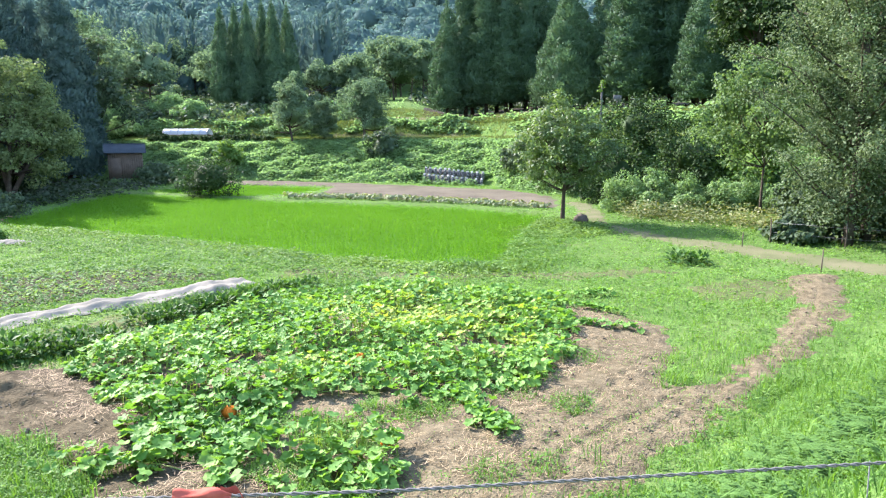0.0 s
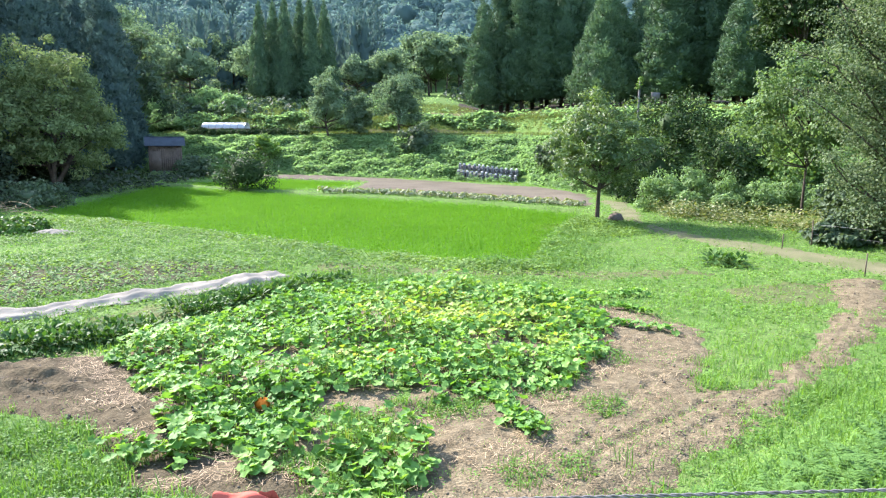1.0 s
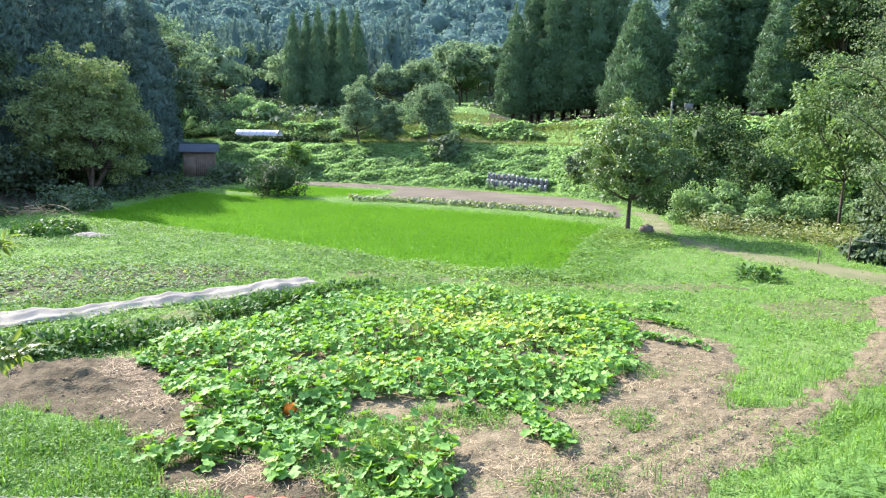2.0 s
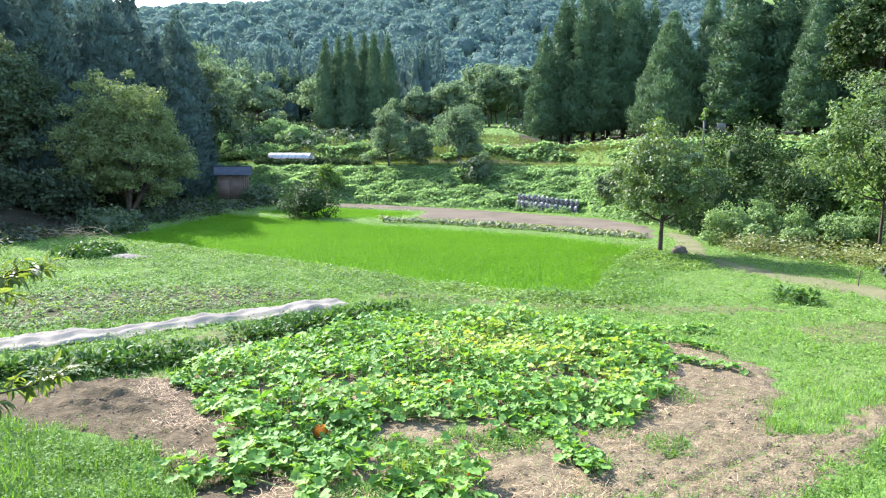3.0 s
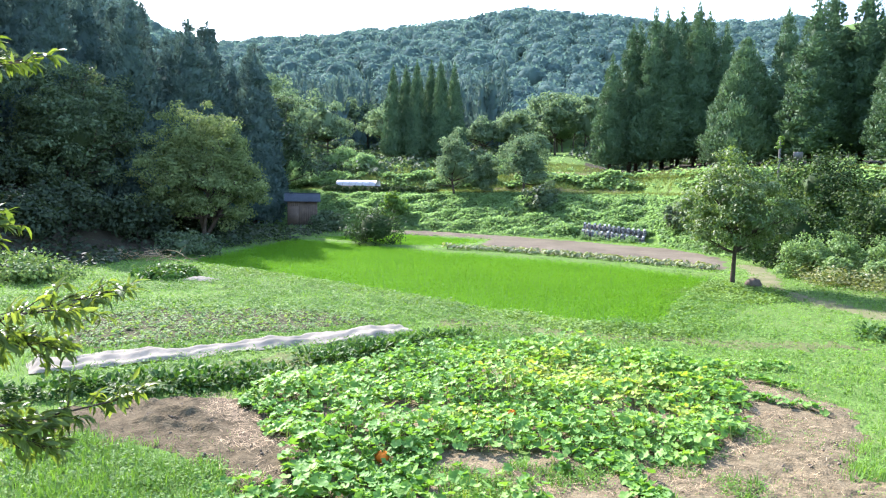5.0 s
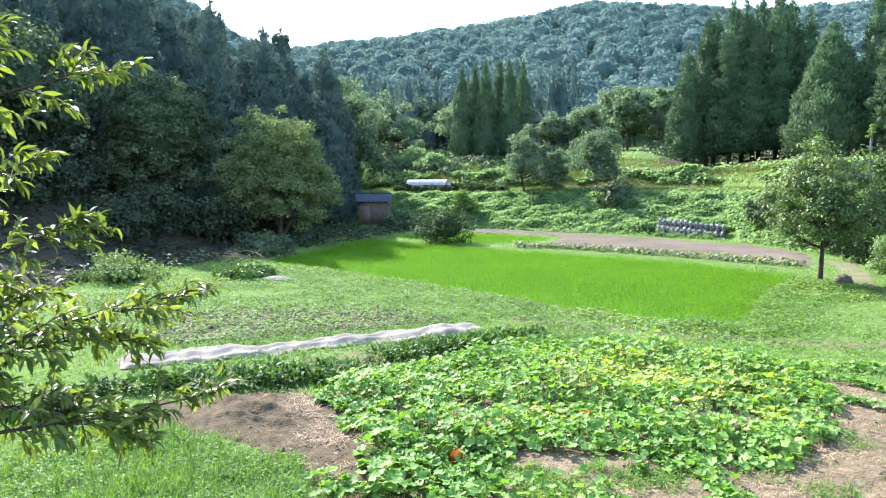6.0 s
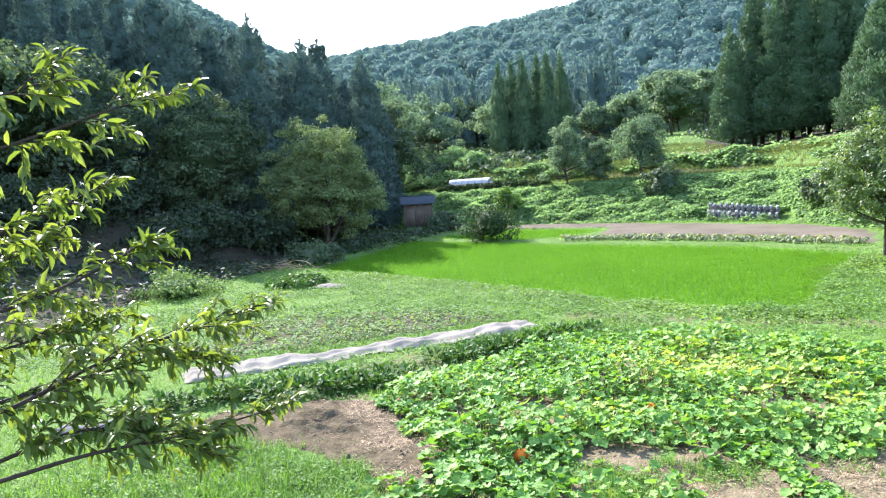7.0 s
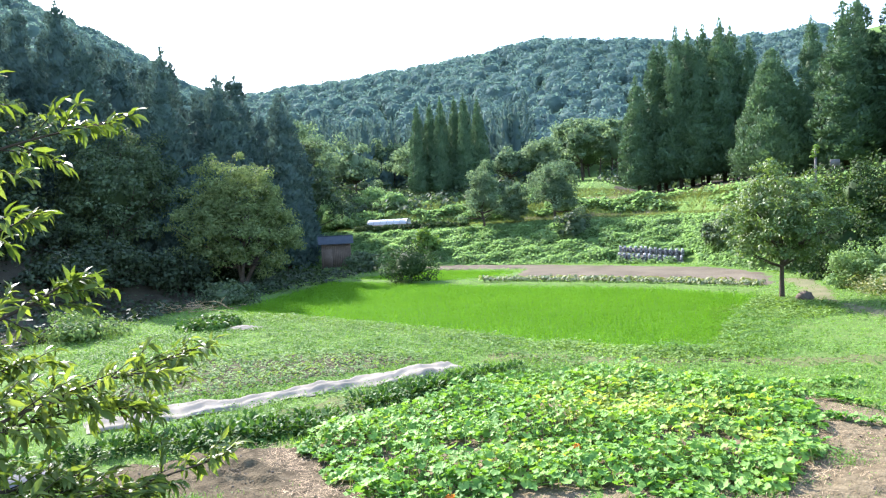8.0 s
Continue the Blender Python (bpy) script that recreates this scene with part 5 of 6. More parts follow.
# pale dry weeds along the track under the trees
geo = Geo()
n = 1300
x = rng.uniform(9.8, 19, n)
y = 37.6 - (x - 10) * 0.9 + rng.normal(0, 1.4, n)
keep = bareness(x, y) < -0.1
small_leaves(geo, rng, x[keep], y[keep], rng.uniform(0.2, 1.1, keep.sum()), np.full(keep.sum(), 0.14), 7, LEAF, 0.2)
tagged(piece("dry_weeds", geo, foliage("dry_weed", [(.1, (.10, .15, .045)), (.5, (.17, .2, .075)), (1.0, (.3, .28, .16))], 0.8, 0.3, spread=0.6)), "tall yellowing weeds along the track", "weeds", kind="stuff")

# brook side undergrowth, shade of the trees put into its leaf colour
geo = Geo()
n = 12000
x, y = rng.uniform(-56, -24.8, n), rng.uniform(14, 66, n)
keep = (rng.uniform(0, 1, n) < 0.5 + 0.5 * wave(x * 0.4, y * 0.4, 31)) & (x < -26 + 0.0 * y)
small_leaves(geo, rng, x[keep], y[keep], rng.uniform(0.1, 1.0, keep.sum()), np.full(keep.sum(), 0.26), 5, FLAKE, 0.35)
tagged(piece("undergrowth", geo, M_DEEP), "undergrowth beside the brook, leaves darkened as shade", "weeds", kind="stuff")

# darker broad-leaved weeds over the left meadow
geo = Geo()
n = 9000
x, y = rng.uniform(-22, -2, n), rng.uniform(13, 33, n)
keep = (bareness(x, y) < -0.1) & (inside(SQUASH_POLY, x, y) < -0.2) & (inside(BEAN_POLY, x, y) < 0.3) & (wave(x * 0.5, y * 0.5, 61) + 0.4 * wave(x * 1.7, y * 1.7, 62) > -0.25)
x, y = x[keep], y[keep]
small_leaves(geo, rng, x, y, rng.uniform(0.08, 0.22, len(x)), rng.uniform(0.06, 0.11, len(x)), 9, LEAF, 0.12)
tagged(piece("weeds", geo, M_BUND), "dark green weeds spreading through the meadow", "weeds", kind="stuff")

# worn brown weedy strips in the meadow
M_BED = rough_mat("damp_bed_soil", [(.3, (.03, .031, .017)), (.5, (.05, .05, .027)), (.7, (.072, .07, .038))], 2.2, 1.0, 20.0, 0.8, 0.03)
M_WEEDY = rough_mat("weedy_soil", [(.3, (.055, .056, .027)), (.5, (.08, .092, .037)), (.7, (.085, .118, .034))], 1.6, 1.0, 20.0, 0.8, 0.03)
for poly in WORN:
    patch("worn_turf", "thin worn turf with brown earth showing through", "soil", poly, M_WEEDY, 0.15, 0.03, 0.02, 0.9)

# small bean plants in loose rows beyond the cloth
patch("bean_bed", "weeded soil of the bean bed", "soil", BEAN_POLY, M_BED, 0.12, 0.03, 0.03, 0.6)
geo = Geo()
bx, by = [], []
for k in range(22):
    o = np.array([-13.4, 14.8]) + np.array([-0.27, 0.32]) * k
    t = np.arange(0, 10, 0.24) + rng.normal(0, 0.05, 42)
    bx.append(o[0] + t * 0.72 + rng.normal(0, 0.06, 42))
    by.append(o[1] + t * 0.69 + rng.normal(0, 0.06, 42))
bx, by = np.concatenate(bx), np.concatenate(by)
keep = (inside(BEAN_POLY, bx, by) > -0.1) & (rng.uniform(0, 1, len(bx)) < 0.88 + 0.25 * wave(bx, by, 5))
small_leaves(geo, rng, bx[keep], by[keep], rng.uniform(0.16, 0.28, keep.sum()), rng.uniform(0.10, 0.15, keep.sum()), 14, LEAF, 0.1)
tagged(piece("bean_plants", geo, foliage("bean_leaf", [(.05, (.06, .13, .04)), (.5, (.12, .21, .07)), (1.0, (.2, .285, .115))], 0.8, 0.36, 0.75, 0.5, gloss=0.12)), "rows of small bean plants in the bed", "crop", kind="stuff")


# ---- dark leafy crop bushes in two rows ----
def crop_bush(at, seed):
    rng = np.random.default_rng(seed)
    t = thing("crop_plant", "low dark green glossy-leaved vegetable plant in a row", "plant", at, "dark crop rows")
    g, s = Geo(), Geo()
    n = 130
    d = rand_dirs(n, rng, -0.1)
    pl = d * rng.uniform(0.5, 1, (n, 1)) * [0.42, 0.36, 0.34] + [0, 0, 0.04]
    a = unit(d + rng.normal(0, 0.4, (n, 3)) - [0, 0, 0.2])
    scatter(g, LEAF, pl, a, unit(d * 0.6 + [0, 0, 1]), rng.uniform(0.12, 0.21, n))
    for q in pl[::10]:
        tube(s, [[0, 0, -0.04], q * 0.6, q], [0.008, 0.006, 0.004], 4)
    piece("leaves", g, M_DARKCROP, t)
    piece("stalk", s, M_STEM, t)
    return t


rng = np.random.default_rng(55)
BUSH = [crop_bush((-9.6, 11.9, float(fine_z(-9.6, 11.9))), 1), crop_bush((-7.0, 15.3, float(fine_z(-7.0, 15.3))), 2)]
for (x0, y0), (x1, y1), n in (((-9.2, 12.1), (-6.9, 13.6), 7), ((-10.6, 11.6), (-7.3, 14.0), 9), ((-6.8, 15.6), (-3.9, 19.3), 13), ((-6.4, 15.3), (-5.0, 17.2), 6), ((-12.2, 10.6), (-10.2, 11.7), 5)):
    for t in np.linspace(0, 1, n):
        x, y = x0 + (x1 - x0) * t + rng.normal(0, 0.06), y0 + (y1 - y0) * t + rng.normal(0, 0.06)
        s = rng.uniform(0.7, 1.08)
        place_copy(BUSH[rng.integers(0, 2)], x, y, s, s, rng.uniform(0, 360), float(fine_z(x, y)))


for x, y, s in ((8.0, 22.9, 1.25), (8.6, 22.7, 1.1), (8.3, 23.3, 1.0)):
    place_copy(BUSH[0], x, y, s * 0.9, s, x * 90, float(fine_z(x, y)))
geo = Geo()
x, y = spread(rng, 25000, -14, 15, 4.6, 24, 9.5, 1.6)
keep = (bareness(x, y) + 0.15 * rng.normal(0, 1, len(x)) < 0.05) & (inside(SQUASH_POLY, x, y) < 0.1) & (inside(BEAN_POLY, x, y) < 0)
x, y = x[keep], y[keep]
small_leaves(geo, rng, x, y, rng.uniform(0.04, 0.14, len(x)), np.clip(0.03 + 0.0022 * np.hypot(x, y), 0.04, 0.09), 5, LEAF, 0.07)
tagged(piece("clover", geo, M_GRASS), "low fresh clover and seedlings in the turf", "weeds", kind="stuff")

# ---- white row cover ----
def row_cover():
    t = thing("row_cover", "long crumpled white cloth row cover over a crop bed", "cloth cover")
    path = np.array([(-12.9, 13.0), (-11.6, 14.25), (-10.2, 15.5), (-8.6, 17.1), (-7.1, 18.6), (-5.8, 20.2)])
    s = np.linspace(0, 1, 150)
    k = np.linspace(0, 1, len(path))
    px, py = np.interp(s, k, path[:, 0]), np.interp(s, k, path[:, 1])
    tx, ty = 0.68, 0.733
    w = np.linspace(-1, 1, 25)
    S, W = np.meshgrid(s, w, indexing="ij")
    half = 0.6 + 0.05 * np.sin(S * 37) + 0.03 * np.sin(S * 83 + 1) + 0.07 * np.sin(S * 9)
    rise = 0.10 + 0.026 * np.sin(S * 46) + 0.035 * np.sin(S * 21 + 2) + 0.012 * np.sin(S * 110)
    fade = ss(S / 0.03) * ss((1 - S) / 0.03)
    X = px[:, None] + W * half * ty + 0.01 * np.sin(S * 140 + 4 * W)
    Y = py[:, None] - W * half * tx
    Z = fine_z(X, Y) + 0.02 + fade * rise * np.sqrt(np.clip(1 - np.abs(W) ** 2.2, 0, 1)) + 0.006 * np.sin(S * 190 + 5 * W) * fade + 0.034 * np.sin(7 * W + 10 * S + 1.5 * np.sin(S * 17)) * fade + 0.012 * np.sin(S * 75 + W * 9) * fade
    idx = np.arange(X.size).reshape(X.shape)
    q = np.stack([idx[:-1, :-1], idx[:-1, 1:], idx[1:, 1:], idx[1:, :-1]], -1).reshape(-1, 4)
    piece("sheet", Geo().add(np.stack([X, Y, Z], -1).reshape(-1, 3), q), M_WHITE, t, smooth=True)
    for f in (0.06, 0.3, 0.55, 0.8, 0.97):
        i = int(f * 149)
        g = Geo()
        blob(g, [px[i] + ty * 0.46, py[i] - tx * 0.46, float(fine_z(px[i], py[i])) + 0.03], (0.07, 0.06, 0.05), np.random.default_rng(i), 5, 7, 0.15)
        piece("weight_stone", g, M_STONE, t, "small stone holding the cloth down")


row_cover()

# ---- vegetable heap with a net ----
shrub("low mound of dark trailing vegetable vines", (-19.9, 28.6), 0.42, 3.1, M_DARKCROP, 0.18, 60, 60, 140, name="vine_mound", core=0.45)
g = Geo()
X, Y = np.meshgrid(np.linspace(-1, 1, 30), np.linspace(-1, 1, 16), indexing="ij")
Z = fine_z(-17.9 + X * 0.75, 27.9 + Y * 0.4) + 0.05 + 0.13 * np.clip(1 - X ** 2, 0, 1) * np.clip(1 - Y ** 2, 0, 1) + 0.05 * wave(X * 7, Y * 7)
idx = np.arange(X.size).reshape(X.shape)
g.add(np.stack([-17.9 + X * 0.75, 27.9 + Y * 0.4, Z], -1).reshape(-1, 3), np.stack([idx[:-1, :-1], idx[1:, :-1], idx[1:, 1:], idx[:-1, 1:]], -1).reshape(-1, 4))
tagged(piece("crop_net", g, M_WHITE, smooth=True), "crumpled white net lying in the grass", "net")


# ---- heap of dead branches at the edge of the shade ----
def brushwood(x, y):
    rng = np.random.default_rng(91)
    t = thing("brushwood_heap", "low heap of pale dead branches at the wood's edge", "brushwood", (x, y, float(fine_z(x, y))))
    for k in range(3):
        g = Geo()
        for _ in range(34):
            a, L = rng.uniform(0, 6.3), rng.uniform(0.5, 1.5)
            p = np.array([rng.normal(0, 1.3), rng.normal(0, 0.5), rng.uniform(0.02, 0.4)])
            q = p + [math.cos(a) * L, math.sin(a) * L * 0.6, rng.normal(0.05, 0.18)]
            tube(g, bent(p, q, rng, 4, 0.06), [0.022, 0.018, 0.012, 0.006], 5)
        piece("branch", g, M_STRAW, t, smooth=True)


brushwood(-26.3, 35.0)

# ---- small shed ----
def shed():
    t = thing("shed", "small weathered board shed with a blue tin roof", "shed", (-31.9, 69.3, 0.6), turn=25)
    W, D, H = 3.1, 2.8, 2.5
    for cx, cy, n, along in ((0, -D / 2, 16, 0), (0, D / 2, 16, 0), (W / 2, 0, 12, 1), (-W / 2, 0, 12, 1)):
        L = W if along == 0 else D
        for k in range(n):
            o = (k + 0.5) / n * L - L / 2
            g = Geo()
            box(g, (cx + (o if along == 0 else 0), cy + (o if along else 0), H / 2 - 0.1), ((L / n - 0.012, 0.05 + 0.012 * (k % 2), H + 0.1 * (k % 3 == 0)) if along == 0 else (0.05 + 0.012 * (k % 2), L / n - 0.012, H + 0.2)))
            piece("board", g, M_WOOD, t)
    g = Geo()
    box(g, (0, 0, H / 2 - 0.1), (W - 0.12, D - 0.12, H - 0.1))
    piece("frame", g, M_WOOD, t, "dark inner timber frame")
    for s in (-1, 1):
        g = Geo()
        n = 34
        xs = np.linspace(-W / 2 - 0.35, W / 2 + 0.35, n * 2)
        rows = []
        for yy, zz in ((0, H + 0.78), (s * (D / 2 + 0.45), H - 0.08)):
            rows.append(np.stack([xs, np.full(len(xs), yy), zz + 0.022 * np.sin(xs * 40)], 1))
        low = [r - [0, 0, 0.03] for r in rows]
        m = len(xs)
        q = [[i, i + 1, m + i + 1, m + i] for i in range(m - 1)]
        q2 = [[2 * m + a for a in f[::-1]] for f in q]
        g.add(np.concatenate(rows + low), np.array(q + q2 + [[m + i, m + i + 1, 3 * m + i + 1, 3 * m + i] for i in range(m - 1)]))
        piece("roof", g, M_TIN, t, "dark blue corrugated tin roof slope")
    g = Geo()
    box(g, (0, 0, H + 0.80), (W + 0.7, 0.24, 0.06))
    piece("ridge_cap", g, M_TIN, t)
    g = Geo()
    box(g, (-0.9, -D / 2 - 0.06, 0.95), (1.0, 0.06, 1.9))
    door = piece("door", g, M_WOOD, t, "plain board door")
    g = Geo()
    tube(g, [[-0.55, -D / 2 - 0.10, 0.9], [-0.55, -D / 2 - 0.14, 0.95], [-0.55, -D / 2 - 0.14, 1.1], [-0.55, -D / 2 - 0.10, 1.15]], [0.014] * 4, 6)
    piece("handle", g, M_STEEL, door, "plain steel pull handle")


shed()


# ---- greenhouse tunnel on the terrace ----
def tunnel():
    t = thing("greenhouse_tunnel", "low white film greenhouse tunnel on the terrace", "greenhouse", (-31.8, 86.5, near_z(-31.8, 86.5) + 0.35), turn=-4)
    L, R = 5.7, 0.85
    a = np.linspace(0, np.pi, 15)
    xs = np.linspace(-L / 2, L / 2, 21)
    A, X = np.meshgrid(a, xs)
    sag = 1 - 0.03 * np.abs(np.sin(X * np.pi / 0.9))
    v = np.stack([X, -np.cos(A) * R * sag, 0.35 + np.sin(A) * R * 0.85 * sag], -1)
    idx = np.arange(A.size).reshape(A.shape)
    g = Geo().add(v.reshape(-1, 3), np.stack([idx[:-1, :-1], idx[1:, :-1], idx[1:, 1:], idx[:-1, 1:]], -1).reshape(-1, 4))
    for e in (0, 20):
        c = g.n
        g.add([[xs[e], 0, 0.35]])
        g.f[3].append(np.array([[c, idx[e, i], idx[e, i + 1]] for i in range(14)]))
    piece("film", g, M_FILM, t, smooth=True)
    for x in np.linspace(-L / 2, L / 2, 7):
        g = Geo()
        b = np.linspace(0, np.pi, 13)
        tube(g, np.concatenate([[[x, -R * 1.02, -0.3]], np.stack([0 * b + x, -np.cos(b) * R * 1.02, 0.35 + np.sin(b) * R * 0.87], 1), [[x, R * 1.02, -0.3]]]), [0.02] * 15, 5)
        piece("hoop", g, M_STEEL, t)
    g = Geo()
    for s in (-1, 1):
        box(g, (0, s * R, 0.1), (L, 0.06, 0.5))
    piece("skirt", g, M_WOOD, t, "dark lower skirt boards")


tunnel()
for k in range(12):
    x = -35.5 + 1.35 * k
    shrub("low clipped hedge bush on the terrace edge", (x, float(TOE(x)) + 9.2), 0.75 + 0.12 * math.sin(k * 2.3), 1.7, M_BUSH, 0.16, 26, 46, 500 + k, "terrace hedge", name="hedge_bush", core=0.4)


# ---- two tiers of black sacks with a plank on each tier ----
def sack(at, seed, turn):
    rng = np.random.default_rng(seed)
    t = thing("black_sack", "upright filled black plastic sack with a tied top", "sack", at, "stacked black sacks", turn=turn)
    g = Geo()
    hs = np.array([0, .03, .18, .36, .44, .48, .51, .56])
    rs = np.array([.13, .16, .165, .16, .145, .085, .06, .10])
    sides = 10
    ang = np.arange(sides) * 2 * np.pi / sides
    rr = rs[:, None] * (1 + 0.06 * np.sin(ang * 3 + seed)[None] + rng.normal(0, 0.03, (8, sides)))
    v = np.stack([np.cos(ang) * rr, np.sin(ang) * rr, np.broadcast_to(hs[:, None], rr.shape)], -1)
    i, j = np.meshgrid(np.arange(7), np.arange(sides), indexing="ij")
    k = (j + 1) % sides
    g.add(v.reshape(-1, 3), np.stack([i * sides + j, i * sides + k, (i + 1) * sides + k, (i + 1) * sides + j], -1).reshape(-1, 4), np.array([[70, 70 + q, 71 + q] for q in range(1, 9)]))
    bag = piece("bag", g, M_SACK, t, smooth=True)
    g = Geo()
    a = np.linspace(0, 2 * np.pi, 9)
    tube(g, np.stack([np.cos(a) * .075, np.sin(a) * .075, 0 * a + .495], 1), [0.04] * 9, 6)
    tube(g, [[0, 0, .49], [0, 0, .54], [0.01, 0, .58]], [.07, .11, .13], 9)
    piece("tie", g, M_FILM, bag, "pale gathered top of the sack")
    return t


E0, E1 = np.array([-1.75, 65.4]), np.array([3.45, 62.8])
SACKS = None
for tier in range(2):
    for k in range(13):
        p = E0 + (E1 - E0) * (k / 12.0)
        off = np.array([0.15, 0.42]) * tier
        at = (p[0] + off[0], p[1] + off[1], 0.42 + 0.60 * tier - 0.0375 * k)
        jog = np.random.default_rng(900 + 20 * tier + k).uniform(-0.06, 0.06, 3)
        if SACKS is None:
            SACKS = [sack(at, 3, 0)]
        elif len(SACKS) < 3:
            SACKS.append(sack(at, 3 + k, 40))
        else:
            copy_thing(SACKS[(k * 7 + tier) % 3], pose(at[0] + jog[0], at[1] + jog[1], at[2], jog[2] * 60, jog[1] * 60, k * 53 + tier * 20) @ Matrix.Diagonal((0.95 + jog[2], 0.95 + jog[1], 1.06 + jog[0], 1)))
    g = Geo()
    c = (E0 + E1) / 2 + np.array([0.15, 0.42]) * tier
    ang = math.atan2(E1[1] - E0[1], E1[0] - E0[0])
    box(g, (0, 0.04, 0), (6.1, 0.4, 0.06), 0)
    box(g, (0, 0.24, 0.3), (6.0, 0.05, 0.42), 0)
    ob = piece("shelf_plank", g, M_GREY)
    tagged(ob, "long grey weathered plank carrying a tier of sacks", "plank", "sack planks")
    ob.matrix_basis = Matrix.Translation((c[0], c[1], 0.375 + 0.60 * tier - 0.225)) @ Matrix.Rotation(ang, 4, "Z") @ Matrix.Rotation(math.atan2(0.45, 6.5), 4, "Y")


# weeds grown up in front of the lower tier
geo = Geo()
rng = np.random.default_rng(77)
q = rng.uniform(-0.02, 1.04, 170)
x, y = E0[0] + (E1 - E0)[0] * q - 0.25 + rng.normal(0, 0.12, 170), E0[1] + (E1 - E0)[1] * q - 0.55 + rng.normal(0, 0.15, 170)
small_leaves(geo, rng, x, y, rng.uniform(0.2, 0.75, 170) * (0.7 + 0.5 * np.sin(q * 23)), np.full(170, 0.15), 9, FLAKE, 0.16)
tagged(piece("weeds", geo, M_KUDZU), "green weeds growing up in front of the sacks", "weeds", kind="stuff")


# ---- rows of taro-like plants on the tilled field ----
def field_plant(at, seed):
    rng = np.random.default_rng(seed)
    t = thing("vegetable_plant", "small leafy vegetable plant in a field row", "plant", at, "field row plants")
    g, s = Geo(), Geo()
    n = 13
    a = rng.uniform(0, 6.3, n)
    tip = np.stack([np.cos(a) * 0.22, np.sin(a) * 0.22, rng.uniform(0.18, 0.5, n)], 1)
    for q in tip:
        tube(s, [[0, 0, -0.05], q * [0.4, 0.4, 0.6], q], [0.014, 0.012, 0.008], 4)
    scatter(g, FLAKE, tip, np.stack([np.cos(a), np.sin(a), -0.5 + 0 * a], 1), [[0, 0, 1]], rng.uniform(0.22, 0.36, n))
    piece("leaves", g, M_FIELD, t)
    piece("stalk", s, M_STEM, t)
    return t


FP = [field_plant((-11.2, 49.6, 0.05), 1), field_plant((-10.7, 49.4, 0.05), 2)]
rng = np.random.default_rng(77)
for row, off in enumerate(((0.0, 0.0), (0.4, 0.75))):
    for t in np.linspace(0.04, 1, 64):
        x = np.interp(t, [0, .24, .48, .7, 1], [-11.3, -7.3, -3.2, .7, 6.0]) + off[0] + rng.normal(0, 0.08)
        y = np.interp(t, [0, .24, .48, .7, 1], [49.6, 49.0, 47.2, 45.1, 41.2]) + off[1] + rng.normal(0, 0.08)
        s = rng.uniform(0.45, 0.8)
        place_copy(FP[rng.integers(0, 2)], x, y, s, s, rng.uniform(0, 360), float(fine_z(x, y)) + 0.05)


# ---- field stone, poles, fences ----
g = Geo()
blob(g, [0, 0, 0.22], (0.36, 0.3, 0.3), np.random.default_rng(3), 9, 12, 0.12)
ob = tagged(piece("boulder", g, M_STONE, smooth=True), "rounded grey boulder beside the persimmon tree", "stone")
ob.matrix_basis = pose(6.75, 33.4, 0.05)

t = thing("utility_pole", "thin pale grey utility pole overgrown at the top", "pole", (13.7, 60.5, near_z(13.7, 60.5)))
g = Geo()
tube(g, [[0, 0, -0.3], [0, 0, 1.5], [0.03, 0, 3.7]], [0.10, 0.09, 0.08], 10)
piece("post", g, M_GREY, t, smooth=True)
g = Geo()
leaf_clumps(g, np.random.default_rng(4), np.array([[0, 0, 3.4], [0.05, 0, 3.8], [-.1, 0, 3.1]]), np.array([.3, .28, .25]), 40, 0.18)
piece("creeper", g, M_WEED, t, "leafy creeper on the pole top")
t = thing("road_mirror", "pale overgrown metal sign behind the terrace shrubs", "sign", (15.2, 61.0, near_z(15.2, 61.0)))
g = Geo()
tube(g, [[0, 0, -.2], [0, 0, 1.9]], [.04, .04], 8)
piece("post", g, M_STEEL, t)
g = Geo()
box(g, (0, -0.07, 1.6), (0.75, 0.05, 0.55), 0.2)
piece("plate", g, M_GREY, t)


def field_fence():
    t = thing("field_fence", "low wire fence with thin posts along the track", "fence")
    pts = [(13.2, 27.4), (15.2, 25.6), (17.6, 23.6), (20.4, 21.6)]
    for x, y in pts:
        g = Geo()
        z = float(ground_z(x, y))
        tube(g, [[x, y, z - .2], [x + .02, y, z + .5], [x, y, z + 1.0]], [.025, .024, .022], 6)
        piece("post", g, M_WOOD, t)
    for h in (0.45, 0.85):
        g = Geo()
        tube(g, [[x, y, float(ground_z(x, y)) + h - 0.04 * (k % 2)] for k, (x, y) in enumerate(pts)], [.005] * 4, 5)
        piece("wire", g, M_STEEL, t)


field_fence()
for x, y, h in ((11.9, 21.2, 0.75), (11.6, 26.3, 0.6)):
    g = Geo()
    z = float(ground_z(x, y))
    tube(g, [[0, 0, -.15], [.01, 0, h * .5], [0.02, 0, h]], [.022, .021, .018], 7)
    ob = tagged(piece("stake", g, M_WOOD), "thin wooden stake standing beside the track", "stake", "track stakes")
    ob.matrix_basis = pose(x, y, z)

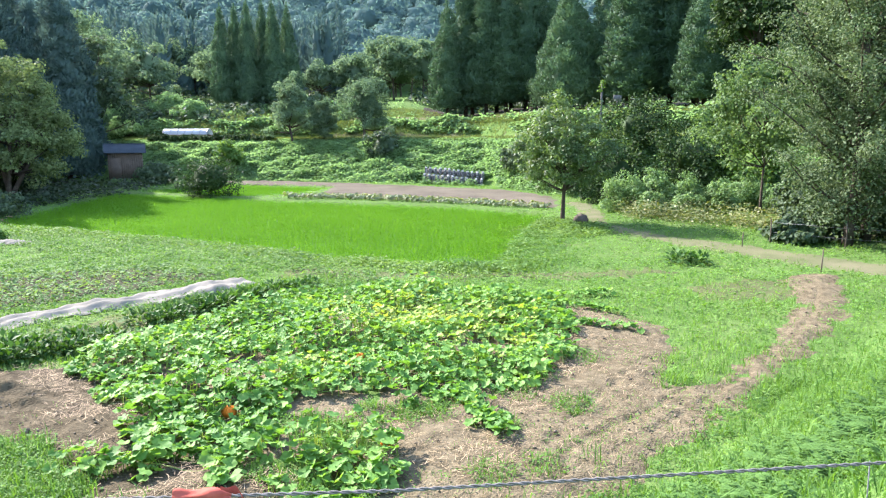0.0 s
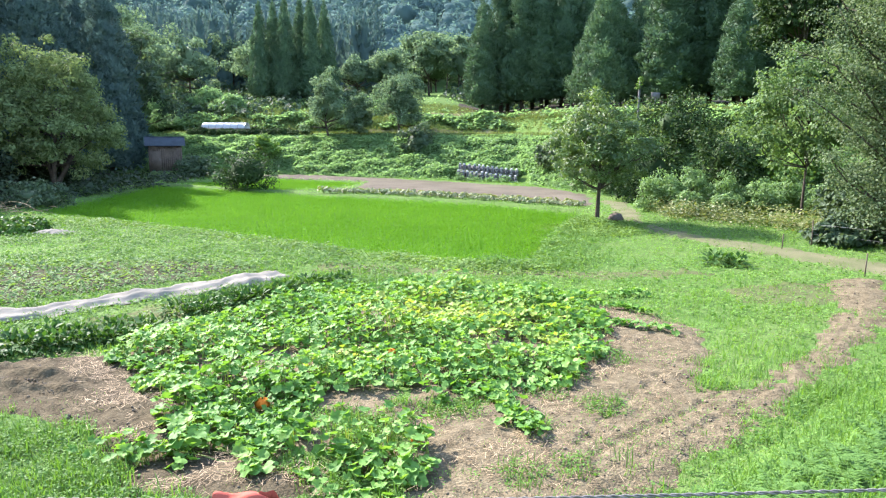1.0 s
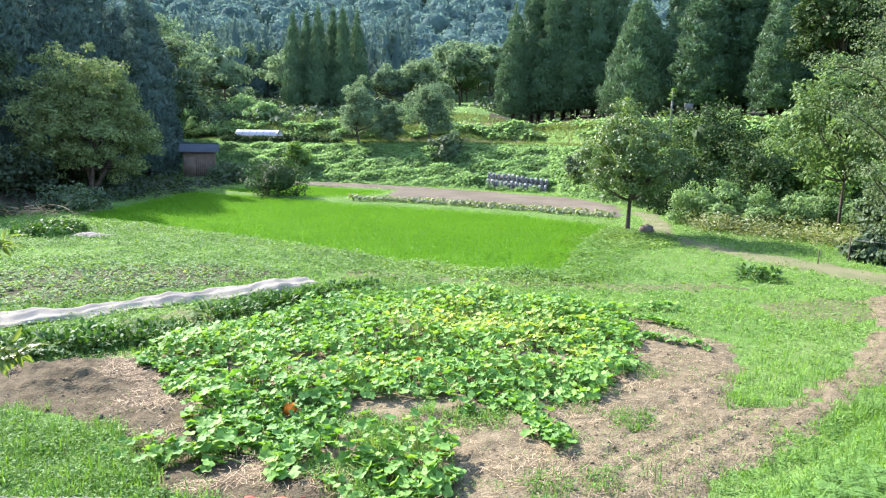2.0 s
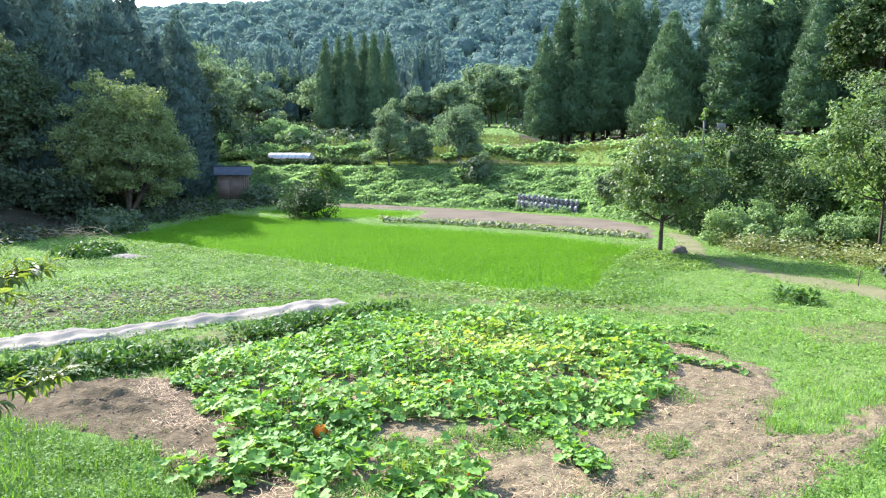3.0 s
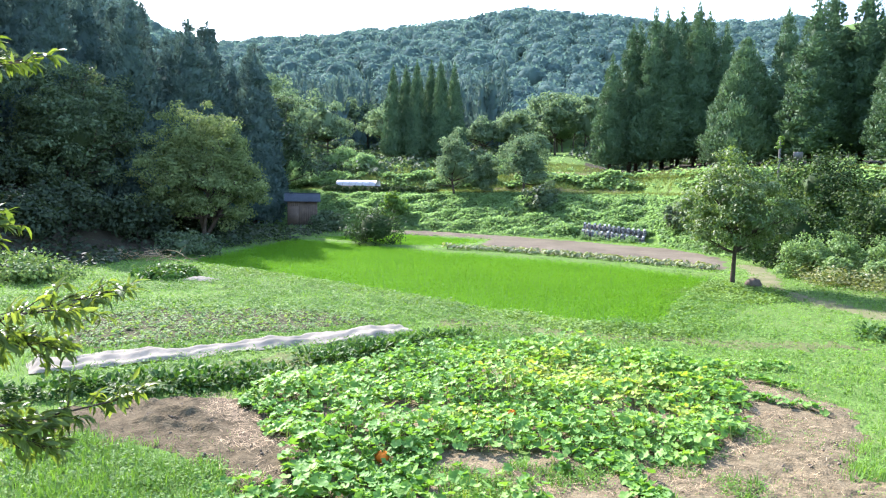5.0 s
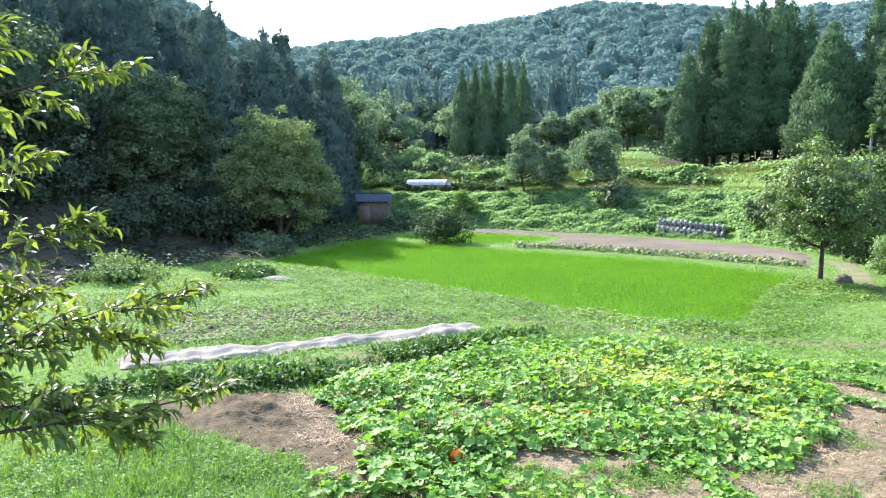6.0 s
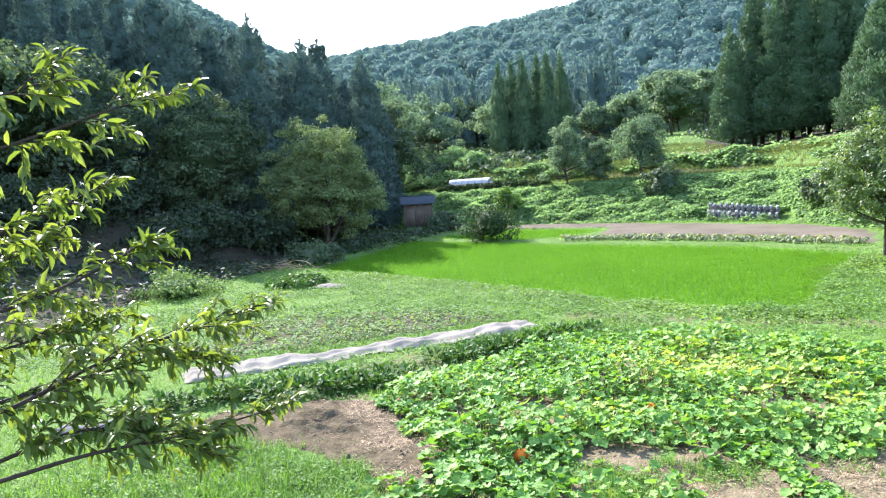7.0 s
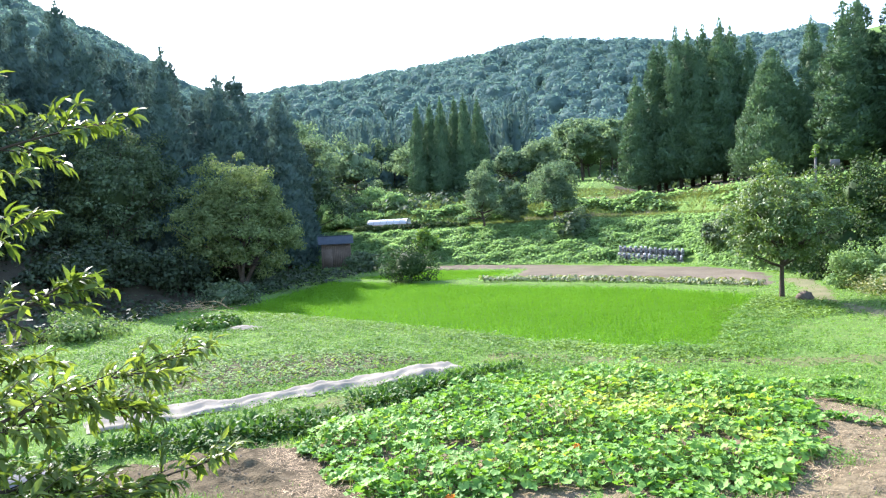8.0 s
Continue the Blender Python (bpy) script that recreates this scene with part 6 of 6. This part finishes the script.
g = Geo()
xs = np.linspace(0, 1.9, 60)
for yy in (0, 0.75):
    g.add(np.stack([xs, 0 * xs + yy, 0.02 * np.sin(xs * 60) + 0.10 + 0.05 * xs], 1))
for yy in (0, 0.75):
    g.add(np.stack([xs, 0 * xs + yy, 0.02 * np.sin(xs * 60) + 0.09 + 0.05 * xs], 1))
m = 60
g.f[4].append(np.array([[i, i + 1, m + i + 1, m + i] for i in range(m - 1)] + [[2 * m + i, 3 * m + i, 3 * m + i + 1, 2 * m + i + 1] for i in range(m - 1)] + [[i, 2 * m + i, 2 * m + i + 1, i + 1] for i in range(m - 1)]))
ob = tagged(piece("corrugated_sheet", g, M_GREY), "grey corrugated sheet lying in the grass", "metal sheet")
ob.matrix_basis = pose(-12.3, 8.7, 0.0, 0, 0, 20)


# ---- wire fence at the road with its red rag ----
def road_fence():
    t = thing("wire_fence", "twisted galvanised wire fence along the roadside", "fence")
    xs = np.linspace(-4.5, 5.0, 900)
    mid_y = np.interp(xs, [-4.5, -0.75, -0.08, 0.83, 5], [1.02, 1.09, 1.12, 1.21, 1.6])
    mid_z = np.interp(xs, [-4.5, -1.1, -0.75, 5], [3.2, 3.57, 3.589, 3.611])
    for s in range(2):
        g = Geo()
        ph = xs * 2 * np.pi / 0.045 + s * np.pi
        tube(g, np.stack([xs, mid_y + 0.0022 * np.cos(ph), mid_z + 0.0022 * np.sin(ph)], 1), np.full(900, 0.0019), 5)
        piece("wire", g, M_WIRE, t, smooth=True)
    for x in (-4.5, 5.0):
        g = Geo()
        y = float(np.interp(x, xs, mid_y))
        tube(g, [[x, y, 2.0], [x, y, 3.0], [x, y, 3.75]], [.035, .034, .03], 9)
        piece("post", g, M_STEEL, t, smooth=True)
    g = Geo()
    tube(g, [[0.80, 1.208, 3.6], [0.803, 1.21, 3.5], [0.806, 1.208, 3.2], [0.80, 1.21, 2.55]], [.0012] * 4, 5)
    piece("tie_wire", g, M_STEEL, t)
    # rag knotted round the wire
    r = thing("rag", "faded red cloth rag knotted round the wire", "rag", (-0.418, 1.1, 3.591))
    g = Geo()
    L = np.linspace(-0.05, 0.05, 26)
    a = np.linspace(0, 2 * np.pi, 15)[:-1]
    A, X = np.meshgrid(a, L)
    rad = 0.011 + 0.004 * np.sin(X * 90) + 0.003 * np.sin(3 * A + X * 60) - 0.006 * (X / 0.05) ** 4
    v = np.stack([X, np.cos(A) * rad * 1.1, np.sin(A) * rad + 0.003], -1)
    idx = np.arange(A.size).reshape(A.shape)
    g.add(v.reshape(-1, 3), np.stack([idx[:-1], np.roll(idx, -1, 1)[:-1], np.roll(idx, -1, 1)[1:], idx[1:]], -1).reshape(-1, 4))
    piece("wrap", g, M_RAG, r, smooth=True)
    g = Geo()
    U, Vv = np.meshgrid(np.linspace(0, 1, 9), np.linspace(-1, 1, 6), indexing="ij")
    v = np.stack([0.03 + 0.045 * U, 0.006 + 0.012 * np.sin(U * 4), 0.006 + Vv * 0.011 * (1 - 0.3 * U) - 0.012 * U + 0.004 * np.sin(U * 9 + Vv * 3)], -1)
    idx = np.arange(U.size).reshape(U.shape)
    g.add(v.reshape(-1, 3), np.stack([idx[:-1, :-1], idx[1:, :-1], idx[1:, 1:], idx[:-1, 1:]], -1).reshape(-1, 4))
    piece("loose_end", g, M_RAG, r, smooth=True)


road_fence()


# ---- peach tree beside the road ----
def peach():
    rng = np.random.default_rng(21)
    base = np.array([-4.9, 1.1, near_z(-4.9, 1.1)])
    t = thing("peach_tree", "young peach tree with long drooping glossy leaves", "tree")
    wood, crown = Geo(), Geo()
    fork = base + [0.5, 0.15, 0.75]
    tube(wood, bent(base - [0, 0, .3], fork, rng, 5, 0.03), [.10, .09, .08, .075, .07], 9)
    boughs = [  # way points from the fork to the tip
        [(-4.2, 1.6, 3.05), (-3.55, 1.95, 3.0), (-3.28, 2.47, 3.03), (-3.19, 3.02, 2.93), (-2.96, 3.74, 2.9)],
        [(-4.0, 1.6, 3.3), (-3.5, 2.2, 3.3), (-3.38, 2.7, 3.45), (-3.3, 3.3, 3.5), (-3.2, 3.8, 3.55)],
        [(-4.2, 1.5, 3.5), (-3.6, 2.1, 3.75), (-3.45, 2.5, 3.85), (-3.4, 2.9, 3.98), (-3.36, 3.02, 4.05)],
        [(-4.3, 1.4, 3.7), (-3.7, 1.9, 4.1), (-3.45, 2.4, 4.2), (-3.37, 2.83, 4.4)],
        [(-4.4, 1.3, 3.9), (-3.9, 1.8, 4.4), (-3.5, 2.4, 4.6), (-3.3, 2.8, 4.78), (-3.18, 3.15, 4.9)],
        [(-4.5, 1.3, 4.0), (-4.0, 1.8, 4.6), (-3.5, 2.4, 4.85), (-3.36, 2.6, 4.95)],
        [(-4.3, 1.9, 3.2), (-3.7, 2.6, 3.3), (-3.5, 3.1, 3.35), (-3.3, 3.6, 3.25)],
        [(-4.0, 2.2, 2.9), (-3.5, 2.6, 3.1), (-3.35, 2.9, 3.0), (-3.1, 3.15, 2.78)],
        [(-4.6, 1.6, 3.6), (-4.2, 2.4, 3.9), (-4.0, 3.0, 4.1)],
        [(-4.5, 1.8, 3.3), (-4.1, 2.6, 3.5), (-3.8, 3.2, 3.6)],
    ]
    P, A = [], []
    for b, way in enumerate(boughs):
        pts = np.array([fork, *way])
        s = np.linspace(0, len(pts) - 1, 22)
        line = np.stack([np.interp(s, np.arange(len(pts)), pts[:, k]) for k in range(3)], 1)
        line[1:-1] = (line[:-2] + 2 * line[1:-1] + line[2:]) / 4
        tube(wood, line, np.linspace(0.017, 0.004, 22) * (1.0 if b else 1.1), 6)
        for f in np.linspace(0.38, 1.0, 18):
            o = np.array([np.interp(f * 21, np.arange(22), line[:, k]) for k in range(3)])
            fwd = unit(line[min(int(f * 21) + 1, 21)] - line[max(int(f * 21) - 1, 0)])
            bare = b == 0 and f < 0.6
            if bare:
                continue
            for _ in range(1 if b in (2, 3, 4, 5) else 2):
                d = unit(fwd * 0.8 + rng.normal(0, 0.5, 3) + [0.05, 0.1, 0.12])
                L = rng.uniform(0.14, 0.36) * (1.0 if f < 0.9 else 0.6)
                q = np.linspace(0, 1, 5)[:, None]
                twig = o + d * L * q + np.array([0, 0, -0.10]) * L * q ** 2
                tube(wood, twig, np.linspace(0.004, 0.0015, 5), 4)
                m = int(8 + L * 42)
                u = rng.uniform(0.12, 1.0, m)
                P.append(np.stack([np.interp(u, q[:, 0], twig[:, k]) for k in range(3)], 1))
                side = rng.normal(0, 0.75, (m, 3))
                A.append(unit(d * 0.8 + side * 1.0 + [0, 0, -0.5]))
    P, A = np.concatenate(P), np.concatenate(A)
    up = unit(rng.normal(0, 0.5, P.shape) + [0, 0, 1.0])
    scatter(crown, LANCE, P, A, up, rng.uniform(0.055, 0.118, len(P)))
    piece("trunk", wood, rough_mat("peach_bark", [(.3, (.02, .015, .012)), (.7, (.055, .042, .032))], 14.0, 0.8, 60.0, 0.4, 0.004), t, smooth=True)
    piece("crown", crown, M_PEACH, t, "long narrow yellow-green leaves")


peach()


# ---- pumpkins ----
def pumpkin(at, size, seed, lean):
    t = thing("pumpkin", "ripe orange ribbed pumpkin lying among the leaves", "pumpkin", at, "pumpkins")
    th, ph = np.meshgrid(np.linspace(0.03, np.pi - 0.03, 14), np.arange(40) * 2 * np.pi / 40, indexing="ij")
    r = (0.5 - 0.045 * np.abs(np.cos(ph * 5)) ** 3) * (1 - 0.18 * np.exp(-(th / 0.4) ** 2) - 0.12 * np.exp(-((np.pi - th) / 0.4) ** 2))
    v = np.stack([np.sin(th) * np.cos(ph) * r, np.sin(th) * np.sin(ph) * r, np.cos(th) * r * 0.78 + 0.33], -1) * size
    idx = np.arange(th.size).reshape(th.shape)
    n = np.roll(idx, -1, 1)
    piece("body", Geo().add(v.reshape(-1, 3), np.stack([idx[:-1], idx[1:], n[1:], n[:-1]], -1).reshape(-1, 4)), M_PUMPKIN, t, smooth=True)
    g = Geo()
    tube(g, np.array([[0, 0, .62], [.02, 0, .74], [.08, .03, .82]]) * size, np.array([.07, .05, .055]) * size, 6)
    piece("stalk", g, M_STEM, t, "dry green stalk")
    t.rotation_euler[0] = lean
    return t


for k, (x, y, s) in enumerate([(-3.27, 9.9, 0.27), (-1.75, 11.9, 0.24), (-0.9, 13.5, 0.2), (-0.8, 8.95, 0.2), (-1.6, 12.6, 0.2), (0.2, 12.6, 0.19)]):
    pumpkin((x, y, float(fine_z(x, y)) + (0.05 if k in (0, 1, 2, 4, 5) else 0.0)), s * 0.88, k, 0.3 * math.sin(k * 2))


# ---- straw and clods on the soil ----
geo = Geo()
rng = np.random.default_rng(31)
for poly, n in ((SOIL_R_POLY, 60000), (SOIL_L_POLY, 30000), (SQUASH_POLY, 16000)):
    p = np.array(poly)
    x, y = rng.uniform(p[:, 0].min(), p[:, 0].max(), n), rng.uniform(p[:, 1].min(), p[:, 1].max(), n)
    near = np.exp(-((inside(SQUASH_POLY, x, y) + 0.35) / (0.42 if poly is SOIL_L_POLY else 0.9)) ** 2)
    keep = (inside(poly, x, y) > 0.05) & (rng.uniform(0, 1, n) < (0.004 if poly is SOIL_L_POLY else 0.015 + 0.085 * ss((5.0 - x) / 1.5)) + 0.9 * near * np.clip(wave(x * 1.9, y * 1.9, 40) * 1.6 + 0.45, 0.04, 1))
    x, y = x[keep], y[keep]
    m = len(x)
    a = rng.normal(0.7, 0.9, m) + 1.2 * wave(x * 1.1, y * 1.1, 44)
    scatter(geo, (np.array([[-.022, -.5, 0], [.022, -.5, 0], [.018, .5, 0.05], [-.018, .5, 0.05]]), [np.array([[0, 1, 2, 3]])]), np.stack([x, y, fine_z(x, y) + rng.uniform(0.075, 0.125, m)], 1),
            np.stack([np.cos(a), np.sin(a), rng.normal(0, 0.08, m)], 1), [[0, 0, 1]], rng.uniform(0.06, 0.17, m))
tagged(piece("straw", geo, M_STRAW), "scattered dry straw mulch on the soil", "straw", kind="stuff")
geo = Geo()
kind = Geo()
blob(kind, [0, 0, 0], (0.5, 0.42, 0.32), rng, 4, 6, 0.25)
kind = (np.concatenate(kind.v), [np.concatenate(kind.f[4])])
for poly, n in ((SOIL_R_POLY, 4200), (SOIL_L_POLY, 1500)):
    p = np.array(poly)
    x, y = rng.uniform(p[:, 0].min(), p[:, 0].max(), n), rng.uniform(p[:, 1].min(), p[:, 1].max(), n)
    if poly is SOIL_L_POLY:
        x = np.concatenate([x, rng.uniform(-8.8, -6.6, 500)])
        y = np.concatenate([y, 10.85 - 0.22 * (x[-500:] + 7.6) + rng.normal(0, 0.24, 500)])
    keep = inside(poly, x, y) > 0.1
    x, y = x[keep], y[keep]
    a = rng.uniform(0, 6.3, len(x))
    scatter(geo, kind, np.stack([x, y, fine_z(x, y) + 0.07], 1), np.stack([np.cos(a), np.sin(a), 0 * a], 1), [[0, 0, 1]], np.minimum(rng.exponential(0.014, len(x)), 0.06) + 0.01)
tagged(piece("soil_clods", geo, rough_mat("soil_clod", [(.3, (.11, .088, .063)), (.7, (.19, .155, .11))], 9.0, 1.0, 40.0, 0.15, 0.005)), "loose clods of dry soil", "soil", kind="stuff")


# ---- pumpkin patch: vines, single leaves and the mass of foliage ----
def pumpkin_patch():
    rng = np.random.default_rng(64)
    t = thing("pumpkin_patch", "sprawling pumpkin vines with large green leaves", "vegetable patch")
    p = np.array(SQUASH_POLY)
    n = 30000
    x, y = rng.uniform(p[:, 0].min() - 0.3, p[:, 0].max() + 0.3, n), rng.uniform(p[:, 1].min() - 0.3, p[:, 1].max() + 0.3, n)
    d = inside(SQUASH_POLY, x, y) + 0.25 * wave(x * 2, y * 2, 12)
    gap = wave(x * 0.9 + 1, y * 0.9, 33) + 0.5 * wave(x * 2.3, y * 2.3, 34)
    keep = (d > 0) & (gap > -0.62 + 0.3 * (y < 10.5)) & ((((x + 1.75) / 0.85) ** 2 + ((y - 9.8) / 0.85) ** 2 + 0.5 * wave(x * 3, y * 3, 15) > 1) | (rng.uniform(0, 1, n) < 0.12)) & ((((x + 1.0) / 0.75) ** 2 + ((y - 10.6) / 0.35) ** 2 > 1) | (rng.uniform(0, 1, n) < 0.15)) & (rng.uniform(0, 1, n) < 0.72)
    keep &= np.hypot(x + 3.22, y - 9.66) > 0.17  # open place before the largest fruit
    # trailing shoots that reach out over the soil
    sx, sy = [x[keep]], [y[keep]]
    for (ax, ay), (bx, by), m in (((2.5, 15.3), (4.2, 14.5), 90), ((2.7, 16.9), (4.3, 16.0), 90), ((2.6, 17.8), (4.5, 18.2), 90), ((0.3, 10.9), (0.5, 10.2), 40), ((0.5, 10.2), (0.8, 9.3), 50), ((-4.6, 8.6), (-5.2, 8.3), 14), ((-2.5, 7.9), (-1.0, 7.1), 40)):
        q = rng.uniform(0, 1, m)
        sx.append(ax + (bx - ax) * q + rng.normal(0, 0.09, m))
        sy.append(ay + (by - ay) * q + rng.normal(0, 0.09, m))
    x, y = np.concatenate(sx), np.concatenate(sy)
    n = len(x)
    mound = 0.28 + 0.24 * wave(x * 1.1, y * 1.1, 5) + 0.13 * wave(x * 2.9, y * 2.9, 6) + 0.22 * np.exp(-(((x + 2.0) / 1.1) ** 2 + ((y - 14.2) / 0.8) ** 2)) + 0.12 * np.exp(-(((x + 0.4) / 1.0) ** 2 + ((y - 18.3) / 0.6) ** 2))
    mound = mound * np.clip((inside(SQUASH_POLY, x, y) + 0.5) / 0.8, 0.35, 1)
    z = fine_z(x, y) + np.clip(mound, 0.05, 1) * rng.uniform(0.15, 1.2, n)
    z = np.maximum(z, fine_z(x, y) + rng.uniform(0.10, 0.2, n))
    size = rng.uniform(0.075, 0.19, n) * (1.1 - 0.1 * ss((y - 9) / 3))
    a = rng.uniform(0, 2 * np.pi, n)
    tilt = rng.normal(0, 0.45, (n, 2))
    up = unit(np.stack([tilt[:, 0] - 0.12, tilt[:, 1] + 0.08, np.ones(n)], 1))
    ahead = np.stack([np.cos(a), np.sin(a), rng.normal(-0.12, 0.2, n)], 1)
    place = np.stack([x, y, z], 1)
    kind = rng.integers(0, 4, n)
    near = np.argsort(np.hypot(x + 1.5, y - 7.0))[:300]
    rest = np.setdiff1d(np.arange(n), near)
    age = 1.3 * np.exp(-((x + 0.4) / 3.4) ** 2 - ((y - 15.2) / 3.4) ** 2) + 0.6 * wave(x * 1.0, y * 1.0, 71) + 0.3 * wave(x * 2.6, y * 2.6, 72) + rng.normal(0, 0.28, n)
    for old, m in ((False, M_SQUASH), (True, M_SQUASH_OLD)):
        mass = Geo()
        for k in range(4):
            s = rest[(kind[rest] == k) & ((age[rest] > 1.12) == old)]
            scatter(mass, SQUASH[k], place[s], ahead[s], up[s], size[s])
        tagged(piece("yellowing_leaves" if old else "leaf_mass", mass, m, t, "yellow-green older leaves" if old else ""), kind="stuff")
    vines = Geo()
    for i in range(0, n, 5):
        foot = np.array([x[i] + rng.normal(0, 0.05), y[i] + rng.normal(0, 0.05), float(fine_z(x[i], y[i])) - 0.01])
        w = place[i] - foot
        side = np.array([0.006, 0, 0])
        vines.add(np.array([foot - side, foot + side, foot + w * 0.98 + side, foot + w * 0.98 - side]), np.array([[0, 1, 2, 3]]))
    for k in range(46):
        j = rng.integers(0, n)
        a0 = rng.uniform(0, 6.3)
        s = np.linspace(0, rng.uniform(1.0, 2.6), 10)
        vx, vy = x[j] + s * math.cos(a0) + 0.08 * np.sin(s * 4), y[j] + s * math.sin(a0) + 0.08 * np.cos(s * 5)
        if (inside(SQUASH_POLY, vx, vy) < -0.3).any():
            continue
        tube(vines, np.stack([vx, vy, fine_z(vx, vy) + 0.05], 1), np.linspace(0.012, 0.006, 10), 5)
    piece("vines", vines, M_STEM, t, "pale green creeping stems")
    meshes = [Geo().add(tv, *tf).mesh("leaf", M_SQUASH) for tv, tf in SQUASH]
    for i in near:
        ob = new("leaf", meshes[kind[i]])
        A = unit(ahead[i])
        X = unit(np.cross(A, up[i]))
        Z = np.cross(X, A)
        ob.parent = t
        ob.matrix_basis = Matrix(((X[0], A[0], Z[0], place[i][0]), (X[1], A[1], Z[1], place[i][1]), (X[2], A[2], Z[2], place[i][2]), (0, 0, 0, 1))) @ Matrix.Scale(float(size[i]), 4)


pumpkin_patch()
